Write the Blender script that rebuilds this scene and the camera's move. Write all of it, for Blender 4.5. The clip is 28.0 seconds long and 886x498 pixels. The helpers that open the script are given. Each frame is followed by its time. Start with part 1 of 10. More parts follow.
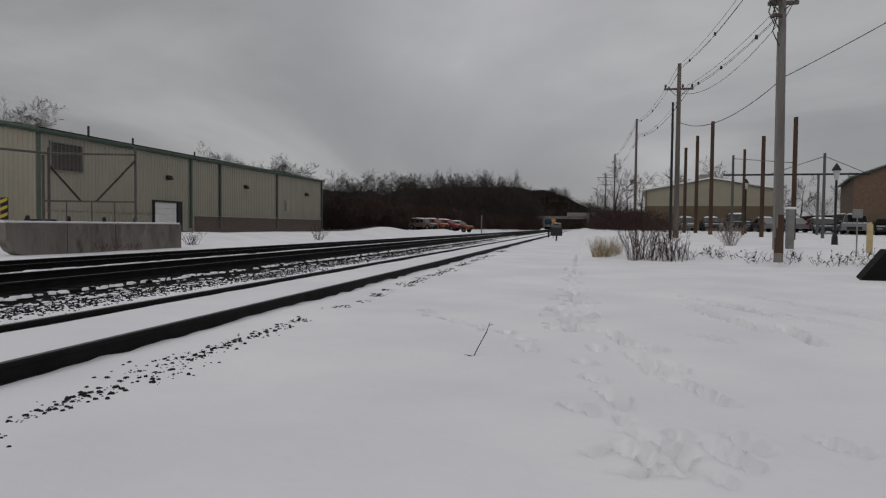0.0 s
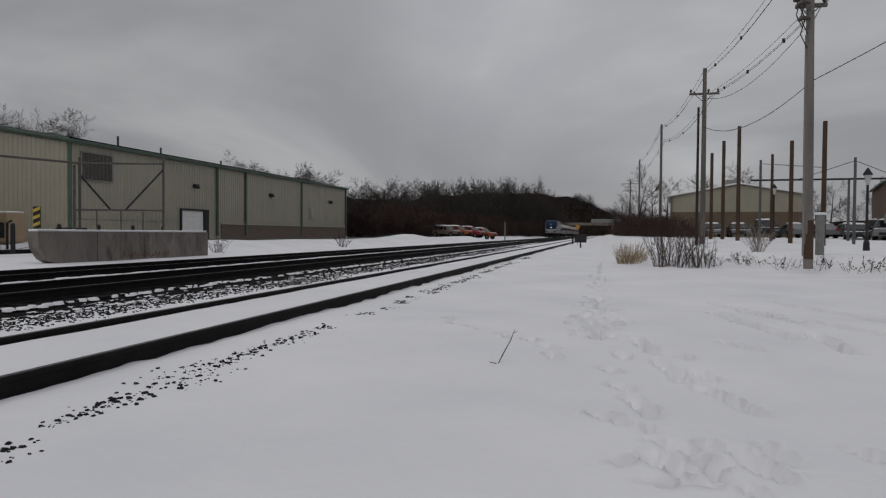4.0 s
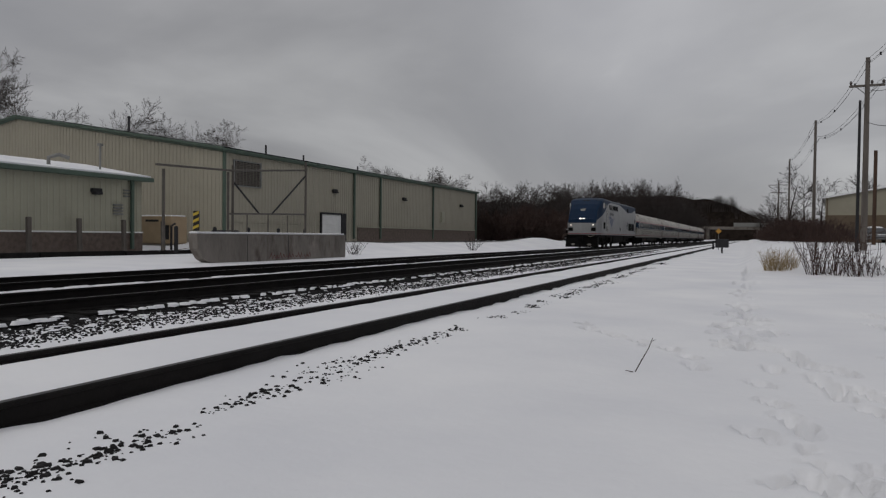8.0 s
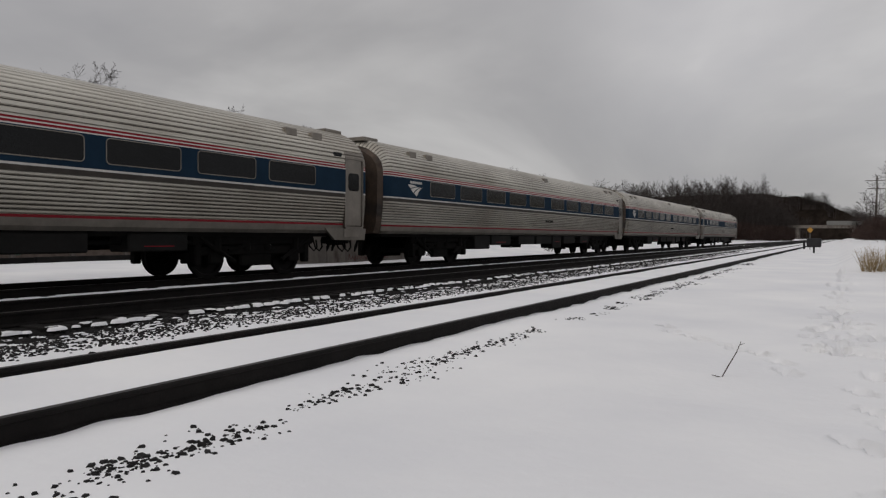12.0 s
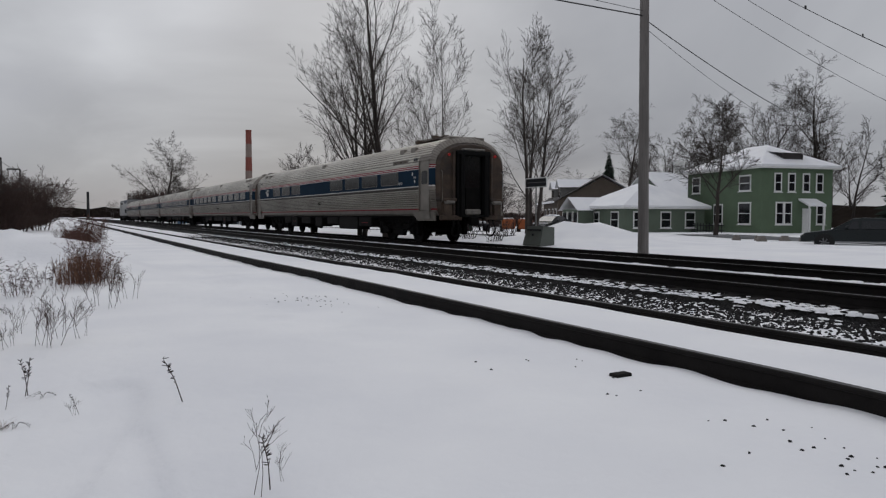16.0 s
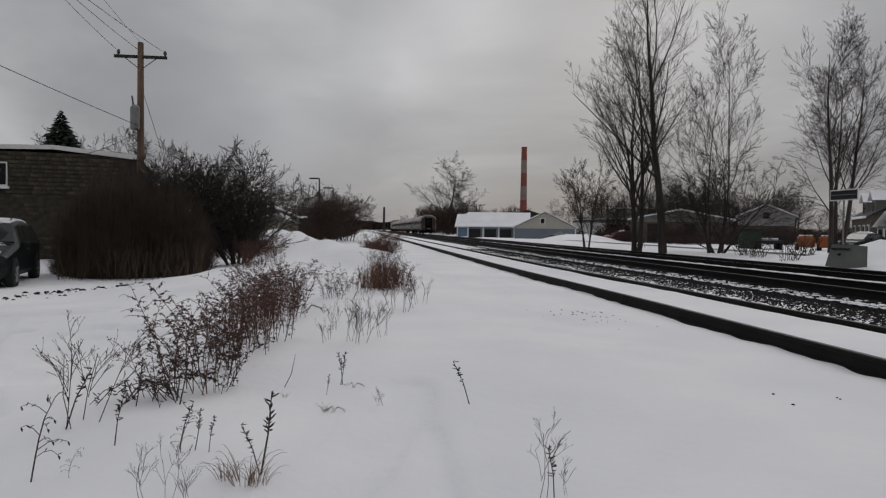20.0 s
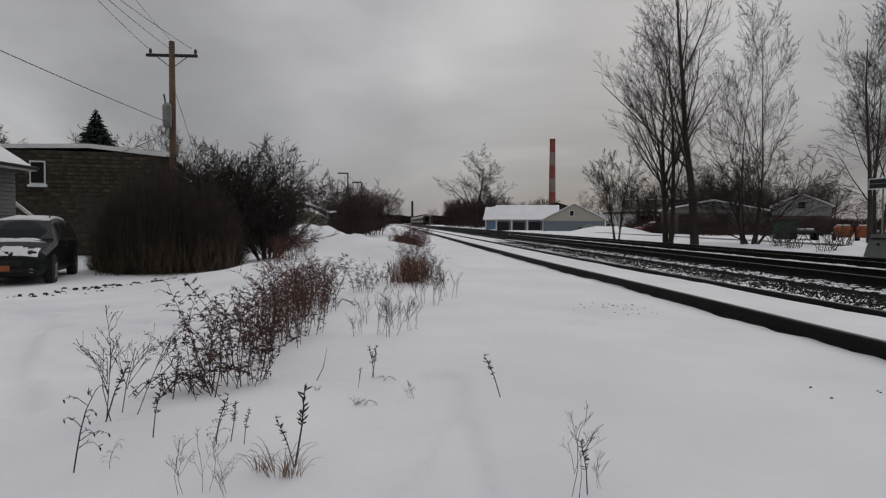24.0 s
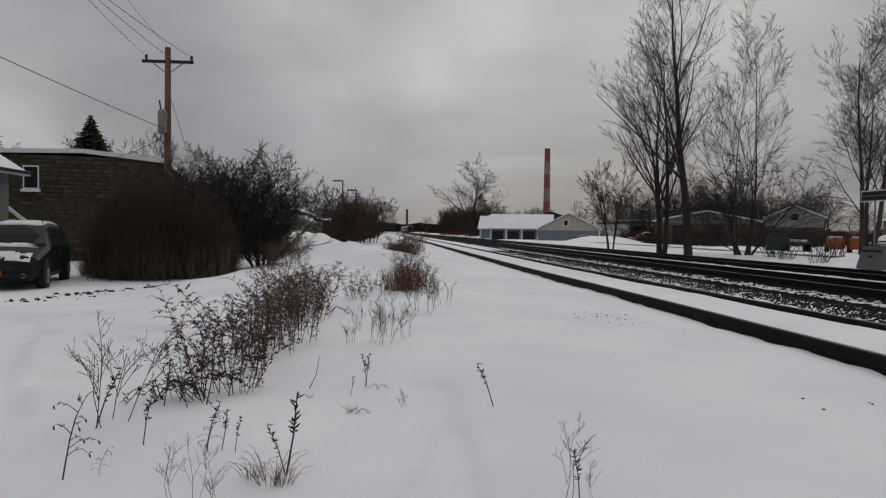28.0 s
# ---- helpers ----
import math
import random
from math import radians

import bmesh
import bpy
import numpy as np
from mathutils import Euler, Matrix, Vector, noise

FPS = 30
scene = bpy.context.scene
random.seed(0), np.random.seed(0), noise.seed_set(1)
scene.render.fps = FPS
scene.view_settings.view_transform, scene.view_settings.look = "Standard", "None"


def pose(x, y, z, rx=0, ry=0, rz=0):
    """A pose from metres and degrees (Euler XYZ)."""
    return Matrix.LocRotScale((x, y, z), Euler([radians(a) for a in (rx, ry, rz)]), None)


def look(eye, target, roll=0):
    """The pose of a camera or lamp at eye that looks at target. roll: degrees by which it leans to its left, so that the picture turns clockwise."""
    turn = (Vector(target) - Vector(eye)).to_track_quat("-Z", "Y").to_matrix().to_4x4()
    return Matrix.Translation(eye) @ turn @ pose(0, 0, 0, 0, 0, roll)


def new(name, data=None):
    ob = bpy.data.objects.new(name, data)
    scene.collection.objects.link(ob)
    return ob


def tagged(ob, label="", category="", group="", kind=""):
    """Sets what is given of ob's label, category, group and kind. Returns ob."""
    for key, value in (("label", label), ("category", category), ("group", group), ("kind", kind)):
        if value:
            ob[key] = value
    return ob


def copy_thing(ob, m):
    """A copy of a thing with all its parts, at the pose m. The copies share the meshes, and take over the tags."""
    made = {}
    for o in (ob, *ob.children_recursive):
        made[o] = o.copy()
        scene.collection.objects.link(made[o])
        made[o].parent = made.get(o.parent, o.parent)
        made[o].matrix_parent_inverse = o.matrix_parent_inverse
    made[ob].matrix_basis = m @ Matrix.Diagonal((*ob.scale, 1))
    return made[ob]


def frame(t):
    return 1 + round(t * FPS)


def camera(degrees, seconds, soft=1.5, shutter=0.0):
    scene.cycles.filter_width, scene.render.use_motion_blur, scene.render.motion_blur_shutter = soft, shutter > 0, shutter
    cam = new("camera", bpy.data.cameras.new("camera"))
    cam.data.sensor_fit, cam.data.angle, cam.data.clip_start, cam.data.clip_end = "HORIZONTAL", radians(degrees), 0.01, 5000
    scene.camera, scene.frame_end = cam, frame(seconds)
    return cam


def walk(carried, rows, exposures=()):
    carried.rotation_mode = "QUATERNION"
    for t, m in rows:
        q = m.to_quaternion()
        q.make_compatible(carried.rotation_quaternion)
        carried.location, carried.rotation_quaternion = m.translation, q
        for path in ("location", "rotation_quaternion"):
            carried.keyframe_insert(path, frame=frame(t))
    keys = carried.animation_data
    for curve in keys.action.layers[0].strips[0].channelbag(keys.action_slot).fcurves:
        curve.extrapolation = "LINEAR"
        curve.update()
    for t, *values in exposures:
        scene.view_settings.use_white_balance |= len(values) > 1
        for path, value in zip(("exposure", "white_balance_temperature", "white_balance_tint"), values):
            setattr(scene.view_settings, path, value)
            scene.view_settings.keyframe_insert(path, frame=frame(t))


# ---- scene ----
# camera: held at arm's length by someone who turns on the spot
ARM, EYE_Z = 0.207, 1.17
TURNS = [
    (0.0, 11.33, -1.90, -0.63), (0.5, 11.70, -1.52, -0.67), (1.0, 11.78, -1.53, -0.80), (1.5, 12.28, -1.45, -0.86),
    (2.0, 13.05, -1.13, -0.64), (2.5, 13.40, -1.52, -0.60), (4.5, 13.25, -1.25, -0.41), (5.0, 13.06, -1.24, -0.68),
    (5.5, 13.75, -1.34, -0.83), (6.0, 15.55, -1.47, -0.89), (6.5, 16.56, -1.29, -0.85), (7.0, 19.89, -1.39, -0.53),
    (7.5, 22.01, -1.21, -0.70), (8.0, 24.07, -1.14, -0.70), (8.5, 28.11, -1.23, -0.55), (9.0, 31.52, -1.36, -0.50),
    (9.5, 32.49, -1.05, -0.43), (10.0, 31.21, -0.52, -0.59), (10.5, 31.02, -0.74, -0.60), (11.0, 30.55, -0.98, -0.52),
    (11.5, 30.41, -1.07, -0.41), (13.5, 30.14, -1.13, -0.18), (14.0, 32.15, -1.08, -0.58), (14.2, 37.55, -1.36, 0.06),
    (14.5, 48.20, -1.67, -0.52), (14.6, 52.99, -1.06, -0.55), (14.8, 64.68, -0.37, -0.88), (15.0, 80.34, -0.16, -0.67),
    (15.2, 95.92, -0.02, -0.52), (15.3, 104.30, -0.10, -0.60), (15.4, 113.01, -0.65, -0.96), (15.5, 120.82, -1.22, -0.76),
    (15.6, 128.16, -1.38, -0.70), (15.8, 140.42, -2.61, -0.67), (16.0, 150.84, -2.65, -0.14), (16.2, 158.88, -2.53, -0.01),
    (16.5, 165.34, -1.28, -0.28), (17.0, 169.08, -0.96, -0.35), (17.5, 169.55, -1.25, -0.56), (18.0, 169.53, -0.97, -0.65),
    (18.5, 170.59, -1.24, -0.75), (19.0, 171.51, -1.72, -0.63), (19.5, 172.41, -1.59, -0.60), (20.0, 173.28, -1.61, -0.73),
    (20.5, 173.62, -1.48, -0.54), (21.0, 173.78, -1.40, -0.89), (21.5, 174.01, -1.34, -0.78), (22.0, 174.52, -1.55, -0.74),
    (22.5, 174.92, -1.81, -0.35), (24.5, 175.70, -2.20, -0.21), (25.0, 175.56, -2.13, -0.27), (25.5, 175.46, -2.15, -0.54),
    (26.0, 175.61, -2.04, -0.44), (26.5, 175.68, -1.81, -0.44), (27.0, 175.71, -1.89, -0.54), (27.5, 175.45, -1.78, -0.55),
    (28.0, 175.19, -1.47, -0.67),
]
cam = camera(65.86, 28.0, soft=1.25)


def held(yaw, pitch, roll):
    a = radians(yaw)
    return pose(-ARM * math.sin(a), ARM * math.cos(a), EYE_Z, 90 + pitch, roll, yaw)


walk(cam, [(t, held(y, p, r)) for t, y, p, r in TURNS], [
    (0.0, -0.25, 6480, 10), (4.5, -0.26, 6400, 10), (8.5, -0.22, 6420, 10), (9.5, 0.0, 6430, 12), (10.0, 0.06, 6430, 12), (11.0, 0.08, 6680, 11), (14.0, 0.06, 6480, 10), (14.6, 0.38, 6480, 10), (15.2, 0.58, 6400, 9),
    (15.6, 0.46, 6300, 9), (15.8, 0.28, 6230, 10), (16.0, 0.0, 6220, 10), (16.5, -0.06, 6260, 10), (17.0, -0.1, 6280, 10), (20.0, -0.16, 6430, 10), (28.0, -0.16, 6450, 10)])

# world: a closed winter overcast, with a low weak sun behind the cloud
def make_world():
    w = bpy.data.worlds.new("winter_sky")
    w.use_nodes = True
    nt = w.node_tree
    N, L = nt.nodes, nt.links
    N.clear()
    out = N.new("ShaderNodeOutputWorld")
    sky = N.new("ShaderNodeTexSky")
    sky.sky_type, sky.sun_disc = "NISHITA", False
    sky.sun_elevation, sky.sun_rotation = radians(22), radians(200)
    b_sky = N.new("ShaderNodeBackground")
    b_sky.inputs[1].default_value = 0.003
    L.new(sky.outputs[0], b_sky.inputs[0])
    tc = N.new("ShaderNodeTexCoord")
    # cloud sheet seen on a plane overhead: direction divided by its height
    sep = N.new("ShaderNodeSeparateXYZ")
    L.new(tc.outputs["Generated"], sep.inputs[0])
    up = N.new("ShaderNodeMath")
    up.operation = "ADD"
    up.inputs[1].default_value = 0.22
    L.new(sep.outputs[2], up.inputs[0])
    mx = N.new("ShaderNodeMath")
    mx.operation = "MAXIMUM"
    mx.inputs[1].default_value = 0.12
    L.new(up.outputs[0], mx.inputs[0])
    dv = N.new("ShaderNodeVectorMath")
    dv.operation = "DIVIDE"
    cmb = N.new("ShaderNodeCombineXYZ")
    for i in range(3):
        L.new(mx.outputs[0], cmb.inputs[i])
    L.new(tc.outputs["Generated"], dv.inputs[0])
    L.new(cmb.outputs[0], dv.inputs[1])
    mp = N.new("ShaderNodeMapping")
    mp.inputs["Rotation"].default_value = (0, 0, radians(28))
    mp.inputs["Scale"].default_value = (0.55, 0.32, 0.3)
    mp.inputs["Location"].default_value = CLOUD_SHIFT
    L.new(dv.outputs[0], mp.inputs[0])
    n1 = N.new("ShaderNodeTexNoise")
    n1.inputs["Scale"].default_value = 1.1
    n1.inputs["Detail"].default_value = 6.0
    n1.inputs["Roughness"].default_value = 0.5
    n1.inputs["Distortion"].default_value = 0.6
    L.new(mp.outputs[0], n1.inputs["Vector"])
    ramp = N.new("ShaderNodeValToRGB")
    e = ramp.color_ramp.elements
    e[0].position, e[0].color = 0.34, (0.275, 0.275, 0.292, 1)
    e[1].position, e[1].color = 0.68, (0.528, 0.526, 0.53, 1)
    m = e.new(0.52)
    m.color = (0.37, 0.368, 0.378, 1)
    L.new(n1.outputs["Fac"], ramp.inputs[0])
    # an overcast sky grows brighter towards the zenith
    lift = N.new("ShaderNodeMapRange")
    lift.interpolation_type = "SMOOTHSTEP"
    for i, v in ((1, 0.12), (2, 0.85), (3, 0.92), (4, 1.62)):
        lift.inputs[i].default_value = v
    L.new(sep.outputs[2], lift.inputs[0])
    total = lift.outputs[0]
    # broad lighter and darker shapes in the cloud sheet: azimuth, elevation, radius, gain
    for az, el, rad, gain in CLOUDS:
        a, e_ = radians(az), radians(el)
        dist = N.new("ShaderNodeVectorMath")
        dist.operation = "DISTANCE"
        dist.inputs[1].default_value = (-math.sin(a) * math.cos(e_), math.cos(a) * math.cos(e_), math.sin(e_))
        warp = N.new("ShaderNodeMath")
        warp.operation = "MULTIPLY_ADD"
        warp.inputs[1].default_value, warp.inputs[2].default_value = 0.22, -0.11
        L.new(tc.outputs["Generated"], dist.inputs[0])
        L.new(n1.outputs["Fac"], warp.inputs[0])
        off = N.new("ShaderNodeMath")
        L.new(dist.outputs["Value"], off.inputs[0])
        L.new(warp.outputs[0], off.inputs[1])
        lump = N.new("ShaderNodeMapRange")
        lump.interpolation_type = "SMOOTHERSTEP"
        for i, v in ((1, 0.0), (2, 2 * math.sin(radians(rad) / 2)), (3, gain), (4, 0.0)):
            lump.inputs[i].default_value = v
        L.new(off.outputs[0], lump.inputs[0])
        s_ = N.new("ShaderNodeMath")
        L.new(total, s_.inputs[0])
        L.new(lump.outputs[0], s_.inputs[1])
        total = s_.outputs[0]
    b_cl = N.new("ShaderNodeBackground")
    gain_ = N.new("ShaderNodeMath")
    gain_.operation = "MULTIPLY"
    gain_.inputs[1].default_value = CLOUD_STRENGTH
    L.new(total, gain_.inputs[0])
    L.new(gain_.outputs[0], b_cl.inputs[1])
    L.new(ramp.outputs[0], b_cl.inputs[0])
    add = N.new("ShaderNodeAddShader")
    L.new(b_sky.outputs[0], add.inputs[0])
    L.new(b_cl.outputs[0], add.inputs[1])
    L.new(add.outputs[0], out.inputs[0])
    scene.world = w


CLOUD_SHIFT, CLOUD_STRENGTH = (0.3, 0.0, 0.0), 1.04
CLOUDS = [(8.3, 16, 16, 0.30), (38, 14, 24, -0.16), (-5, 9, 12, 0.16), (188.5, 8, 9, 0.20), (146, 8, 12, -0.10), (171, 17, 9, 0.20), (177, 13, 7.5, 0.18), (183.5, 9.5, 7, 0.13),
          (164, 12, 13, -0.07), (200, 11, 16, -0.10), (160, 3, 16, -0.12), (172, 2, 8, 0.05)]
make_world()
sun_data = bpy.data.lights.new("sun", "SUN")
sun_data.energy, sun_data.angle, sun_data.color = 0.5, radians(28), (1.0, 0.95, 0.88)
sun = new("sun", sun_data)
sun.matrix_world = look((0, 0, 60), (12, 30, 35))

# ---- mesh kit ----
class Geo:
    """Vertices and faces, with a material slot for each face."""

    def __init__(self):
        self.v, self.f, self.m = [], [], []

    def add(self, vs, fs, slot=0):
        n = len(self.v)
        self.v += [tuple(p) for p in vs]
        self.f += [tuple(i + n for i in q) for q in fs]
        self.m += [slot] * len(fs)
        return self

    def box(self, x0, x1, y0, y1, z0, z1, slot=0, bevel=0.0):
        if bevel <= 0:
            vs = [(x, y, z) for z in (z0, z1) for y in (y0, y1) for x in (x0, x1)]
            return self.add(vs, [(0, 2, 3, 1), (4, 5, 7, 6), (0, 1, 5, 4), (2, 6, 7, 3), (0, 4, 6, 2), (1, 3, 7, 5)], slot)
        b, vs, fs = bevel, [], []
        X, Y, Z = (x0, x1), (y0, y1), (z0, z1)
        s = (1, -1)
        ix = {}
        for i in (0, 1):
            for j in (0, 1):
                for k in (0, 1):
                    for ax in range(3):
                        o = [X[i] + s[i] * b, Y[j] + s[j] * b, Z[k] + s[k] * b]
                        o[ax] = (X, Y, Z)[ax][(i, j, k)[ax]]
                        ix[i, j, k, ax] = len(vs)
                        vs.append(o)
        for ax in range(3):
            u, w = (ax + 1) % 3, (ax + 2) % 3
            for side in (0, 1):
                q = []
                for a, c in ((0, 0), (1, 0), (1, 1), (0, 1)):
                    t = [0, 0, 0]
                    t[ax], t[u], t[w] = side, a, c
                    q.append(ix[t[0], t[1], t[2], ax])
                fs.append(q if side else q[::-1])
        for ax in range(3):
            u, w = (ax + 1) % 3, (ax + 2) % 3
            for a in (0, 1):
                for c in (0, 1):
                    t0, t1 = [0, 0, 0], [0, 0, 0]
                    t0[u] = t1[u] = a
                    t0[w] = t1[w] = c
                    t1[ax] = 1
                    q = [ix[(*t0, u)], ix[(*t1, u)], ix[(*t1, w)], ix[(*t0, w)]]
                    fs.append(q if a != c else q[::-1])
        for i in (0, 1):
            for j in (0, 1):
                for k in (0, 1):
                    q = [ix[i, j, k, 0], ix[i, j, k, 1], ix[i, j, k, 2]]
                    fs.append(q if (i + j + k) % 2 else q[::-1])
        return self.add(vs, fs, slot)

    def tube(self, pts, radii, sides=6, slot=0, caps=True):
        """A tube along points; radii is one number or one a point."""
        pts = [Vector(p) for p in pts]
        if not hasattr(radii, "__len__"):
            radii = [radii] * len(pts)
        vs, fs = [], []
        ref = None
        for i, p in enumerate(pts):
            d = (pts[min(i + 1, len(pts) - 1)] - pts[max(i - 1, 0)]).normalized()
            if ref is None:
                ref = Vector((0, 0, 1)) if abs(d.z) < 0.9 else Vector((1, 0, 0))
            a = d.cross(ref)
            if a.length < 1e-6:
                a = d.orthogonal()
            a.normalize()
            b = d.cross(a)
            for k in range(sides):
                t = 2 * math.pi * k / sides
                vs.append(p + (a * math.cos(t) + b * math.sin(t)) * radii[i])
        for i in range(len(pts) - 1):
            for k in range(sides):
                k2 = (k + 1) % sides
                fs.append((i * sides + k, i * sides + k2, (i + 1) * sides + k2, (i + 1) * sides + k))
        if caps:
            fs.append(tuple(range(sides))[::-1])
            fs.append(tuple(range((len(pts) - 1) * sides, len(pts) * sides)))
        return self.add(vs, fs, slot)

    def disc(self, c, axis, r, depth, sides=20, slot=0):
        c, axis = Vector(c), Vector(axis).normalized()
        return self.tube([c - axis * depth / 2, c + axis * depth / 2], r, sides, slot)

    def extrude(self, profile, y0, y1, slots=None, closed=False, ends=True, axis="y"):
        """A profile of (x, z) drawn out along y (or of (y, z) along x)."""
        n = len(profile)
        if axis == "y":
            vs = [(x, y0, z) for x, z in profile] + [(x, y1, z) for x, z in profile]
        else:
            vs = [(y0, x, z) for x, z in profile] + [(y1, x, z) for x, z in profile]
        for i in range(n if closed else n - 1):
            j = (i + 1) % n
            self.add([vs[i], vs[j], vs[n + j], vs[n + i]], [(0, 1, 2, 3)], slots[i] if slots else 0)
        if closed and ends:
            self.add(vs[:n], [tuple(range(n))[::-1]], 0)
            self.add(vs[n:], [tuple(range(n))], 0)
        return self

    def join(self, other, m=None):
        vs = other.v if m is None else [m @ Vector(p) for p in other.v]
        n = len(self.v)
        self.v += [tuple(p) for p in vs]
        self.f += [tuple(i + n for i in q) for q in other.f]
        self.m += other.m
        return self

    def mesh(self, name, mats, smooth=False):
        me = bpy.data.meshes.new(name)
        me.from_pydata(self.v, [], self.f)
        for mt in mats if isinstance(mats, (list, tuple)) else [mats]:
            me.materials.append(mt)
        if any(self.m):
            me.polygons.foreach_set("material_index", self.m)
        if smooth:
            me.polygons.foreach_set("use_smooth", [True] * len(me.polygons))
        me.update()
        return me


def part(name, geo, mats, parent=None, label="", smooth=False, kind=""):
    """Links a Geo, or a mesh, as one mesh object under a thing or a part."""
    me = geo if isinstance(geo, bpy.types.Mesh) else geo.mesh(name, mats, smooth)
    ob = new(name, me)
    ob.parent = parent
    return tagged(ob, label, kind=kind)


def thing(name, label, category, m=None, group="", kind=""):
    ob = new(name)
    if m is not None:
        ob.matrix_basis = m
    return tagged(ob, label, category, group, kind)


def rnd(a, b):
    return random.uniform(a, b)


# ---- materials ----
def mat(name, color, rough=0.7, metal=0.0, vary=0.15, scale=2.0, bump=0.0, bump_scale=30.0, tint=None, spec=0.4, stretch=(1, 1, 1), per_object=0.0, stain=None, stain_scale=0.6, stain_at=(0.5, 0.7), emit=None, glow=0.0):
    m = bpy.data.materials.new(name)
    m.use_nodes = True
    nt = m.node_tree
    N, L = nt.nodes, nt.links
    bs = N["Principled BSDF"]
    bs.inputs["Metallic"].default_value = metal
    bs.inputs["Specular IOR Level"].default_value = spec
    tc = N.new("ShaderNodeTexCoord")
    mp = N.new("ShaderNodeMapping")
    mp.inputs["Scale"].default_value = stretch
    L.new(tc.outputs["Object"], mp.inputs[0])
    src = mp.outputs[0]

    def noise_node(sc, detail=5.0, ro=0.55):
        n = N.new("ShaderNodeTexNoise")
        n.inputs["Scale"].default_value, n.inputs["Detail"].default_value, n.inputs["Roughness"].default_value = sc, detail, ro
        L.new(src, n.inputs["Vector"])
        return n

    def mixer(kind, fac, a, b):
        x = N.new("ShaderNodeMix")
        x.data_type, x.blend_type = "RGBA", kind
        for sock, val in ((x.inputs[0], fac), (x.inputs[6], a), (x.inputs[7], b)):
            if hasattr(val, "is_linked"):
                L.new(val, sock)
            else:
                sock.default_value = val
        return x.outputs[2]

    c = (*color, 1)
    col = c
    n1 = noise_node(scale)
    dark = tuple(v * (1 - vary) for v in color) + (1,)
    lite = tuple(min(1, v * (1 + vary)) for v in (tint or color)) + (1,)
    r1 = N.new("ShaderNodeMapRange")
    r1.inputs[1].default_value, r1.inputs[2].default_value = 0.3, 0.7
    L.new(n1.outputs["Fac"], r1.inputs[0])
    col = mixer("MIX", r1.outputs[0], dark, lite)
    n2 = noise_node(scale * 9, 4.0, 0.6)
    r2 = N.new("ShaderNodeMapRange")
    r2.inputs[1].default_value, r2.inputs[2].default_value, r2.inputs[3].default_value, r2.inputs[4].default_value = 0.3, 0.7, 1 - vary * 0.6, 1 + vary * 0.4
    L.new(n2.outputs["Fac"], r2.inputs[0])
    col = mixer("MULTIPLY", 1.0, col, r2.outputs[0])
    if stain is not None:
        n3 = noise_node(stain_scale, 6.0, 0.62)
        r3 = N.new("ShaderNodeMapRange")
        r3.inputs[1].default_value, r3.inputs[2].default_value = stain_at
        L.new(n3.outputs["Fac"], r3.inputs[0])
        col = mixer("MIX", r3.outputs[0], col, (*stain, 1))
    if per_object:
        oi = N.new("ShaderNodeObjectInfo")
        r4 = N.new("ShaderNodeMapRange")
        r4.inputs[3].default_value, r4.inputs[4].default_value = 1 - per_object, 1 + per_object
        L.new(oi.outputs["Random"], r4.inputs[0])
        col = mixer("MULTIPLY", 1.0, col, r4.outputs[0])
    L.new(col, bs.inputs["Base Color"])
    rr = N.new("ShaderNodeMapRange")
    rr.inputs[3].default_value, rr.inputs[4].default_value = max(0.02, rough - 0.08), min(1, rough + 0.08)
    L.new(n2.outputs["Fac"], rr.inputs[0])
    L.new(rr.outputs[0], bs.inputs["Roughness"])
    if bump:
        n4 = noise_node(bump_scale, 4.0, 0.6)
        bp = N.new("ShaderNodeBump")
        bp.inputs["Strength"].default_value = min(1.0, bump)
        bp.inputs["Distance"].default_value = 0.02
        L.new(n4.outputs["Fac"], bp.inputs["Height"])
        L.new(bp.outputs[0], bs.inputs["Normal"])
    if emit:
        bs.inputs["Emission Color"].default_value = (*emit, 1)
        bs.inputs["Emission Strength"].default_value = glow
    return m

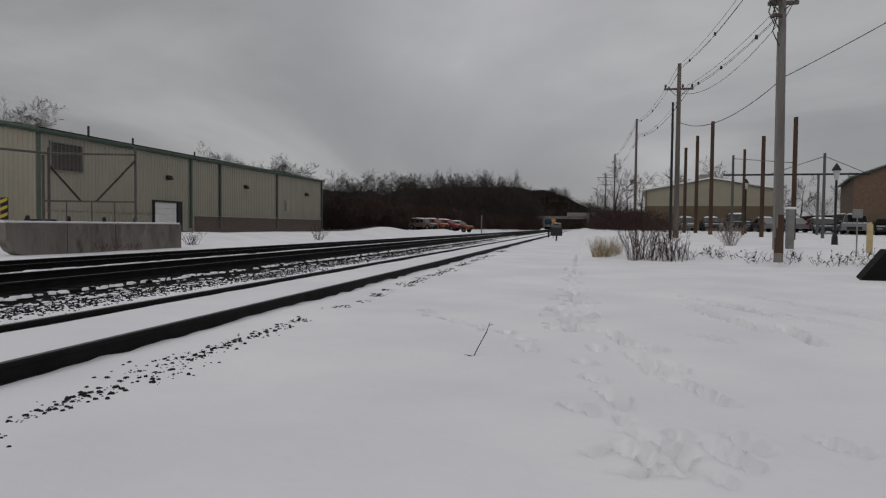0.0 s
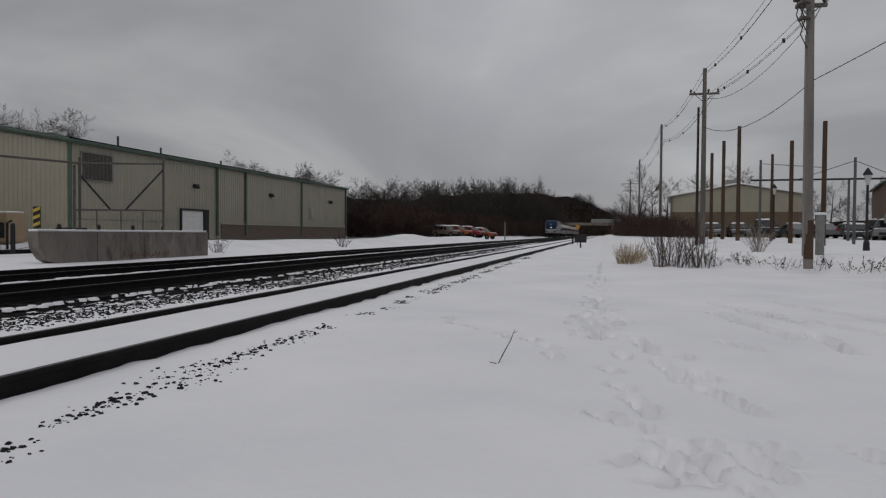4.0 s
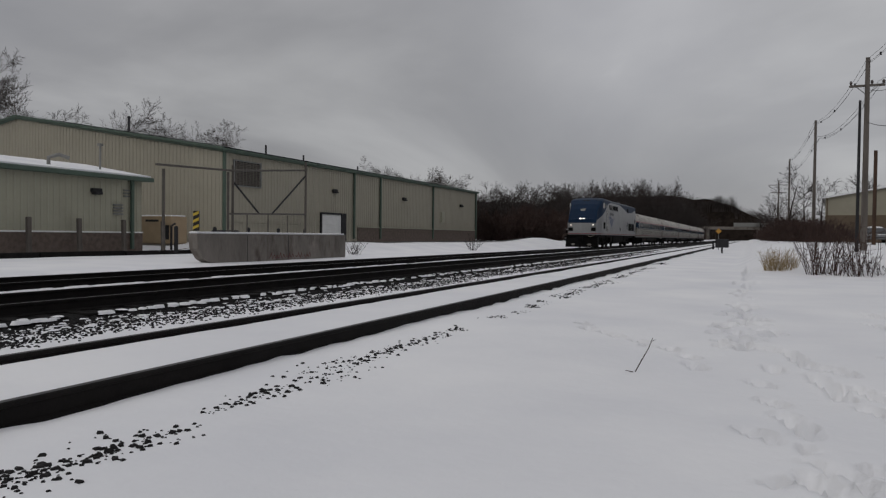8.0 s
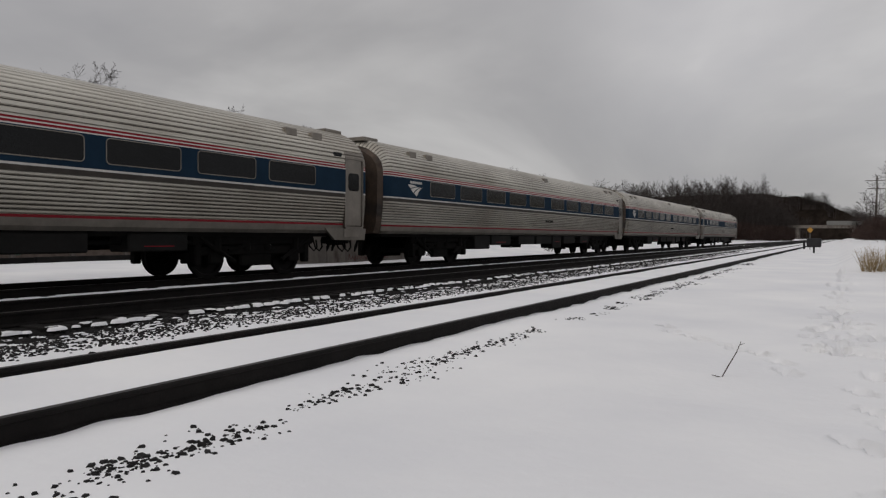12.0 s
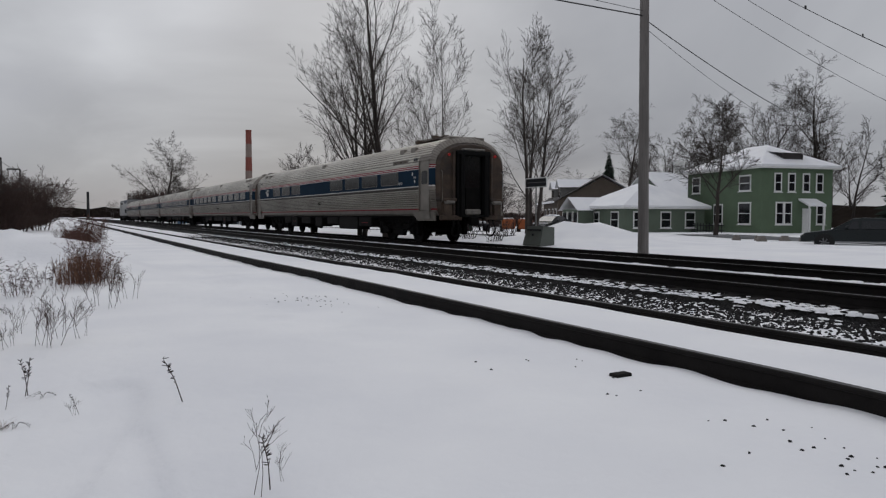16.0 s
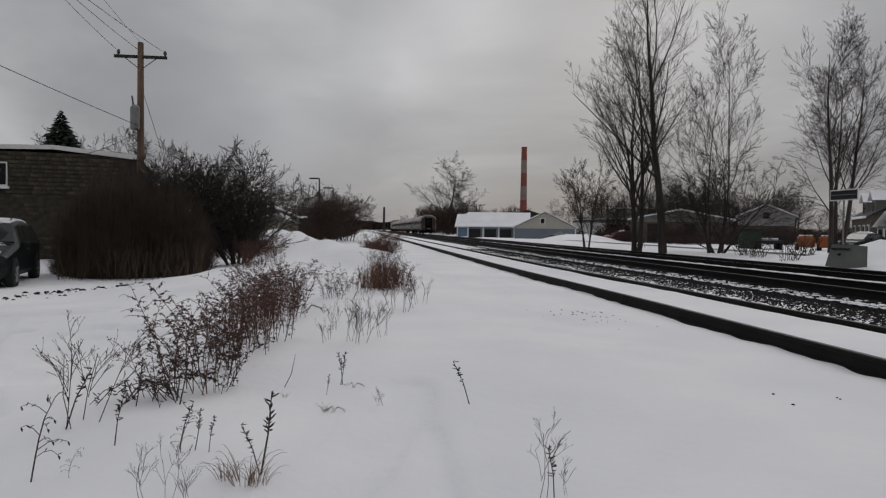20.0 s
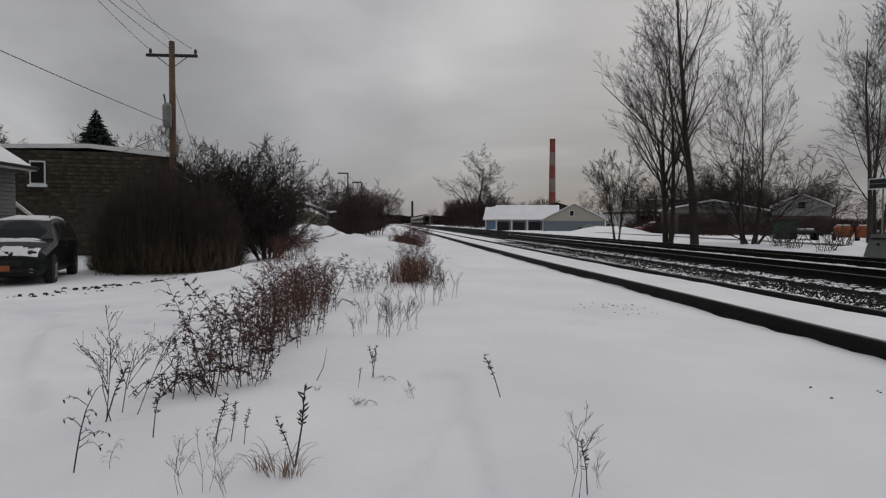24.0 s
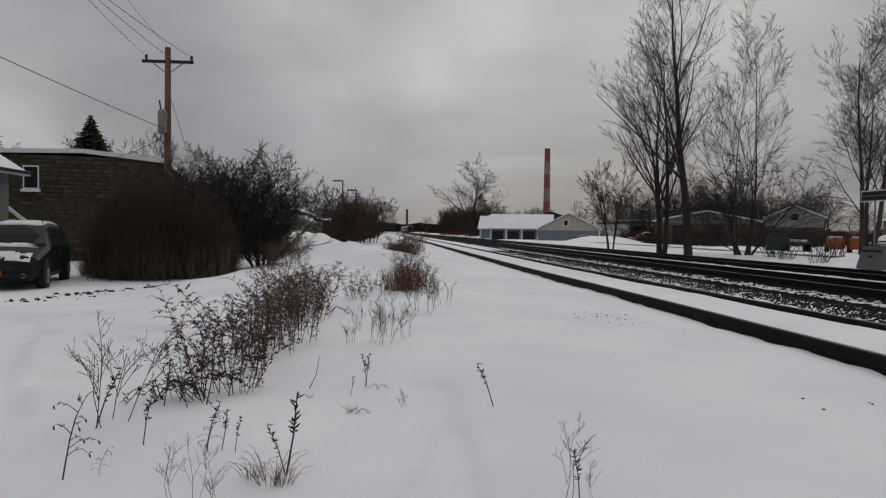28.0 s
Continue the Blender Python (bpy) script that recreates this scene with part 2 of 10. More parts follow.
def snow_material(name="snow"):
    m = bpy.data.materials.new(name)
    m.use_nodes = True
    N, L = m.node_tree.nodes, m.node_tree.links
    bs = N["Principled BSDF"]
    bs.inputs["Roughness"].default_value = 0.75
    bs.inputs["Specular IOR Level"].default_value = 0.25
    tc = N.new("ShaderNodeTexCoord")
    n1 = N.new("ShaderNodeTexNoise")
    n1.inputs["Scale"].default_value, n1.inputs["Detail"].default_value = 0.45, 6.0
    n2 = N.new("ShaderNodeTexNoise")
    n2.inputs["Scale"].default_value, n2.inputs["Detail"].default_value = 9.0, 6.0
    n3 = N.new("ShaderNodeTexNoise")
    n3.inputs["Scale"].default_value, n3.inputs["Detail"].default_value = 60.0, 3.0
    for n in (n1, n2, n3):
        L.new(tc.outputs["Object"], n.inputs["Vector"])
    ramp = N.new("ShaderNodeValToRGB")
    e = ramp.color_ramp.elements
    e[0].position, e[0].color = 0.32, (0.76, 0.765, 0.79, 1)
    e[1].position, e[1].color = 0.68, (0.87, 0.87, 0.875, 1)
    L.new(n1.outputs["Fac"], ramp.inputs[0])
    L.new(ramp.outputs[0], bs.inputs["Base Color"])
    b1 = N.new("ShaderNodeBump")
    b1.inputs["Strength"].default_value, b1.inputs["Distance"].default_value = 0.22, 0.05
    L.new(n2.outputs["Fac"], b1.inputs["Height"])
    b2 = N.new("ShaderNodeBump")
    b2.inputs["Strength"].default_value, b2.inputs["Distance"].default_value = 0.12, 0.008
    L.new(n3.outputs["Fac"], b2.inputs["Height"])
    L.new(b1.outputs[0], b2.inputs["Normal"])
    L.new(b2.outputs[0], bs.inputs["Normal"])
    return m


SNOW = snow_material()
STONE = mat("ballast_stone", (0.026, 0.025, 0.025), 0.9, vary=0.5, scale=8, bump=0.5, bump_scale=60, spec=0.12)
BALLAST = mat("oily_ballast", (0.011, 0.0105, 0.010), 0.85, vary=0.55, scale=14, bump=1.0, bump_scale=22, spec=0.12)
RAIL = mat("rusty_rail", (0.012, 0.0105, 0.010), 0.7, vary=0.3, scale=3, bump=0.3, bump_scale=50, spec=0.12)
RAILTOP = mat("worn_rail_head", (0.045, 0.043, 0.042), 0.45, metal=0.5, vary=0.15, scale=4)
TIE = mat("creosoted_tie", (0.012, 0.011, 0.0105), 0.9, vary=0.35, scale=3, bump=0.5, per_object=0.3, spec=0.12)
SIDING = mat("cream_metal_siding", (0.335, 0.312, 0.248), 0.5, vary=0.05, scale=0.7, bump=0.05, stain=(0.25, 0.235, 0.18), stain_scale=0.35, stain_at=(0.55, 0.85))
SIDING2 = mat("pale_metal_siding", (0.34, 0.33, 0.255), 0.5, vary=0.05, scale=0.7, stain=(0.28, 0.265, 0.2), stain_scale=0.4, stain_at=(0.55, 0.85))
GREEN = mat("green_trim", (0.07, 0.105, 0.08), 0.5, vary=0.12, scale=2)
CONCRETE = mat("stained_concrete", (0.20, 0.18, 0.16), 0.9, vary=0.22, scale=1.2, bump=0.5, bump_scale=14, stain=(0.075, 0.06, 0.05), stain_scale=1.3, stain_at=(0.52, 0.68), stretch=(1, 1, 0.35))
BLOCKWALL = mat("split_block", (0.125, 0.096, 0.08), 0.9, vary=0.25, scale=5, bump=0.7, bump_scale=12)
DARKMETAL = mat("dark_metal", (0.03, 0.03, 0.032), 0.55, vary=0.2, scale=5, spec=0.12)
GALV = mat("galvanised_steel", (0.22, 0.22, 0.21), 0.5, metal=0.4, vary=0.15, scale=4)
BRICK = mat("red_brick", (0.17, 0.062, 0.042), 0.85, vary=0.25, scale=6, bump=0.4, per_object=0.12)
WHITE = mat("white_paint", (0.72, 0.72, 0.70), 0.55, vary=0.06, scale=2)
GLASS = mat("dark_window_glass", (0.012, 0.013, 0.015), 0.12, vary=0.1, scale=2, spec=0.5)
BARK = mat("grey_bark", (0.048, 0.039, 0.034), 0.9, vary=0.35, scale=5, bump=0.6, bump_scale=25, stretch=(1, 1, 0.3))
TWIG = mat("brown_twigs", (0.034, 0.026, 0.023), 0.9, vary=0.3, scale=3)
REDTWIG = mat("reddish_twigs", (0.052, 0.030, 0.024), 0.9, vary=0.3, scale=3)
DRY = mat("dry_grass", (0.27, 0.20, 0.105), 0.85, vary=0.3, scale=4)
WEED = mat("dry_weed", (0.055, 0.036, 0.029), 0.9, vary=0.4, scale=6)
POLEWOOD = mat("weathered_pole", (0.12, 0.105, 0.092), 0.9, vary=0.25, scale=3, bump=0.5, bump_scale=30, stretch=(1, 1, 0.12))
BROWNPOLE = mat("brown_treated_pole", (0.06, 0.034, 0.021), 0.85, vary=0.25, scale=3, stretch=(1, 1, 0.2))

# ---- ground ----
def ss(v, a, b):
    t = min(1.0, max(0.0, (v - a) / (b - a)))
    return t * t * (3 - 2 * t)


def bow(y):
    """Sideways wander of the old siding."""
    return -0.2 * ss(-y, 0.0, 3.0) * (1 - ss(-y, 9.0, 22.0))


MOUNDS = [(0.35, -18.2, 0.66, 1.25, 1.7), (1.5, -19.6, 0.60, 1.0, 1.4), (-0.75, -16.8, 0.34, 0.8, 1.6), (0.9, -15.2, 0.22, 0.9, 1.2), (5.0, -42, 1.5, 2.4, 2.2), (-21.0, -24.5, 0.95, 1.9, 3.0), (-24.5, -82, 0.9, 2.0, 2.5), (-28, -80, 0.9, 2.2, 2.5),
          (-22, 37, 0.14, 1.6, 3.0), (-21.5, 47, 0.12, 1.5, 5.0), (-23, 78, 0.5, 2.0, 6.0), (-20, 100, 0.5, 2.0, 8.0), (3.6, -17.5, 0.25, 2.2, 2.0)]


def ground_z(x, y, fine=True):
    z = 0.0
    d = y - (28.4 - 0.62 * max(x, 0))
    z += 0.55 * ss(d, -0.2, 1.8) * ss(x, -0.7, 0.8) + 0.45 * ss(y, 34, 75) * ss(x, 0, 3)
    z += 0.45 * ss(-x, 18.4, 23) * ss(y, 26.0, 31)
    z += 0.12 * ss(-x, 15.5, 18)
    z -= 0.42 * ss(x, 1.8, 6.5) * ss(-y, 7, 17)
    z -= 0.15 * ss(-x, 22, 34) * ss(-y, 2, 20)
    for mx, my, h, rx, ry in MOUNDS:
        q = ((x - mx) / rx) ** 2 + ((y - my) / ry) ** 2
        if q < 6:
            z += h * math.exp(-q) * (1 + 0.25 * noise.noise((x * 1.3, y * 1.3, 3)))
    z -= 0.30 * ss(-x, 8.3, 8.5) * (1 - ss(-x, 14.9, 15.9))
    full_x, x = x, x - bow(y) * (1 - ss(-x, 6.0, 7.5)) * ss(-x, 3.0, 3.8)
    z -= 0.05 * ss(-x, 3.75, 4.12) * (1 - ss(-x, 4.2, 4.25)) * (1 + 0.9 * noise.noise((x * 2, y * 2.2, 8)))
    z -= 0.05 * ss(-x, 5.9, 6.6) * (1 - ss(-x, 15.4, 16.2))
    z += 0.035 * noise.noise((x * 0.35, y * 0.35, 0)) + 0.012 * noise.noise((x * 1.6, y * 1.6, 5))
    if -16 < x < 2 and abs(y) < 500:
        z *= 1 - 0.5 * ss(-x, 3.0, 4.0) * (1 - ss(-x, 5.8, 6.2))
    # snow nearly fills the disused siding
    z += 0.075 * ss(-x, 4.27, 4.33) * (1 - ss(-x, 5.58, 5.64)) + 0.02 * ss(-x, 5.74, 5.8) * (1 - ss(-x, 6.4, 6.9))
    x = full_x
    if fine:
        lo, hi = 0.0, 0.0
        for px, py, pr, ph in DENTS_NEAR.get((round(x), round(y)), ()):
            q = ((x - px) ** 2 + (y - py) ** 2) / (pr * pr)
            if q < 4:
                lo = min(lo, -(1.7 + 0.9 * ss(y, 5, 9)) * ph * math.exp(-q * q * 1.1))
                hi = max(hi, 0.22 * ph * math.exp(-((math.sqrt(q) - 1.3) ** 2) * 9))
        z += lo + (hi if lo > -0.006 else 0)
    return z


# footprints, drag marks and ruts trodden into the snow: x, y, radius, depth
DENTS = []
_r = random.Random(5)


def groove(x0, y0, x1, y1, rad, depth, wander=0.02):
    k = max(2, int(math.hypot(x1 - x0, y1 - y0) / (rad * 0.8)))
    for n in range(k + 1):
        t = n / k
        DENTS.append((x0 + (x1 - x0) * t + _r.uniform(-wander, wander), y0 + (y1 - y0) * t + _r.uniform(-wander, wander), rad * _r.uniform(0.8, 1.15), depth * (0.35 + 0.65 * math.sin(math.pi * t) ** 0.5)))


def footprint(x, y, a, size=1.0):
    c_, s_ = 0.10 * size * math.cos(a), 0.10 * size * math.sin(a)
    groove(x - c_, y - s_, x + c_, y + s_, 0.055 * size + 0.02 * ss(y, 7, 12), (0.08 + 0.04 * ss(y, 4, 9)) * _r.uniform(0.6, 1.25))


for n in range(8):
    t = n / 7
    footprint(-2.1 + 1.5 * t + _r.uniform(-0.06, 0.06), 9.3 - 1.9 * t + _r.uniform(-0.1, 0.1), -0.9 + _r.uniform(-0.3, 0.3))
for n in range(64):
    t = n / 63
    footprint(-0.12 + _r.gauss(0, 0.22 - 0.1 * t), 8.0 + 5.5 * t ** 0.9 + _r.uniform(-0.2, 0.2), 1.6 + _r.uniform(-0.6, 0.6))
for n in range(34):
    footprint(-0.1 + _r.gauss(0, 0.12), 13.2 + 0.45 * n, 1.6)
for n in range(26):
    footprint(0.33 + _r.gauss(0, 0.14), 3.5 + 0.95 * _r.random(), _r.uniform(0, 3.1), 0.6)
# dragged steps and ruts: x, y from and to
for x0, y0, x1, y1 in ((0.29, 8.28, 0.40, 7.6), (0.42, 7.5, 0.50, 7.2), (0.46, 6.9, 0.60, 5.95), (0.60, 7.35, 0.76, 6.95), (0.68, 5.8, 0.80, 5.5), (0.78, 5.55, 0.95, 5.0), (0.72, 6.5, 0.82, 6.1),
                       (-0.1, 4.70, 0.08, 4.5), (0.15, 5.22, 0.28, 4.7), (0.68, 4.1, 0.79, 3.7), (0.82, 4.24, 0.92, 4.0), (1.28, 4.32, 1.42, 4.08), (0.12, 7.2, 0.18, 6.9), (-0.02, 6.4, 0.06, 6.2), (0.05, 5.7, 0.15, 5.5), (-0.55, 7.0, -0.45, 6.7)):
    groove(x0, y0, x1, y1, 0.06, 0.10)
for x0, y0, x1, y1 in ((1.57, 12.9, 2.5, 10.8), (2.81, 13.3, 3.8, 10.7), (1.5, 11.35, 2.08, 8.6), (1.21, 8.15, 1.52, 7.65), (2.39, 9.2, 2.38, 7.75), (1.9, 11.6, 2.6, 9.9), (3.1, 12.6, 3.9, 10.1), (2.6, 10.6, 3.3, 9.2), (1.7, 10.0, 1.95, 9.2)):
    groove(x0, y0, x1, y1, 0.085, 0.13)
# looking back: a soft path and two old wheel ruts
for n in range(26):
    t = n / 25
    DENTS.append((-0.36 + 0.62 * t * t, -5.3 + 2.3 * t, 0.20, 0.03))
    DENTS.append((-0.42 + 0.05 * t, -4.2 + 1.2 * t, 0.10, 0.022))
for n in range(60):
    t = n / 59
    DENTS.append((2.4 + 2.1 * t, -4.6 - 4.8 * t + 0.4 * math.sin(3 * t), 0.22, 0.05))
    DENTS.append((3.4 + 1.6 * t, -4.4 - 5.4 * t + 0.3 * math.sin(4 * t), 0.20, 0.045))
for n in range(30):
    DENTS.append((_r.uniform(2.0, 4.5), _r.uniform(-11, -5), _r.uniform(0.1, 0.25), _r.uniform(0.02, 0.06)))
for n in range(24):
    DENTS.append((-2.6 + _r.gauss(0, 0.25), -6.0 - 0.5 * n, _r.uniform(0.15, 0.35), _r.uniform(0.008, 0.02)))
DENTS_NEAR = {}
for dx_, dy_, dr_, dh_ in DENTS:
    for i in (-1, 0, 1):
        for j in (-1, 0, 1):
            DENTS_NEAR.setdefault((round(dx_) + i, round(dy_) + j), []).append((dx_, dy_, dr_, dh_))


def spread(lo, hi, step, out_lo, out_hi, grow=1.16):
    v = list(np.arange(lo, hi, step)) + [hi]
    s, a = step, lo
    while a > out_lo:
        s *= grow
        a -= s
        v.insert(0, a)
    s, a = step, hi
    while a < out_hi:
        s *= grow
        a += s
        v.append(a)
    return v


def make_ground():
    xs = spread(-7.0, 3.6, 0.043, -1500, 1500, 1.09)
    ys = spread(-11.0, 3.0, 0.07, -1500, 3.0, 1.07) + spread(3.05, 13.4, 0.048, 3.05, 1500, 1.07)
    g = Geo()
    nx, ny = len(xs), len(ys)
    g.v = [(x, y, ground_z(x, y)) for y in ys for x in xs]
    g.f = [(j * nx + i, j * nx + i + 1, (j + 1) * nx + i + 1, (j + 1) * nx + i) for j in range(ny - 1) for i in range(nx - 1)]
    g.m = [0] * len(g.f)
    part("ground", g, SNOW, None, "snow-covered flat ground with footprints and ruts", smooth=True, kind="structure")


make_ground()

# ---- railway: a snowed-in siding and two main tracks ----
SIDING_X, MAIN_1, MAIN_2, HEAD = (-4.20, -5.71), (-8.95, -10.46), (-12.5, -14.01), 0.20


def rail_geo(y0, y1, h=0.18):
    half = [(0.07, 0.0), (0.07, 0.012), (0.012, 0.035), (0.010, h - 0.045), (0.036, h - 0.035), (0.037, h - 0.008), (0.028, h)]
    prof = half + [(-x, z) for x, z in half[::-1]]
    n = len(prof)
    slots = [1 if i == 6 else 0 for i in range(n)]
    return Geo().extrude(prof, y0, y1, slots, closed=True)


def make_track(name, label, rails, head, kind="structure"):
    tr = thing(name, label, "railway track", kind=kind)
    g = rail_geo(-520, 520)
    if name == "track_siding":
        g = Geo()
        cuts = [-520, -60, -30] + [-22 + k for k in range(24)] + [30, 520]
        for ya, yb in zip(cuts[:-1], cuts[1:]):
            q = rail_geo(ya, yb)
            q.v = [(x + bow(y), y, z) for x, y, z in q.v]
            g.join(q)
    me = g.mesh("rail", [RAIL, RAILTOP])
    for x in rails:
        r = part("rail", me, None, tr)
        r.location = (x, 0, head - 0.18)
    return tr


siding = make_track("track_siding", "disused siding track almost buried in snow", SIDING_X, 0.13)
main_1 = make_track("track_main_1", "main track on dark oily ballast with wooden ties", MAIN_1, HEAD)
main_2 = make_track("track_main_2", "main track on dark ballast that the train runs on", MAIN_2, HEAD)


def make_bed():
    prof = [(-8.2, -0.2), (-8.36, -0.02), (-8.5, 0.012), (-11.25, 0.01), (-11.42, 0.09), (-11.78, 0.09), (-11.98, 0.01), (-14.7, 0.01), (-15.3, -0.03), (-16.2, -0.2)]
    g = Geo()
    ys = list(np.arange(-40, 60, 0.5))
    ys = list(np.arange(-520, -40, 8)) + ys + list(np.arange(60, 521, 8))
    xs = []
    for (xa, za), (xb, zb) in zip(prof[:-1], prof[1:]):
        k = max(1, int(abs(xb - xa) / 0.4))
        xs += [(xa + (xb - xa) * i / k, za + (zb - za) * i / k) for i in range(k)]
    xs.append(prof[-1])
    n = len(xs)
    g.v = [(x, y, z + 0.02 * noise.noise((x * 3, y * 3, 1))) for y in ys for x, z in xs]
    g.f = [(j * n + i + 1, j * n + i, (j + 1) * n + i, (j + 1) * n + i + 1) for j in range(len(ys) - 1) for i in range(n - 1)]
    g.m = [0] * len(g.f)
    part("ballast_bed", g, BALLAST, None, "dark oil-stained ballast bed under the main tracks", smooth=True, kind="structure")


make_bed()

_tie = Geo().box(-1.3, 1.3, -0.115, 0.115, -0.16, 0.03, bevel=0.012).mesh("tie", TIE)
for k in range(290):
    t = part("tie", _tie, None, main_1)
    t.location = (-9.705 + rnd(-0.03, 0.03), -52 + 0.495 * k + rnd(-0.02, 0.02), rnd(-0.008, 0.008))
    t.rotation_euler[2] = rnd(-0.012, 0.012)
_t2 = Geo()
for k in range(260):
    _t2.box(-14.56, -11.95, -60 + 0.5 * k - 0.11, -60 + 0.5 * k + 0.11, -0.1, 0.028)
part("ties", _t2, TIE, main_2, kind="stuff")


def stone(g, x, y, z, s, rg):
    """An angular piece of gravel."""
    a = rg.uniform(0, 6.28)
    ca, sa = math.cos(a), math.sin(a)
    base = [(-1, -0.7, -0.5), (0.9, -0.8, -0.5), (1.0, 0.7, -0.5), (-0.8, 0.8, -0.5), (-0.5, -0.4, 0.6), (0.6, -0.5, 0.45), (0.4, 0.5, 0.65), (-0.6, 0.35, 0.4)]
    vs = []
    for p in base:
        q = [c * s * rg.uniform(0.7, 1.25) for c in p]
        vs.append((x + q[0] * ca - q[1] * sa, y + q[0] * sa + q[1] * ca, z + q[2] * 0.8))
    g.add(vs, [(0, 3, 2, 1), (4, 5, 6, 7), (0, 1, 5, 4), (1, 2, 6, 5), (2, 3, 7, 6), (3, 0, 4, 7)])


def make_stones():
    rg = random.Random(11)
    g = Geo()
    # shoulder of the main track
    for n in range(62000):
        y = rg.triangular(-50, 66, 2)
        u = rg.random() ** 1.15
        x = -8.34 + 2.15 * u
        d = 0.45 * noise.noise((x * 1.1, y * 0.5, 7)) + 0.45 * noise.noise((x * 6.1, y * 5.3, 2)) + rg.uniform(-0.45, 0.45)
        if d < -0.5 + 0.45 * u + 0.85 * ss(u, 0.4, 0.8):
            continue
        stone(g, x, y, ground_z(x, y, False) + 0.004, rg.uniform(0.010, 0.026), rg)
    for n in range(5000):
        y = rg.triangular(-50, 70, 4)
        stone(g, -8.42 + rg.random() * 0.42, y, ground_z(-8.2, y, False) + 0.015, rg.uniform(0.018, 0.04), rg)
    for n in range(11000):
        y = -4 - 40 * rg.random() ** 1.3
        u = rg.random()
        x = -8.34 + 1.75 * u
        if 0.4 * noise.noise((x * 1.3, y * 0.6, 17)) + rg.uniform(-0.5, 0.5) < -0.4 + 0.6 * u:
            continue
        stone(g, x, y, ground_z(x, y, False) + 0.006, rg.uniform(0.011, 0.03), rg)
    part("ballast_stones", g, STONE, None, "loose dark ballast stones poking out of snow", kind="stuff")
    g = Geo()
    # thin broken line of stones melted out beside the siding
    for n in range(3000):
        y = 0.9 + 33 * rg.random() ** 1.4
        w = 0.07 + 0.13 * ss(noise.noise((0, y * 0.7, 4)), -0.1, 0.5)
        x = -3.36 + 0.2 * (1 - ss(y, 2.4, 4.2)) - 0.016 * max(0, y - 10) + 0.10 * noise.noise((0, y * 0.35, 2)) + rg.gauss(0, w)
        if noise.noise((0.3, y * 0.62, 9)) + 0.7 * noise.noise((x * 2.2, y * 1.9, 1)) < (0.0 if y > 3.4 else -0.15):
            continue
        stone(g, x, y, ground_z(x, y, False) + 0.001, rg.choice((0.006, 0.007, 0.009, 0.011, 0.014, 0.018, 0.025)) * rg.uniform(0.8, 1.2), rg)
    for n in range(130):
        y = 1.5 + 1.7 * rg.random()
        x = -3.14 - 0.12 * (y - 2.2) + rg.gauss(0, 0.13)
        stone(g, x, y, ground_z(x, y, False) + 0.002, rg.choice((0.007, 0.009, 0.012, 0.016, 0.023)) * rg.uniform(0.8, 1.2), rg)
    for cx, cy, k in ((-3.2, -9.6, 46), (-3.35, -2.2, 26), (-3.4, -4.2, 10), (-3.3, -0.9, 36), (-3.2, -0.1, 26)):
        for n in range(k):
            x, y = cx + rg.gauss(0, 0.3), cy + rg.gauss(0, 0.5)
            stone(g, x, y, ground_z(x, y, False) + 0.002, rg.uniform(0.005, 0.014), rg)
    for n in range(120):
        t_ = rg.random()
        x, y = 7.6 - 2.0 * t_ + rg.gauss(0, 0.3), -15.0 - 4.6 * t_ + rg.gauss(0, 0.7)
        stone(g, x, y, ground_z(x, y, False) + 0.004, rg.choice((0.015, 0.02, 0.03, 0.04, 0.07)) * rg.uniform(0.7, 1.2), rg)
    part("gravel", g, STONE, None, "dark gravel melted out of snow beside the siding", kind="stuff")
    part("dark_plank", Geo().box(-3.78, -3.62, -3.97, -3.88, -0.02, 0.022, bevel=0.01), TIE, None, "dark splinter of wood lying on snow")
    # snow on tie ends, between the tracks and on the shoulder
    g = Geo()

    def pat(x, y, z, a, b, h, square=False):
        k = 12
        ring = []
        for i in range(k):
            c_, s_ = math.cos(6.2832 * (i + 0.5) / k), math.sin(6.2832 * (i + 0.5) / k)
            m_ = 1 / max(abs(c_), abs(s_)) if square else 1.0
            ring.append((x + a * c_ * m_ * rg.uniform(0.82, 1.14), y + b * s_ * m_ * rg.uniform(0.85, 1.12)))
        vs = [(px, py, z) for px, py in ring] + [(x + (px - x) * 0.8, y + (py - y) * 0.8, z + h) for px, py in ring] + [(x, y, z + h * 1.1)]
        fs = [(i, (i + 1) % k, k + (i + 1) % k, k + i) for i in range(k)] + [(k + i, k + (i + 1) % k, 2 * k) for i in range(k)]
        g.add(vs, fs)

    for k in range(290):
        y = -52 + 0.495 * k
        if rg.random() < (0.8 if -11 < y < 9 else 0.3 if y > 0 else 0.0):
            pat(-8.46 + rg.uniform(-0.05, 0.05), y + rg.uniform(-0.02, 0.02), 0.028, rg.uniform(0.05, 0.12), rg.uniform(0.05, 0.10), rg.uniform(0.006, 0.012))
        for j in range(3 if y > -6 else 0):
            pat(-8.40 + rg.gauss(0, 0.05), y + rg.uniform(-0.25, 0.25), 0.0, rg.uniform(0.02, 0.08), rg.uniform(0.04, 0.14), rg.uniform(0.02, 0.05))
    for n in range(1700):
        y = rg.triangular(-70, 110, 4)
        pat(-11.60 + rg.gauss(0, 0.08), y, 0.085, rg.uniform(0.02, 0.08), rg.uniform(0.08, 0.4), rg.uniform(0.015, 0.04))
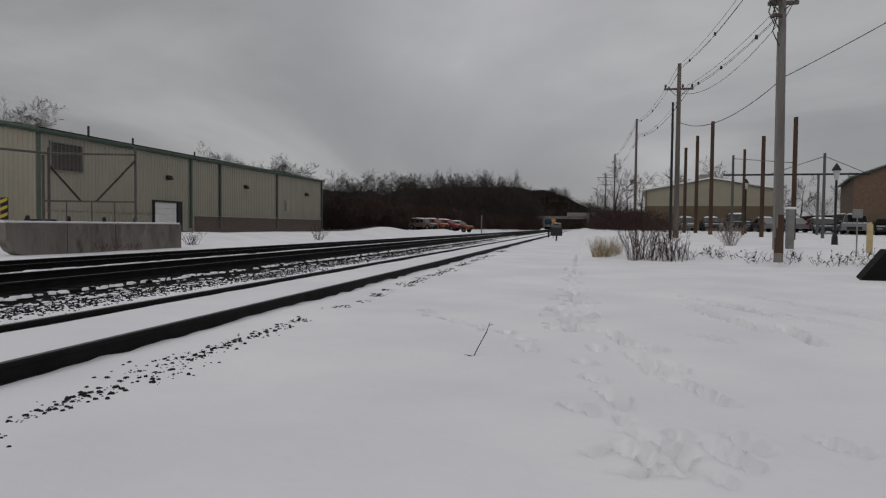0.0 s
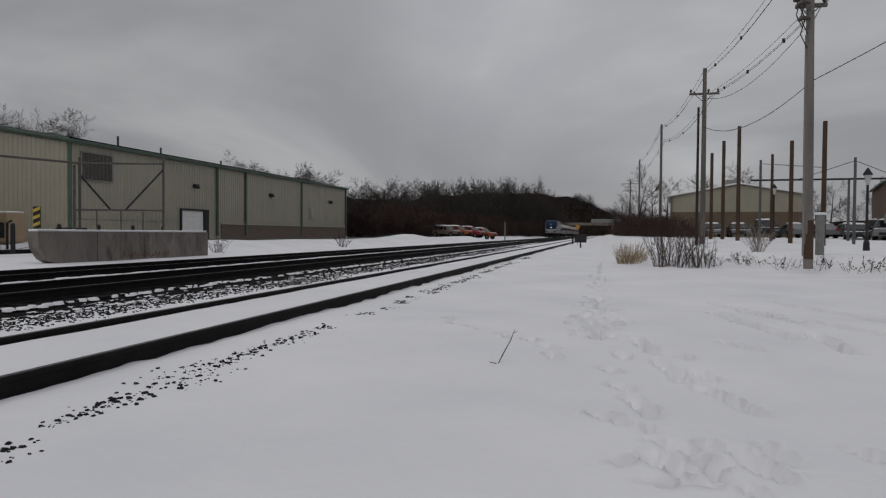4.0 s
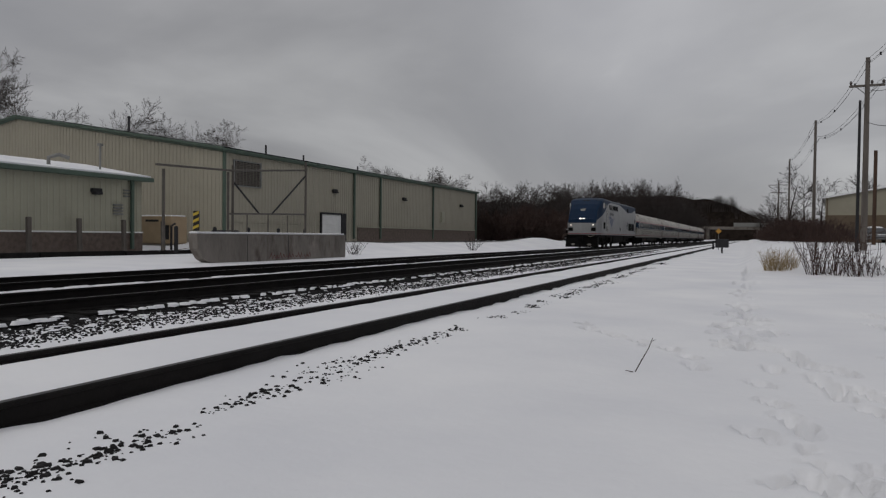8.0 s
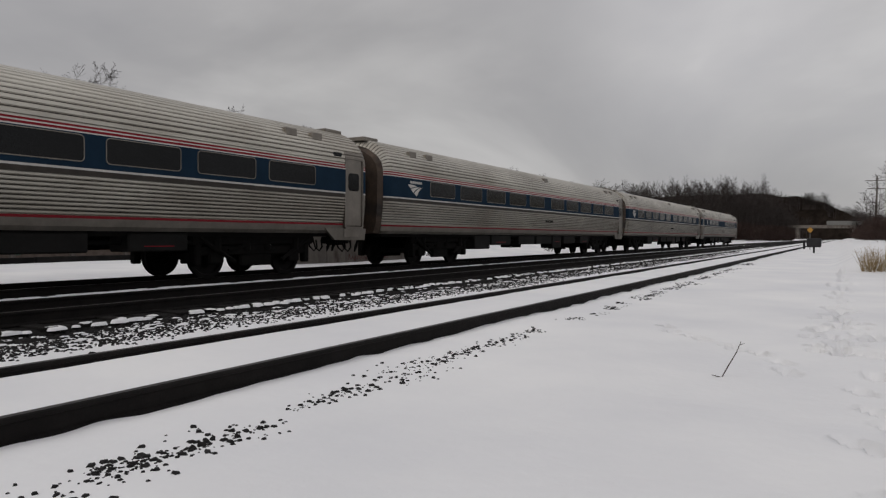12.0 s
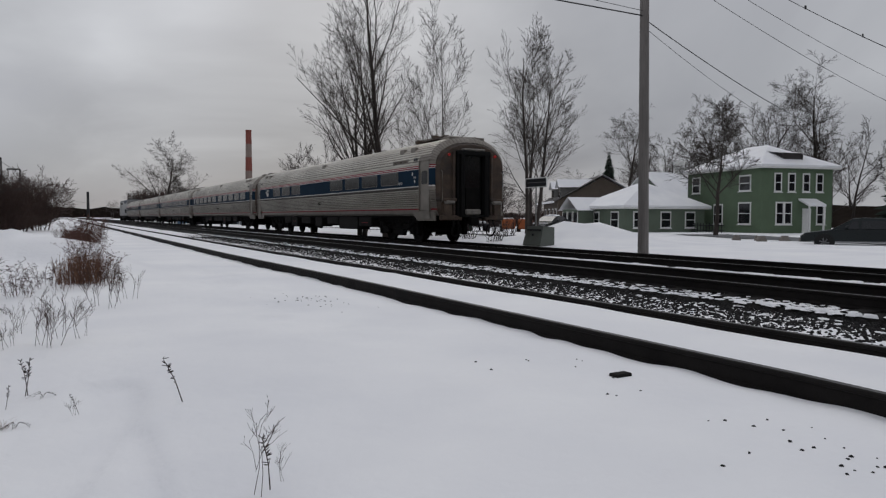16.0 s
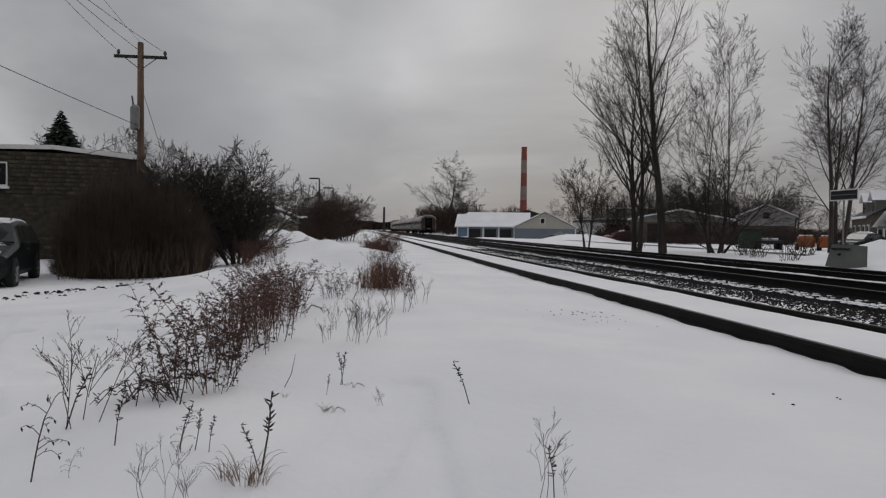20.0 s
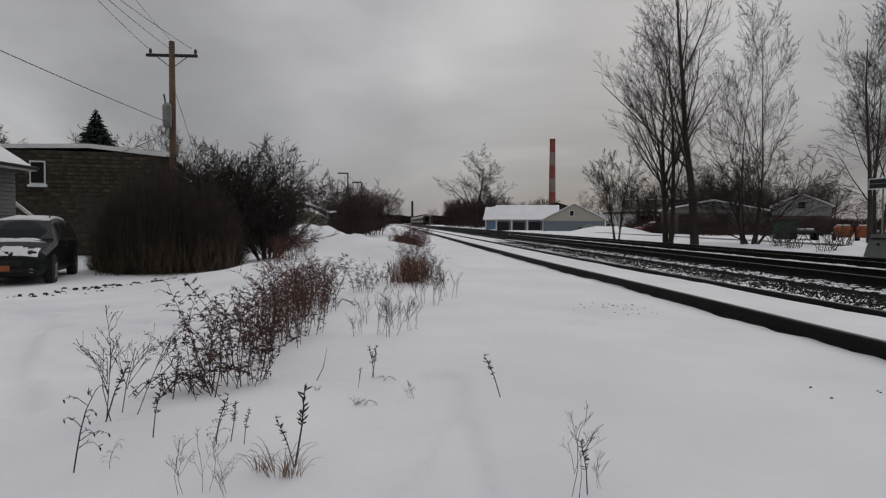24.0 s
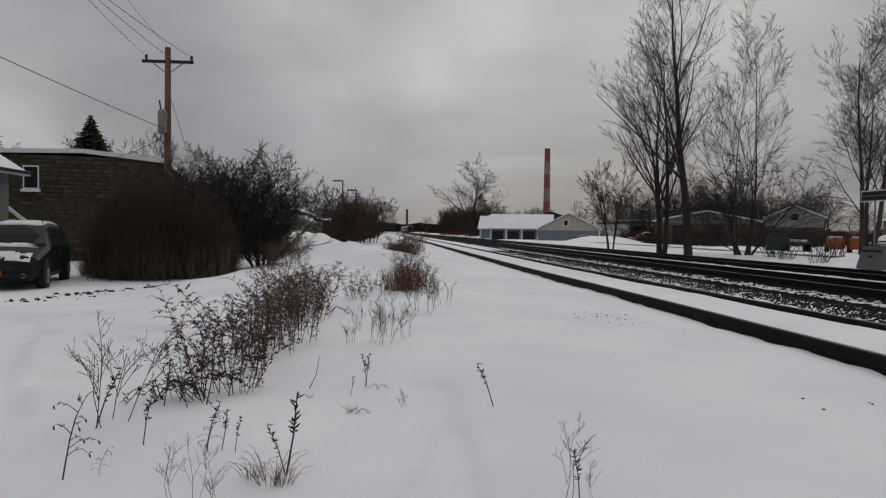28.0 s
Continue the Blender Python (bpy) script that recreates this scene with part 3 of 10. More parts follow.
    # scraps of snow left between the shoulder stones
    for n in range(1900):
        y = -5 - 44 * rg.random() ** 1.3
        pat(-8.86 + 0.75 * rg.random() ** 0.7, y, 0.018, rg.uniform(0.012, 0.045), rg.uniform(0.02, 0.07), rg.uniform(0.006, 0.016))
    for n in range(500):
        y = rg.triangular(-9, 60, 2)
        u = rg.random()
        pat(-8.35 + 0.75 * u, y, ground_z(-8.2, y, False) + 0.012, rg.uniform(0.02, 0.06), rg.uniform(0.03, 0.10), rg.uniform(0.006, 0.015))
    part("snow_patches", g, SNOW, None, "thin snow patches on ties and ballast", smooth=True, kind="stuff")


make_stones()

# ---- the passenger train ----
STEEL = mat("fluted_stainless", (0.41, 0.39, 0.345), 0.36, metal=0.75, vary=0.14, scale=1.2, stain=(0.15, 0.122, 0.092), stain_scale=0.7, stain_at=(0.42, 0.8), stretch=(1, 0.25, 1))
STEELROOF = mat("dirty_stainless_roof", (0.50, 0.475, 0.42), 0.4, metal=0.7, vary=0.14, scale=1.0, stain=(0.19, 0.155, 0.115), stain_scale=0.6, stain_at=(0.45, 0.85), stretch=(1, 0.3, 1))
STEELPLAIN = mat("plain_stainless", (0.215, 0.195, 0.17), 0.4, metal=0.65, vary=0.15, scale=2, stain=(0.14, 0.12, 0.10), stain_scale=1.2, stain_at=(0.48, 0.8))
BLUEBAND = mat("blue_band", (0.011, 0.027, 0.048), 0.8, vary=0.15, scale=1.5, spec=0.06)
REDLINE = mat("red_stripe", (0.20, 0.010, 0.018), 0.5, vary=0.15, scale=2, spec=0.15)
WHITELINE = mat("white_stripe", (0.55, 0.53, 0.50), 0.45, vary=0.1, scale=2)
CARGLASS = mat("tinted_car_window", (0.006, 0.0065, 0.007), 0.15, vary=0.2, scale=1, spec=0.25)
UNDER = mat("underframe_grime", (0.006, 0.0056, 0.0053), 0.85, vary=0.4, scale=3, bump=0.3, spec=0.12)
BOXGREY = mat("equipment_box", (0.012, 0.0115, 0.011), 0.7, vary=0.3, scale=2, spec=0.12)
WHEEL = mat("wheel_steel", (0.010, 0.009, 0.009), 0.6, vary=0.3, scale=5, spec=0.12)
RUBBER = mat("black_rubber", (0.007, 0.007, 0.007), 0.8, vary=0.2, scale=4, spec=0.12)
LOCOGREY = mat("loco_silver_paint", (0.28, 0.283, 0.285), 0.42, metal=0.3, vary=0.08, scale=1.0, stain=(0.175, 0.17, 0.165), stain_scale=0.7, stain_at=(0.5, 0.85))
LOCOBLUE = mat("loco_blue_paint", (0.007, 0.021, 0.05), 0.5, vary=0.12, scale=1.2, spec=0.1)
HEADLAMP = mat("headlamp_glow", (0.9, 0.85, 0.8), 0.3, emit=(1.0, 0.84, 0.74), glow=5.0)
TAILLAMP = mat("tail_lamp_glow", (0.25, 0.012, 0.012), 0.3, emit=(1.0, 0.05, 0.04), glow=0.07)
TRAIN_X = -13.255
HW = 1.58


def coach_profile():
    """Right-hand half of the section, bottom to roof ridge, as (x, z, slot); z above the rail head.
    slots: 0 lower flutes, 1 band, 2 red, 3 white, 4 roof flutes, 5 plain."""
    pts = [(1.40, 1.02, 5), (1.47, 1.10, 5), (1.50, 1.24, 2), (1.505, 1.29, 0)]
    z = 1.30
    while z < 2.0:
        x = 1.505 + 0.075 * (1 - ((2.1 - z) / 0.8) ** 2)
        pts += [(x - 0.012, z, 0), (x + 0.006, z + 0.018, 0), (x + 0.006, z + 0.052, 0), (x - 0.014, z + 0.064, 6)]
        z += 0.078
    pts += [(1.578, 2.09, 3), (1.58, 2.13, 1), (1.579, 2.74, 3), (1.577, 2.765, 2), (1.573, 2.81, 3), (1.570, 2.835, 2), (1.564, 2.875, 4)]
    # roof: round shoulder to a flat crown
    a = 0.06
    n = 15
    for i in range(n):
        t0 = a + (math.pi / 2 - a) * i / n
        dt = (math.pi / 2 - a) / n
        for s, o in ((0.06, -0.012), (0.20, 0.008), (0.76, 0.008), (0.92, -0.012)):
            t = t0 + dt * s
            cx, cz = math.cos(t), math.sin(t)
            x = 1.57 * abs(cx) ** 0.82 + o * cx
            zz = 2.82 + 1.10 * abs(cz) ** 0.92 + o * cz
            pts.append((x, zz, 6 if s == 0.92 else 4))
    pts.append((0.0, 3.92, 4))
    return pts


def cap_taper(a, b):
    """How much a coach narrows, and how far its roof comes down, towards its rounded ends."""
    k = max(0.0, 1 - min(a, b) / 0.27) ** 2
    return 1 - 0.085 * k, 0.22 * k


def cap_drop(z, drop):
    return z - drop * ss(z, 2.7, 3.9)


def body_shell(L0, L1, side=1, door_cuts=()):
    """Half shell of a coach between two lengths, on the side given."""
    pts = coach_profile()
    g = Geo()
    ends = [e for k in (0.0, 0.04, 0.09, 0.15, 0.21, 0.27) for e in (L0 + k, L1 - k)]
    cuts = sorted({*ends, *[c for d in door_cuts for c in d]})
    for ya, yb in zip(cuts[:-1], cuts[1:]):
        in_door = any(d[0] <= ya and yb <= d[1] for d in door_cuts)
        in_cap = any(yb <= d[0] and d[1] > L1 - 1.5 and ya > d[0] - 0.14 or ya >= d[1] and d[1] > L1 - 1.5 or yb <= d[0] and d[0] < 1.5 or ya >= d[1] and d[0] < 1.5 and yb < d[1] + 0.14 for d in door_cuts)
        for (xa, za, sa), (xb, zb, sb) in zip(pts[:-1], pts[1:]):
            slot = sa
            if in_door and za < 3.2:
                if za < 1.2 or za > 3.02:
                    slot = 5
                else:
                    continue
            if in_cap and slot in (0, 4, 6):
                slot = 5
            (pa, qa), (pb, qb) = cap_taper(ya - L0, L1 - ya), cap_taper(yb - L0, L1 - yb)
            q = [(side * xa * pa, ya, cap_drop(za, qa)), (side * xa * pb, yb, cap_drop(za, qb)), (side * xb * pb, yb, cap_drop(zb, qb)), (side * xb * pa, ya, cap_drop(zb, qa))]
            g.add(q if side > 0 else q[::-1], [(0, 1, 2, 3)], slot)
    return g


def rounded_panel(x, y0, y1, z0, z1, depth, r=0.08, slot=0, side=1, lean=0.0):
    """A window pane or door leaf lying in the side wall, with round corners."""
    ring = []
    for cy, cz, a0 in ((y1 - r, z1 - r, 0), (y0 + r, z1 - r, 90), (y0 + r, z0 + r, 180), (y1 - r, z0 + r, 270)):
        for k in range(5):
            a = radians(a0 + 22.5 * k)
            ring.append((cy + r * math.cos(a), cz + r * math.sin(a)))
    n = len(ring)
    g = Geo()
    vs = [(side * (x - lean * (z - z0)), y, z) for y, z in ring] + [(side * (x - depth - lean * (z - z0)), y, z) for y, z in ring]
    fs = [tuple(range(n)), tuple(range(n, 2 * n))[::-1]] + [(i, n + i, n + (i + 1) % n, (i + 1) % n) for i in range(n)]
    if side < 0:
        fs = [q[::-1] for q in fs]
    return g.add(vs, fs, slot)


def ring_frame(x, y0, y1, z0, z1, w, depth, r=0.08, side=1):
    """The raised rim round a window."""
    def ring(o, rr):
        out = []
        for cy, cz, a0 in ((y1 - r, z1 - r, 0), (y0 + r, z1 - r, 90), (y0 + r, z0 + r, 180), (y1 - r, z0 + r, 270)):
            for k in range(5):
                a = radians(a0 + 22.5 * k)
                out.append((cy + (rr) * math.cos(a), cz + (rr) * math.sin(a)))
        return out
    a, b = ring(0, r), ring(0, r + w)
    n = len(a)
    g = Geo()
    vs = [(side * x, y, z) for y, z in a] + [(side * x, y, z) for y, z in b] + [(side * (x - depth), y, z) for y, z in b] + [(side * (x - depth), y, z) for y, z in a]
    fs = []
    for i in range(n):
        j = (i + 1) % n
        fs += [(i, n + i, n + j, j), (n + i, 2 * n + i, 2 * n + j, n + j), (3 * n + i, i, j, 3 * n + j)]
    if side < 0:
        fs = [q[::-1] for q in fs]
    return g.add(vs, fs)


def wheel_mesh():
    g = Geo()
    prof = [(-0.065, 0.06), (-0.065, 0.20), (-0.02, 0.24), (-0.02, 0.38), (-0.065, 0.40), (-0.065, 0.46), (0.045, 0.445), (0.07, 0.485), (0.075, 0.40), (0.02, 0.37), (0.02, 0.24), (0.05, 0.18), (0.05, 0.06)]
    k = 26
    n = len(prof)
    vs = [(x, r * math.cos(6.28318 * i / k), r * math.sin(6.28318 * i / k)) for i in range(k) for x, r in prof]
    fs = [(i * n + j, i * n + j + 1, ((i + 1) % k) * n + j + 1, ((i + 1) % k) * n + j) for i in range(k) for j in range(n - 1)]
    g.add(vs, fs)
    g.tube([(-0.16, 0, 0), (0.0, 0, 0)], [0.11, 0.11], 12)
    return g.mesh("wheel", WHEEL)


WHEEL_ME = wheel_mesh()


def truck(parent, yc, base=2.59):
    """A bogie: side frames, springs, axles and wheels."""
    g = Geo()
    for s in (-1, 1):
        x = s * 1.0
        g.box(x - 0.09, x + 0.09, yc - base / 2 - 0.45, yc + base / 2 + 0.45, 0.50, 0.72, bevel=0.03)
        for e in (-1, 1):
            g.box(x - 0.13, x + 0.13, yc + e * base / 2 - 0.2, yc + e * base / 2 + 0.2, 0.30, 0.62, bevel=0.04)
        for e in (-0.32, 0.32):
            g.tube([(x + s * 0.05, yc + e, 0.62), (x + s * 0.05, yc + e, 0.98)], 0.12, 10)
        g.tube([(x + s * 0.12, yc - 0.9, 0.62), (x + s * 0.12, yc + 0.5, 0.86)], 0.035, 6)
        g.box(x - 0.05, x + 0.10, yc - 0.5, yc + 0.5, 0.24, 0.50, bevel=0.03)
        g.box(x - 0.04, x + 0.16, yc - base / 2 - 0.7, yc + base / 2 + 0.7, 0.74, 0.96, bevel=0.04)
        for e in (-1, 1):
            g.tube([(x + s * 0.16, yc + e * 0.75, 0.36), (x + s * 0.16, yc + e * 1.75, 0.90)], 0.05, 6)
            g.box(x + s * 0.02 - 0.1, x + s * 0.02 + 0.1, yc + e * (base / 2 + 0.48) - 0.09, yc + e * (base / 2 + 0.48) + 0.09, 0.28, 0.86, bevel=0.03)
            g.tube([(x + s * 0.1, yc + e * base / 2, 0.6), (x + s * 0.1, yc + e * base / 2, 0.9)], 0.13, 8)
    g.box(-1.1, 1.1, yc - 0.35, yc + 0.35, 0.55, 0.95, bevel=0.03)
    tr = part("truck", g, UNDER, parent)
    for e in (-base / 2, base / 2):
        for s in (-1, 1):
            w = part("wheel", WHEEL_ME, None, tr)
            w.location, w.rotation_euler = (s * 0.755, yc + e, 0.46), (0, 0, math.pi if s < 0 else 0)
        part("axle", Geo().tube([(-0.7, yc + e, 0.46), (0.7, yc + e, 0.46)], 0.08, 10), WHEEL, tr)
    return tr


def hose_loop(parent, y, dirn):
    """Brake and power hoses that hang at a coach end."""
    for x in (-0.62, -0.42, 0.45, 0.66):
        p = [(x, y, 0.92), (x + 0.02, y + dirn * 0.10, 0.62), (x + 0.06, y + dirn * 0.24, 0.50), (x + 0.12, y + dirn * 0.30, 0.62), (x + 0.15, y + dirn * 0.22, 0.82)]
        part("hose", Geo().tube(p, 0.025, 6), RUBBER, parent)
    g = Geo().box(-0.12, 0.12, min(y, y + dirn * 0.42), max(y, y + dirn * 0.42), 0.72, 0.92, bevel=0.03)
    g.box(-0.17, 0.17, min(y + dirn * 0.3, y + dirn * 0.48), max(y + dirn * 0.3, y + dirn * 0.48), 0.68, 0.98, bevel=0.03)
    part("coupler", g, UNDER, parent)


LB = 25.35


def end_wall(parent, y, dirn, tail=False):
    """The end of a coach: dark recessed wall with a gangway diaphragm."""
    pts = [(x, z) for x, z, s in coach_profile()][::3]
    ring = [(x * 0.915, cap_drop(z, 0.22)) for x, z in pts] + [(-x * 0.915, cap_drop(z, 0.22)) for x, z in pts[::-1]]
    n = len(ring)
    g = Geo()
    inner = [(x * 0.93, 1.05 + (z - 1.02) * 0.955) for x, z in ring]
    vs = [(x, y, z) for x, z in ring] + [(x, y + dirn * 0.16, z) for x, z in inner]
    fs = [(i, (i + 1) % n, n + (i + 1) % n, n + i) for i in range(n)] + [tuple(range(n, 2 * n))]
    g.add(vs, fs)
    ew = part("end_wall", g, ENDWALL, parent, "grimy recessed end wall" if tail else "")
    d = Geo()
    for s in (-1, 1):
        d.box(s * 0.50 - 0.07, s * 0.50 + 0.07, min(y + dirn * 0.1, y + dirn * 0.38), max(y + dirn * 0.1, y + dirn * 0.38), 1.0, 3.25, bevel=0.02)
        d.box(s * 0.64 - 0.05, s * 0.64 + 0.05, min(y + dirn * 0.1, y + dirn * 0.30), max(y + dirn * 0.1, y + dirn * 0.30), 1.0, 3.3, bevel=0.02)
    d.box(-0.69, 0.69, min(y + dirn * 0.1, y + dirn * 0.38), max(y + dirn * 0.1, y + dirn * 0.38), 3.2, 3.38, bevel=0.03)
    d.box(-0.62, 0.62, min(y + dirn * 0.1, y + dirn * 0.34), max(y + dirn * 0.1, y + dirn * 0.34), 0.98, 1.06)
    part("diaphragm", d, RUBBER, parent)
    part("end_door", Geo().box(-0.43, 0.43, min(y + dirn * 0.15, y + dirn * 0.19), max(y + dirn * 0.15, y + dirn * 0.19), 1.06, 3.2), CARGLASS if tail else UNDER, parent)
    if tail:
        s = Geo().box(-0.30, 0.30, min(y + dirn * 0.19, y + dirn * 0.22), max(y + dirn * 0.19, y + dirn * 0.22), 1.1, 2.05, bevel=0.01)
        part("snow_on_door", Geo().box(-0.34, 0.34, min(y + dirn * 0.2, y + dirn * 0.3), max(y + dirn * 0.2, y + dirn * 0.3), 1.06, 1.27, bevel=0.05), SNOWDIRT, parent, "caked dirty snow")
        part("end_door_lower", s, UNDER, parent)
        for s in (-1, 1):
            part("tail_lamp", Geo().disc((s * 0.98, y + dirn * 0.19, 3.22), (0, 1, 0), 0.05, 0.06, 14), TAILLAMP, parent, "lit red tail lamp")
            q = Geo().box(s * 1.0 - 0.28, s * 1.0 + 0.28, min(y + dirn * 0.12, y + dirn * 0.34), max(y + dirn * 0.12, y + dirn * 0.34), 1.55, 1.66, bevel=0.02)
            q.box(s * 1.05 - 0.16, s * 1.05 + 0.16, min(y + dirn * 0.12, y + dirn * 0.30), max(y + dirn * 0.12, y + dirn * 0.30), 1.0, 1.45, bevel=0.03)
            part("end_step", q, ENDWALL, parent)
            part("snow_lump", Geo().box(s * 1.0 - 0.2, s * 1.0 + 0.2, min(y + dirn * 0.15, y + dirn * 0.36), max(y + dirn * 0.15, y + dirn * 0.36), 1.44, 1.60, bevel=0.05), SNOWDIRT, parent, "caked dirty snow")
            part("grab_rail", Geo().tube([(s * 1.28, y + dirn * 0.1, 1.5), (s * 1.28, y + dirn * 0.24, 1.55), (s * 1.28, y + dirn * 0.24, 2.6), (s * 1.28, y + dirn * 0.1, 2.65)], 0.018, 6), STEELPLAIN, parent)
            part("corner_post", Geo().box(s * 0.80 - 0.045, s * 0.80 + 0.045, min(y + dirn * 0.1, y + dirn * 0.26), max(y + dirn * 0.1, y + dirn * 0.26), 1.05, 3.35, bevel=0.02), ENDWALL, parent)
            loop_ = [(s * (0.74 + 0.19 * math.cos(a_)), y + dirn * (0.30 + 0.05 * math.sin(a_)), 0.52 + 0.24 * math.sin(a_)) for a_ in [radians(115 + 31 * k) for k in range(11)]]
            part("jumper_cable", Geo().tube([(s * 0.62, y + dirn * 0.18, 1.05)] + loop_ + [(s * 0.88, y + dirn * 0.18, 1.05)], 0.028, 8), RUBBER, parent)
            part("buffer_beam", Geo().box(s * 0.9 - 0.42, s * 0.9 + 0.42, min(y + dirn * 0.05, y + dirn * 0.30), max(y + dirn * 0.05, y + dirn * 0.30), 0.86, 1.04, bevel=0.03), ENDWALL, parent)
        part("roof_cap_snow", Geo().box(-0.45, 0.45, min(y + dirn * 0.12, y + dirn * 0.36), max(y + dirn * 0.12, y + dirn * 0.36), 3.38, 3.46, bevel=0.03), SNOWDIRT, parent, "thin snow")
    return ew


ENDWALL = mat("grimy_end_wall", (0.07, 0.048, 0.034), 0.75, vary=0.35, scale=2.5, stain=(0.03, 0.026, 0.024), stain_scale=1.5, stain_at=(0.45, 0.7))
SNOWDIRT = mat("dirty_snow", (0.21, 0.195, 0.175), 0.85, vary=0.25, scale=6, bump=0.5, bump_scale=20)


def emblem(parent, y, z, width, material, side=1, x=None, bars=None):
    """Swoosh mark: three tapering curved blades under a row of letter-high blocks."""
    x = (HW + 0.006) if x is None else x
    blades = (((0.0, 0.0), (0.35, -0.07), (0.18, 0.22), (0.36, 0.07), (0.63, 0.09)),
              ((0.20, 0.28), (0.45, 0.09), (0.37, 0.47), (0.56, 0.16), (0.86, 0.10)),
              ((0.42, 0.50), (0.65, 0.15), (0.60, 0.67), (0.76, 0.23), (1.0, 0.08)))
    for a, ca, b, cb, tip in blades:
        n, rows = 13, []
        for p0, c0 in ((a, ca), (b, cb)):
            for i in range(n):
                t = i / n
                u = [(1 - t) ** 2 * p0[k] + 2 * t * (1 - t) * c0[k] + t * t * tip[k] for k in (0, 1)]
                rows.append((side * x, y + width * u[0], z - width * 0.60 * u[1]))
        rows.append((side * x, y + width * tip[0], z - width * 0.60 * tip[1]))
        m = len(rows)
        vs = rows + [(vx - side * 0.004, vy, vz) for vx, vy, vz in rows]
        fs = [(i, i + 1, n + i + 1, n + i) for i in range(n - 1)] + [(n - 1, m - 1, 2 * n - 1)]
        fs += [tuple(m + i for i in q[::-1]) for q in fs]
        rim = list(range(n)) + [m - 1] + list(range(2 * n - 1, n - 1, -1))
        fs += [(p, q, m + q, m + p) for p, q in zip(rim, rim[1:] + rim[:1])]
        part("emblem_blade", Geo().add(vs, fs), material, parent)
    for k in range(6):
        yy = y + width * (0.16 + 0.135 * k)
        part("letter_block", Geo().box(min(side * x, side * (x - 0.004)), max(side * x, side * (x - 0.004)), yy, yy + 0.095 * width, z + 0.055 * width, z + 0.145 * width), bars or material, parent)


def text_part(name, body, size, parent, m, material, label=""):
    c = bpy.data.curves.new(name, "FONT")
    c.body, c.size, c.extrude, c.align_x = body, size, 0.003, "CENTER"
    tmp = bpy.data.objects.new(name, c)
    scene.collection.objects.link(tmp)
    dg = bpy.context.evaluated_depsgraph_get()
    me = bpy.data.meshes.new_from_object(tmp.evaluated_get(dg))
    bpy.data.objects.remove(tmp)
    me.name = name
    me.materials.clear()
    me.materials.append(material)
    ob = new(name, me)
    ob.parent, ob.matrix_basis = parent, m
    return tagged(ob, label)


def coach_underframe(c, seed):
    rg = random.Random(seed)
    truck(c, 4.15, 2.5)
    truck(c, LB - 3.8, 2.5)
    y = 6.2
    while y < LB - 6.4:
        w = rg.uniform(0.9, 2.4)
        h0 = rg.choice((0.42, 0.48, 0.55, 0.62))
        w = min(w, LB - 6.0 - y)
        for s in (-1, 1):
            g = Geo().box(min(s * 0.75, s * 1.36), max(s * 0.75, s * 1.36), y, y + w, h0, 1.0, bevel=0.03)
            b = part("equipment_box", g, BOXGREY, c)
            if rg.random() < 0.6:
                part("red_label", Geo().box(min(s * 1.36, s * 1.364), max(s * 1.36, s * 1.364), y + w * 0.25, y + w * 0.75, 0.72, 0.74), REDLINE, b)
        y += w + rg.choice((0.12, 0.2, 0.35, 0.8))
    g = Geo().box(-1.3, 1.3, 0.3, LB - 0.3, 0.93, 1.06)
    for s in (-1, 1):
        g.tube([(s * 1.1, 5.0, 0.80), (s * 1.1, LB - 5.0, 0.80)], 0.05, 6)
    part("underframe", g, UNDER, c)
    hose_loop(c, 0.3, -1)
    hose_loop(c, LB - 0.1, 1)


# dark colour on the groove bottoms paints in the shade between flutes
GROOVE = mat("shaded_groove", (0.04, 0.034, 0.028), 0.7, vary=0.3, scale=2)
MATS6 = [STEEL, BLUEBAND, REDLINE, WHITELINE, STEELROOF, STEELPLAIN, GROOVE]


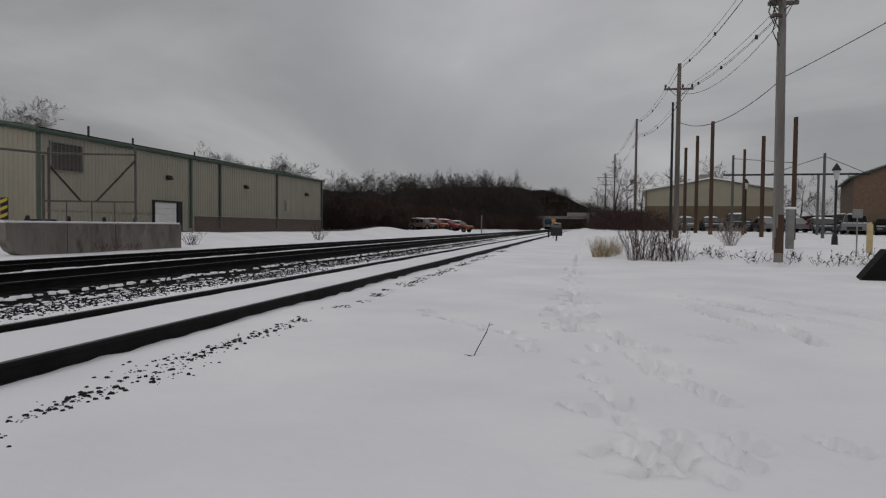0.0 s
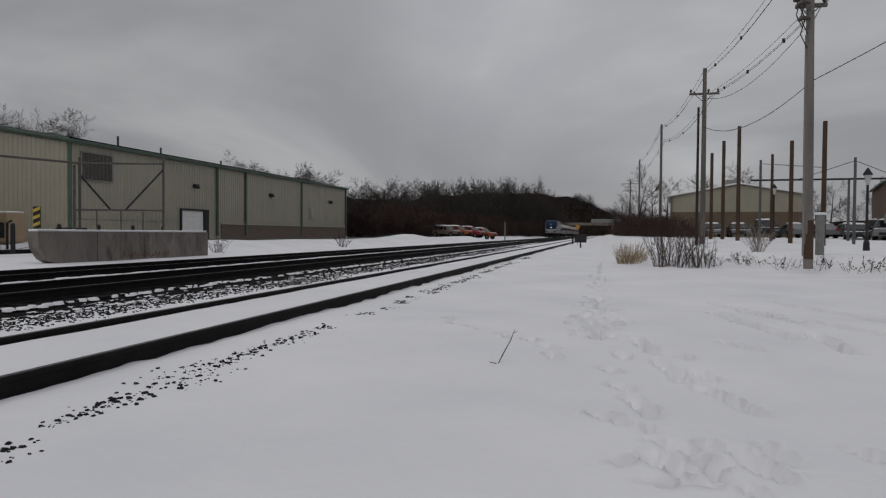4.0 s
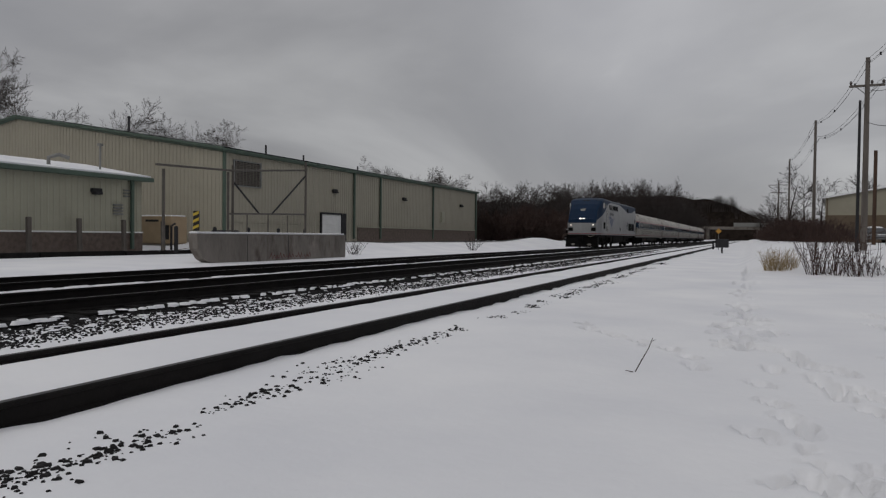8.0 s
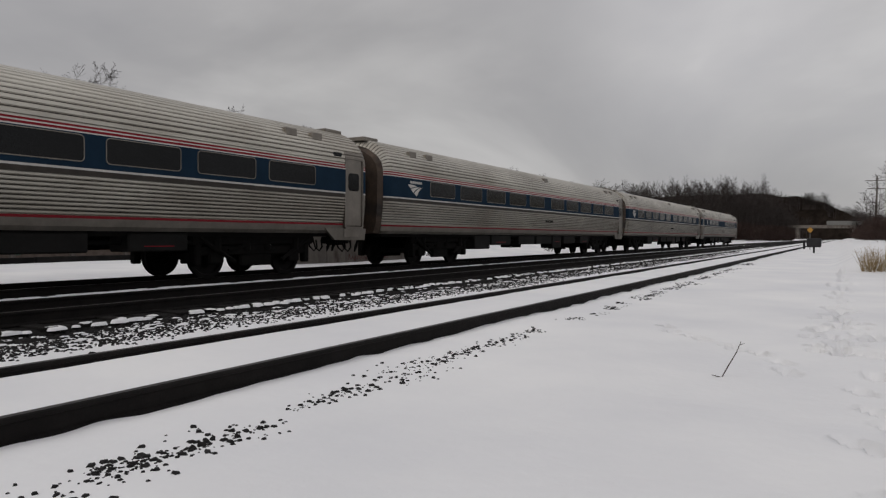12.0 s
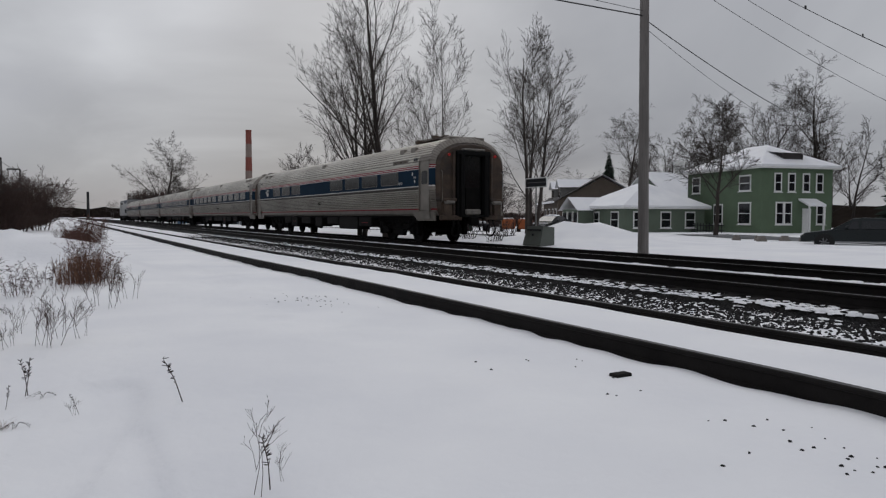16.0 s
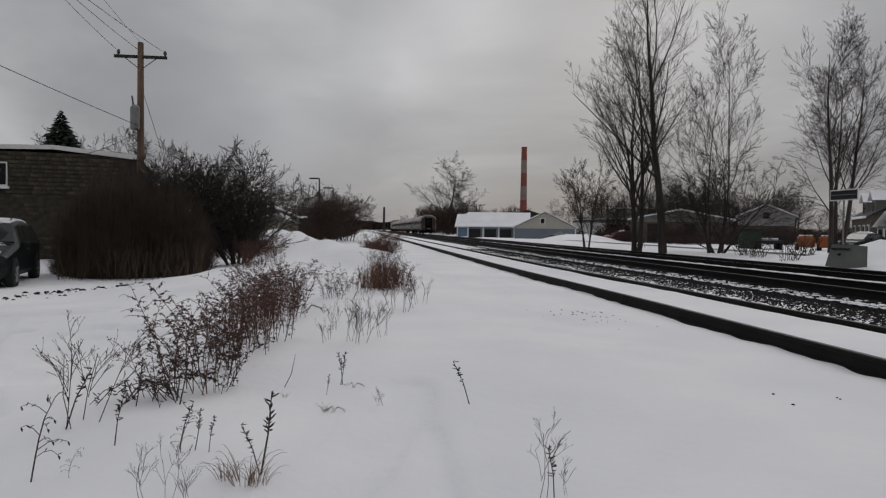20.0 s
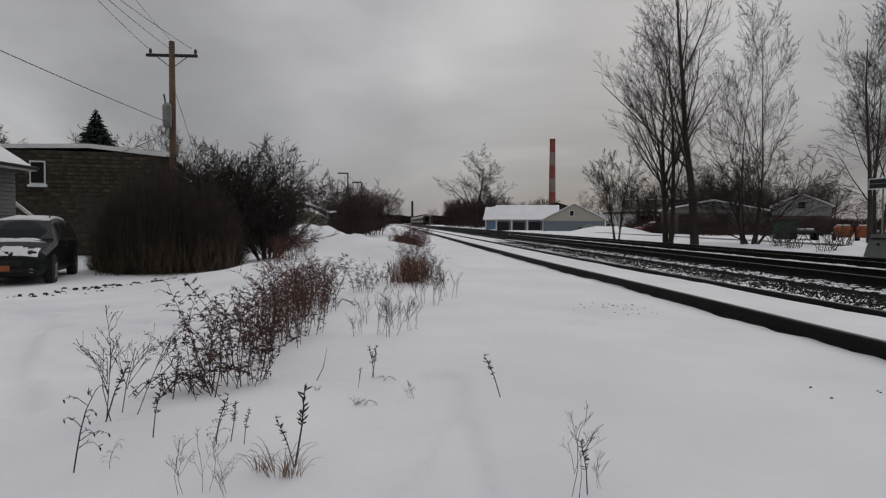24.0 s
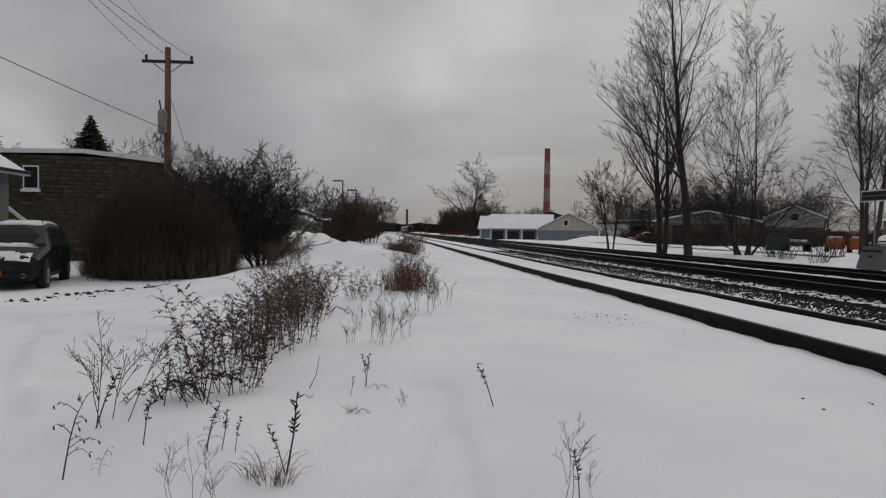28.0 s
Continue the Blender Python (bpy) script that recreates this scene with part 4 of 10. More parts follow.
def make_coach(front_door, rear_door, windows, label, seed, tail=False, logo_y=1.32):
    c = thing("passenger_coach", label, "train car", group="coaches of the train")
    doors = []
    if front_door:
        doors.append((0.50, 1.28))
    if rear_door:
        doors.append((LB - 1.05, LB - 0.27))
    for s in (1, -1):
        part("body_side", body_shell(0.2, LB, s, doors), MATS6, c)
        for y0, y1 in doors:
            x = 1.545
            dr = part("door", rounded_panel(x, y0 + 0.02, y1 - 0.02, 1.24, 3.04, 0.05, 0.05, 0, s), STEELPLAIN, c, "plain stainless door")
            part("door_window", rounded_panel(x + 0.008, y0 + 0.16, y1 - 0.16, 2.18, 2.66, 0.02, 0.09, 0, s), CARGLASS, dr)
            part("door_frame", ring_frame(x + 0.03, y0 + 0.03, y1 - 0.03, 1.2, 3.03, 0.05, 0.09, 0.04, s), STEELPLAIN, dr)
            ya_, yb_ = (y0 - 0.75, LB - 0.04) if y0 > 10 else (0.24, y1 + 0.75)
            e0, e1 = (ya_ + 0.45, yb_) if y0 > 10 else (ya_, yb_ - 0.45)
            sk = Geo().add([(s * 1.50, ya_, 1.16), (s * 1.50, yb_, 1.16), (s * 1.46, e1, 0.84), (s * 1.46, e0, 0.84), (s * 1.40, ya_, 1.16), (s * 1.40, yb_, 1.16), (s * 1.38, e1, 0.84), (s * 1.38, e0, 0.84)], [(0, 1, 2, 3), (7, 6, 5, 4), (0, 3, 7, 4), (1, 5, 6, 2), (3, 2, 6, 7)])
            part("skirt", sk, STEELPLAIN, c)
            part("trap_door", Geo().box(min(s * 1.50, s * 1.512), max(s * 1.50, s * 1.512), y0 + 0.03, y1 - 0.03, 0.92, 1.19, bevel=0.004), STEELPLAIN, dr)
            yy = y0 - 0.05 if y0 > 10 else y1 + 0.05
            d = -1 if y0 > 10 else 1
            part("destination_window", rounded_panel(1.555, min(yy + d * 0.08, yy + d * 0.42), max(yy + d * 0.08, yy + d * 0.42), 3.06, 3.17, 0.03, 0.05, 0, s), CARGLASS, c)
        for y0, y1 in windows:
            w = part("window", rounded_panel(HW + 0.004, y0, y1, 2.25, 2.70, 0.02, 0.07, 0, s), CARGLASS, c)
            part("rim", ring_frame(HW + 0.012, y0, y1, 2.25, 2.70, 0.018, 0.02, 0.07, s), STEELPLAIN, w)
        for yv in (1.95, 2.95, LB - 2.9, LB - 1.95, LB * 0.52):
            part("roof_vent", Geo().box(min(s * 1.0, s * 1.36), max(s * 1.0, s * 1.36), yv - 0.2, yv + 0.2, 3.42, 3.62, bevel=0.02), STEELPLAIN, c)
        emblem(c, logo_y, 2.54, 0.85, WHITELINE, s)
        g = Geo()
        for k in range(0 if tail else 6):
            g.box(min(s * 1.528, s * 1.566), max(s * 1.528, s * 1.566), LB * 0.50 + 0.16 * k, LB * 0.50 + 0.16 * k + 0.10, 1.60, 1.74)
        if not tail:
            part("car_number", g, UNDER, c)
    end_wall(c, 0.22, -1)
    end_wall(c, LB - 0.02, 1, tail)
    coach_underframe(c, seed)
    for e in (0.55, LB - 0.55):
        part("roof_hatch", Geo().box(-0.75, 0.75, e - 0.35, e + 0.35, 3.80, 3.935, bevel=0.02), STEELPLAIN, c)
    return c


coach_windows = [(a + 2.04 * k, a + 2.04 * k + 1.6) for a in (2.65, 13.3) for k in range(5)]
coach = make_coach(False, True, coach_windows, "fluted stainless steel passenger coach with blue window band", 3)
cafe_windows = [(4.45, 6.0), (6.4, 7.95), (8.35, 9.9)] + [(14.8 + 2.04 * k, 16.42 + 2.04 * k) for k in range(4)]
cafe = make_coach(True, True, cafe_windows, "fluted stainless steel cafe coach at the end of the train", 8, tail=True, logo_y=2.68)
for s_ in (1, -1):
    rot = pose(0, 0, 0, 90, 0, 90) if s_ > 0 else pose(0, 0, 0, 90, 0, -90)
    text_part("lettering", "48155", 0.15, cafe, pose(s_ * (HW + 0.004), 22.75, 2.22) @ rot, WHITELINE)
    text_part("lettering", "Cafe", 0.11, cafe, pose(s_ * (HW + 0.004), 23.98, 2.43) @ rot, WHITELINE)
    part("round_mark", Geo().disc((s_ * (HW + 0.002), 23.98, 2.31), (1, 0, 0), 0.05, 0.008, 14), WHITELINE, cafe)
    part("notice", Geo().box(min(s_ * HW, s_ * (HW + 0.006)), max(s_ * HW, s_ * (HW + 0.006)), 23.75, 23.82, 2.53, 2.65), WHITELINE, cafe)
    part("letter_panel", Geo().box(min(s_ * 1.545, s_ * 1.557), max(s_ * 1.545, s_ * 1.557), 22.0, 23.4, 3.0, 3.17, bevel=0.003), STEELPLAIN, cafe)
    text_part("lettering", "FOOD SERVICE CAR", 0.13, cafe, pose(s_ * 1.561, 22.7, 3.04) @ rot, ENDWALL)
    text_part("lettering", "48155", 0.24, cafe, pose(s_ * 1.568, LB * 0.50 + 0.45, 1.58) @ rot, UNDER)
part("roof_equipment", Geo().box(-0.75, 0.75, LB - 2.6, LB - 0.7, 3.90, 3.93, bevel=0.01).box(0.35, 0.6, LB - 1.9, LB - 1.68, 3.93, 4.12, bevel=0.02).box(0.45, 0.75, LB - 3.0, LB - 2.7, 3.86, 4.03, bevel=0.05).box(0.45, 0.75, LB - 0.95, LB - 0.65, 3.86, 4.03, bevel=0.05).tube([(0.6, LB - 3.0, 3.99), (0.6, LB - 0.6, 3.99)], 0.022, 6).tube([(-0.6, LB - 3.0, 3.99), (-0.6, LB - 0.6, 3.99)], 0.022, 6), ENDWALL, cafe)
COACHES = [coach] + [copy_thing(coach, pose(0, 0, 0)) for k in range(3)] + [cafe]

# ---- the locomotive ----
LL = 20.3


def blue_line(y):
    """Height of the lower edge of the blue paint along the side."""
    a = 2.38 + 0.40 * max(0.0, y)
    if y < 4.1:
        return min(a, 3.97)
    if y < 10.0:
        return 3.97 + 0.20 * ss(y, 4.1, 5.2)
    if y < 15.2:
        return 4.17 - 0.55 * ss(y, 9.5, 15.2)
    return 3.62 + 0.35 * ss(y, 17.0, 20.3)


def nose_top(y):
    for (ya, za), (yb, zb) in (((0.0, 2.55), (0.2, 2.95)), ((0.2, 2.95), (0.55, 3.42)), ((0.55, 3.42), (1.0, 3.84)), ((1.0, 3.84), (1.6, 4.24)), ((1.6, 4.24), (2.05, 4.38)), ((2.05, 4.38), (2.6, 4.45)), ((2.6, 4.45), (3.6, 4.44)), ((3.6, 4.44), (5.5, 4.40))):
        if y <= yb:
            return za + (zb - za) * (y - ya) / (yb - ya)
    return 4.40


def loco_width(y):
    return 1.22 + 0.28 * ss(y, -0.15, 1.5)


def loco_row(y):
    """Section at y: points from the sill up to the centre line, then slots between them."""
    top, w, zb = nose_top(y), loco_width(y), blue_line(y)
    zs = [1.18, 1.25, 1.30]
    zb = min(zb, top - 0.16)
    zs += [1.30 + (zb - 1.30) * k / 6 for k in range(1, 7)]
    hi = top - 0.14
    zs += [zb + (hi - zb) * k / 4 for k in range(1, 5)]
    pts = []
    for z in zs:
        x = w - 0.07 * ss(z, 3.3, 4.1) - 0.24 * (1 - ss(y, 0.4, 2.0)) * ss(z, 2.3, 4.2)
        pts.append((x, z))
    x1 = pts[-1][0]
    pts += [(x1 - 0.06, top - 0.07), (x1 - 0.20, top - 0.01), (x1 * 0.5, top + 0.02), (0.0, top + 0.03)]
    slots = [0, 2] + [0] * 6 + [1] * 4 + [1] * 4
    return pts, slots


def make_loco():
    lo = thing("locomotive", "silver and blue diesel passenger locomotive with lit headlights", "locomotive")
    ys = [0, 0.08, 0.2, 0.35, 0.55, 0.75, 1.0, 1.3, 1.6, 1.85, 2.05, 2.3, 2.6, 2.9, 3.2, 3.6, 4.1] + [4.1 + 0.45 * k for k in range(1, 36)] + [20.1, LL]
    ys = sorted({y for y in ys if y <= LL})
    for s in (1, -1):
        g = Geo()
        rows = [loco_row(y) for y in ys]
        for (ya, (pa, sl)), (yb, (pb, _)) in zip(list(zip(ys, rows))[:-1], list(zip(ys, rows))[1:]):
            for i in range(len(pa) - 1):
                slot = sl[i]
                if slot == 1 and i >= 12 and ya > 3.2:
                    slot = 3
                q = [(s * pa[i][0], ya, pa[i][1]), (s * pb[i][0], yb, pb[i][1]), (s * pb[i + 1][0], yb, pb[i + 1][1]), (s * pa[i + 1][0], ya, pa[i + 1][1])]
                g.add(q if s > 0 else q[::-1], [(0, 1, 2, 3)], slot)
        # front face, a little prow towards the middle, and the rear wall
        p, _ = loco_row(0)
        n = len(p)
        for i in range(n - 1):
            (xa, za), (xb, zb) = p[i], p[i + 1]
            q = [(s * xa, 0, za), (s * xb, 0, zb), (0, -0.22, zb), (0, -0.22, za)]
            g.add(q if s > 0 else q[::-1], [(0, 1, 2, 3)], 1 if za >= 2.2 else (2 if i == 1 else 0))
        p, _ = loco_row(LL)
        for i in range(n - 1):
            (xa, za), (xb, zb) = p[i], p[i + 1]
            q = [(s * xa, LL, za), (0, LL, za), (0, LL, zb), (s * xb, LL, zb)]
            g.add(q if s > 0 else q[::-1], [(0, 1, 2, 3)], 0)
        part("body_side", g, [LOCOGREY, LOCOBLUE, REDLINE, LOCOROOF], lo)
        X = 1.505

        def plate(name, y0, y1, z0, z1, mt, x=X, d=0.02, parent=lo, bevel=0.006):
            xx = x - 0.07 * ss((z0 + z1) / 2, 3.3, 4.1)
            return part(name, Geo().box(min(s * xx, s * (xx - d)), max(s * xx, s * (xx - d)), y0, y1, z0, z1, bevel=bevel), mt, parent)

        for y0, y1 in ((4.42, 5.12), (5.35, 6.05), (6.33, 7.77), (7.90, 8.92)):
            lv = plate("louvre", y0, y1, 3.46, 3.95, LOUVRE, 1.512)
            sl = Geo()
            for k in range(8):
                zz = 3.48 + 0.058 * k
                xx = 1.514 - 0.07 * ss(zz, 3.3, 4.1)
                sl.add([(s * (xx + 0.02), y0 + 0.02, zz), (s * (xx + 0.02), y1 - 0.02, zz), (s * xx, y1 - 0.02, zz + 0.045), (s * xx, y0 + 0.02, zz + 0.045)], [(0, 1, 2, 3)])
            part("slats", sl, LOUVRE, lv)
        for y0, y1 in ((5.14, 5.33), (6.07, 6.31)):
            plate("riveted_strip", y0, y1, 3.44, 3.97, WHITELINE, 1.514)
        plate("side_window", 2.05, 2.55, 3.50, 3.93, CARGLASS, 1.514)
        plate("mirror", 1.70, 1.88, 3.52, 3.98, WHITELINE, 1.56, 0.05)
        plate("side_window", 2.62, 3.05, 3.50, 3.93, CARGLASS, 1.514)
        dr = plate("cab_door", 2.98, 3.62, 1.55, 3.30, LOCOGREY, 1.516)
        plate("step_recess", 3.06, 3.54, 1.55, 1.95, LOUVRE, 1.520, 0.02, dr)
        plate("kick_plate", 3.06, 3.54, 2.0, 2.15, WHITELINE, 1.520, 0.02, dr)
        plate("door_seam", 3.0, 3.03, 1.5, 3.4, LOUVRE, 1.519, 0.02, dr)
        plate("door_seam", 3.58, 3.61, 1.5, 3.4, LOUVRE, 1.519, 0.02, dr)
        plate("door_window", 3.12, 3.48, 2.85, 3.2, CARGLASS, 1.521, 0.02, dr)
        for y in (2.92, 3.70):
            part("handrail", Geo().tube([(s * 1.51, y, 1.5), (s * 1.59, y, 1.56), (s * 1.59, y, 3.42), (s * 1.51, y, 3.48)], 0.028, 8), WHITELINE, lo)
        plate("side_grille", 1.72, 2.48, 1.72, 2.30, LOUVRE, 1.512)
        plate("hatch", 0.92, 1.42, 1.72, 2.30, LOCOGREY, 1.49, 0.02)
        plate("small_hatch", 10.05, 10.40, 1.62, 1.92, LOUVRE, 1.512)
        plate("hatch", 5.0, 5.6, 1.62, 1.92, LOCOGREY, 1.51)
        plate("hatch", 7.0, 7.4, 1.72, 1.98, LOCOGREY, 1.51)
        plate("side_panel", 13.1, 13.8, 1.5, 3.0, LOCOGREY, 1.509)
        for y0, y1 in ((15.38, 16.24), (16.26, 17.1), (17.27, 18.15), (18.17, 19.02)):
            lv = plate("grille", y0, y1, 1.70, 2.46, LOUVRE, 1.514)
        plate("roof_window", 14.45, 15.3, 3.42, 3.98, LOUVRE, 1.516)
        rd = plate("rear_door", 19.25, 19.8, 1.5, 3.1, LOCOGREY, 1.516)
        plate("door_window", 19.32, 19.74, 2.55, 3.0, CARGLASS, 1.522, 0.02, rd)
        for y in (19.15, 19.92):
            part("handrail", Geo().tube([(s * 1.51, y, 1.6), (s * 1.58, y, 1.66), (s * 1.58, y, 2.7), (s * 1.51, y, 2.76)], 0.02, 8), STEELPLAIN, lo)
        for yc in (3.3, 19.5):
            st = Geo()
            for z in (0.5, 0.78, 1.05):
                st.box(min(s * 1.25, s * 1.5), max(s * 1.25, s * 1.5), yc - 0.24, yc + 0.24, z, z + 0.03)
            for e in (-0.26, 0.26):
                st.box(min(s * 1.44, s * 1.5), max(s * 1.44, s * 1.5), yc + e - 0.02, yc + e + 0.02, 0.45, 1.2)
            part("ladder", st, UNDER, lo)
        emblem(lo, 4.15, 2.86, 2.5, EMBLEMBLUE, s, 1.512, LETTERGREY)
        rot = pose(0, 0, 0, 90, 0, 90) if s > 0 else pose(0, 0, 0, 90, 0, -90)
        text_part("road_number", "99", 1.08, lo, pose(s * 1.512, 14.5, 1.82) @ rot @ Matrix.Diagonal((0.8, 1, 1, 1)), LETTERGREY)
        # windscreen, lying on the slope of the nose
        ws = Geo()
        for a, b in (((0.10, 1.02), (1.12, 1.02)), ):
            y0, y1 = 0.92, 1.56
            z0, z1 = nose_top(y0) + 0.035, nose_top(y1) + 0.035
            vs = [(s * 0.06, y0, z0), (s * 0.99, y0, z0 - 0.03), (s * 0.97, y1, z1 - 0.03), (s * 0.06, y1, z1)]
            ws.add(vs + [(x, y + 0.03, z - 0.04) for x, y, z in vs], [(0, 1, 2, 3) if s > 0 else (3, 2, 1, 0), (4, 5, 1, 0), (6, 7, 3, 2), (0, 3, 7, 4), (1, 5, 6, 2)])
        part("windscreen", ws, SCREEN, lo)
        hl = part("headlight_housing", Geo().disc((s * 0.15, -0.08, 2.55), (0, -1, 0.5), 0.09, 0.12, 18), DARKMETAL, lo)
        part("headlight", Geo().disc((s * 0.15, -0.15, 2.585), (0, -1, 0.5), 0.055, 0.03, 18), HEADLAMP, hl, "lit white headlight")
        dl = part("ditch_light_housing", Geo().disc((s * 0.98, -0.10, 2.05), (0, 1, 0), 0.10, 0.16, 18), LOUVRE, lo)
        part("ditch_light", Geo().disc((s * 0.98, -0.19, 2.05), (0, 1, 0), 0.045, 0.02, 18), HEADLAMP, dl, "lit white ditch light")
        part("number_board", Geo().box(s * 0.98 - 0.2, s * 0.98 + 0.2, -0.12, 0.1, 1.50, 1.80, bevel=0.02), LOUVRE, lo)
        part("snow_lump", Geo().box(s * 0.7 - 0.17, s * 0.7 + 0.17, -0.40, -0.15, 0.24, 0.42, bevel=0.07), SNOWDIRT, lo, "caked snow on the plough")
        part("fuel_tank", Geo().box(min(s * 0.2, s * 1.42), max(s * 0.2, s * 1.42), 6.9, 12.6, 0.42, 1.18, bevel=0.12), UNDER, lo) if s > 0 else None
    # nose mark, plough, coupler, roof gear, running gear
    mk = Geo()
    for k in range(2):
        mk.add([(-0.30 + 0.16 * k, 0.50 - 0.02, nose_top(0.5) + 0.055), (-0.17 + 0.16 * k, 0.36, nose_top(0.36) + 0.055), (-0.05 + 0.16 * k, 0.40, nose_top(0.40) + 0.055), (0.06 + 0.12 * k, 0.56, nose_top(0.56) + 0.055)], [(0, 1, 2, 3)])
    part("nose_emblem", mk, GALV, lo)
    pl = Geo()
    vs = [(-1.35, -0.1, 1.0), (0, -0.3, 1.0), (1.35, -0.1, 1.0), (-1.4, -0.2, 0.12), (0, -0.5, 0.12), (1.4, -0.2, 0.12), (-1.35, 0.6, 1.0), (1.35, 0.6, 1.0), (-1.4, 0.2, 0.12), (1.4, 0.2, 0.12)]
    pl.add(vs, [(0, 3, 4, 1), (1, 4, 5, 2), (0, 1, 2, 7, 6), (3, 8, 9, 5, 4), (0, 6, 8, 3), (2, 5, 9, 7), (6, 7, 9, 8)])
    part("plough", pl, UNDER, lo)
    part("anticlimber", Geo().box(-1.3, 1.3, -0.35, 0.1, 1.0, 1.2, bevel=0.04), UNDER, lo)
    cp = Geo().box(-0.14, 0.14, -0.75, 0.0, 0.72, 0.95, bevel=0.03).box(-0.22, 0.22, -0.85, -0.6, 0.66, 1.0, bevel=0.05)
    part("coupler", cp, UNDER, lo)
    part("cable", Geo().tube([(0.55, -0.3, 1.15), (0.75, -0.42, 1.02), (1.0, -0.40, 1.08), (1.15, -0.3, 1.18)], 0.025, 6), STEELPLAIN, lo)
    for y0, y1, h in ((12.2, 13.5, 0.24), (16.6, 18.2, 0.16), (2.6, 2.9, 0.12), (3.5, 3.8, 0.10)):
        part("roof_box", Geo().box(-0.85, 0.85, y0, y1, 4.36, 4.42 + h, bevel=0.03), DARKMETAL, lo)
    for y in (2.9, 3.3, 4.4):
        part("horn", Geo().tube([(0.5, y, 4.40), (0.5, y + 0.1, 4.52), (0.5, y - 0.25, 4.55)], [0.03, 0.04, 0.07], 8), DARKMETAL, lo)
    part("underframe", Geo().box(-1.35, 1.35, 0.3, LL - 0.1, 0.95, 1.19), UNDER, lo)
    truck(lo, 3.9, 2.74)
    truck(lo, LL - 3.9, 2.74)
    for y0, y1 in ((5.6, 6.6), (12.9, 14.2)):
        part("equipment_box", Geo().box(-1.4, 1.4, y0, y1, 0.5, 1.18, bevel=0.04), UNDER, lo)
    part("air_tank", Geo().tube([(1.15, 7.2, 0.62), (1.15, 11.0, 0.62)], 0.26, 14), BOXGREY, lo)
    hose_loop(lo, LL - 0.05, 1)
    part("gangway", Geo().box(-0.5, 0.5, LL, LL + 0.3, 1.0, 3.3, bevel=0.03), RUBBER, lo)
    return lo


SCREEN = mat("loco_windscreen", (0.006, 0.0065, 0.007), 0.35, vary=0.2, scale=2, spec=0.1)
LOUVRE = mat("black_louvre", (0.006, 0.006, 0.006), 0.8, vary=0.3, scale=4, spec=0.06)
LOCOROOF = mat("grey_roof", (0.10, 0.11, 0.125), 0.6, vary=0.2, scale=1.5)
EMBLEMBLUE = mat("blue_emblem", (0.018, 0.04, 0.115), 0.4, vary=0.1, scale=2)
LETTERGREY = mat("dark_lettering", (0.02, 0.022, 0.035), 0.5, vary=0.1, scale=2)
LOCO = make_loco()

# ---- the long metal warehouse, the shed and the loading block ----
def ribbed_wall(length, top, base=0.0, pitch=0.305, depth=0.035):
    """Ribbed sheet in the plane y = 0 facing -y, along x from 0; top(x) gives its height."""
    g = Geo()
    n = int(length / pitch)
    xs = []
    for k in range(n + 1):
        x = k * pitch
        for dx, dy in ((0.0, 0.0), (0.035, -depth), (0.075, -depth), (0.11, 0.0)):
            if x + dx <= length:
                xs.append((x + dx, dy))
    xs.append((length, 0.0))
    for (xa, ya), (xb, yb) in zip(xs[:-1], xs[1:]):
        g.add([(xa, ya, base), (xb, yb, base), (xb, yb, top(xb)), (xa, ya, top(xa))], [(0, 1, 2, 3)])
    return g


ROOFSNOW = SNOW
WX, WY0, WY1, WEAVE, WPEAK, WBASE = -28.5, 31.7, 72.8, 6.17, 9.1, 0.72
FACE_TRACK = pose(0, 0, 0, 0, 0, 90)   # wall plane facing -y turned to face +x


def wall_lamp(x, y, z, parent):
    g = Geo().box(x, x + 0.22, y - 0.28, y + 0.28, z, z + 0.22, bevel=0.04)
    g.box(x, x + 0.34, y - 0.2, y + 0.2, z - 0.08, z + 0.05, bevel=0.03)
    return part("wall_lamp", g, DARKMETAL, parent)


SLAT = mat("brown_grey_slats", (0.15, 0.135, 0.115), 0.7, vary=0.15, scale=4)


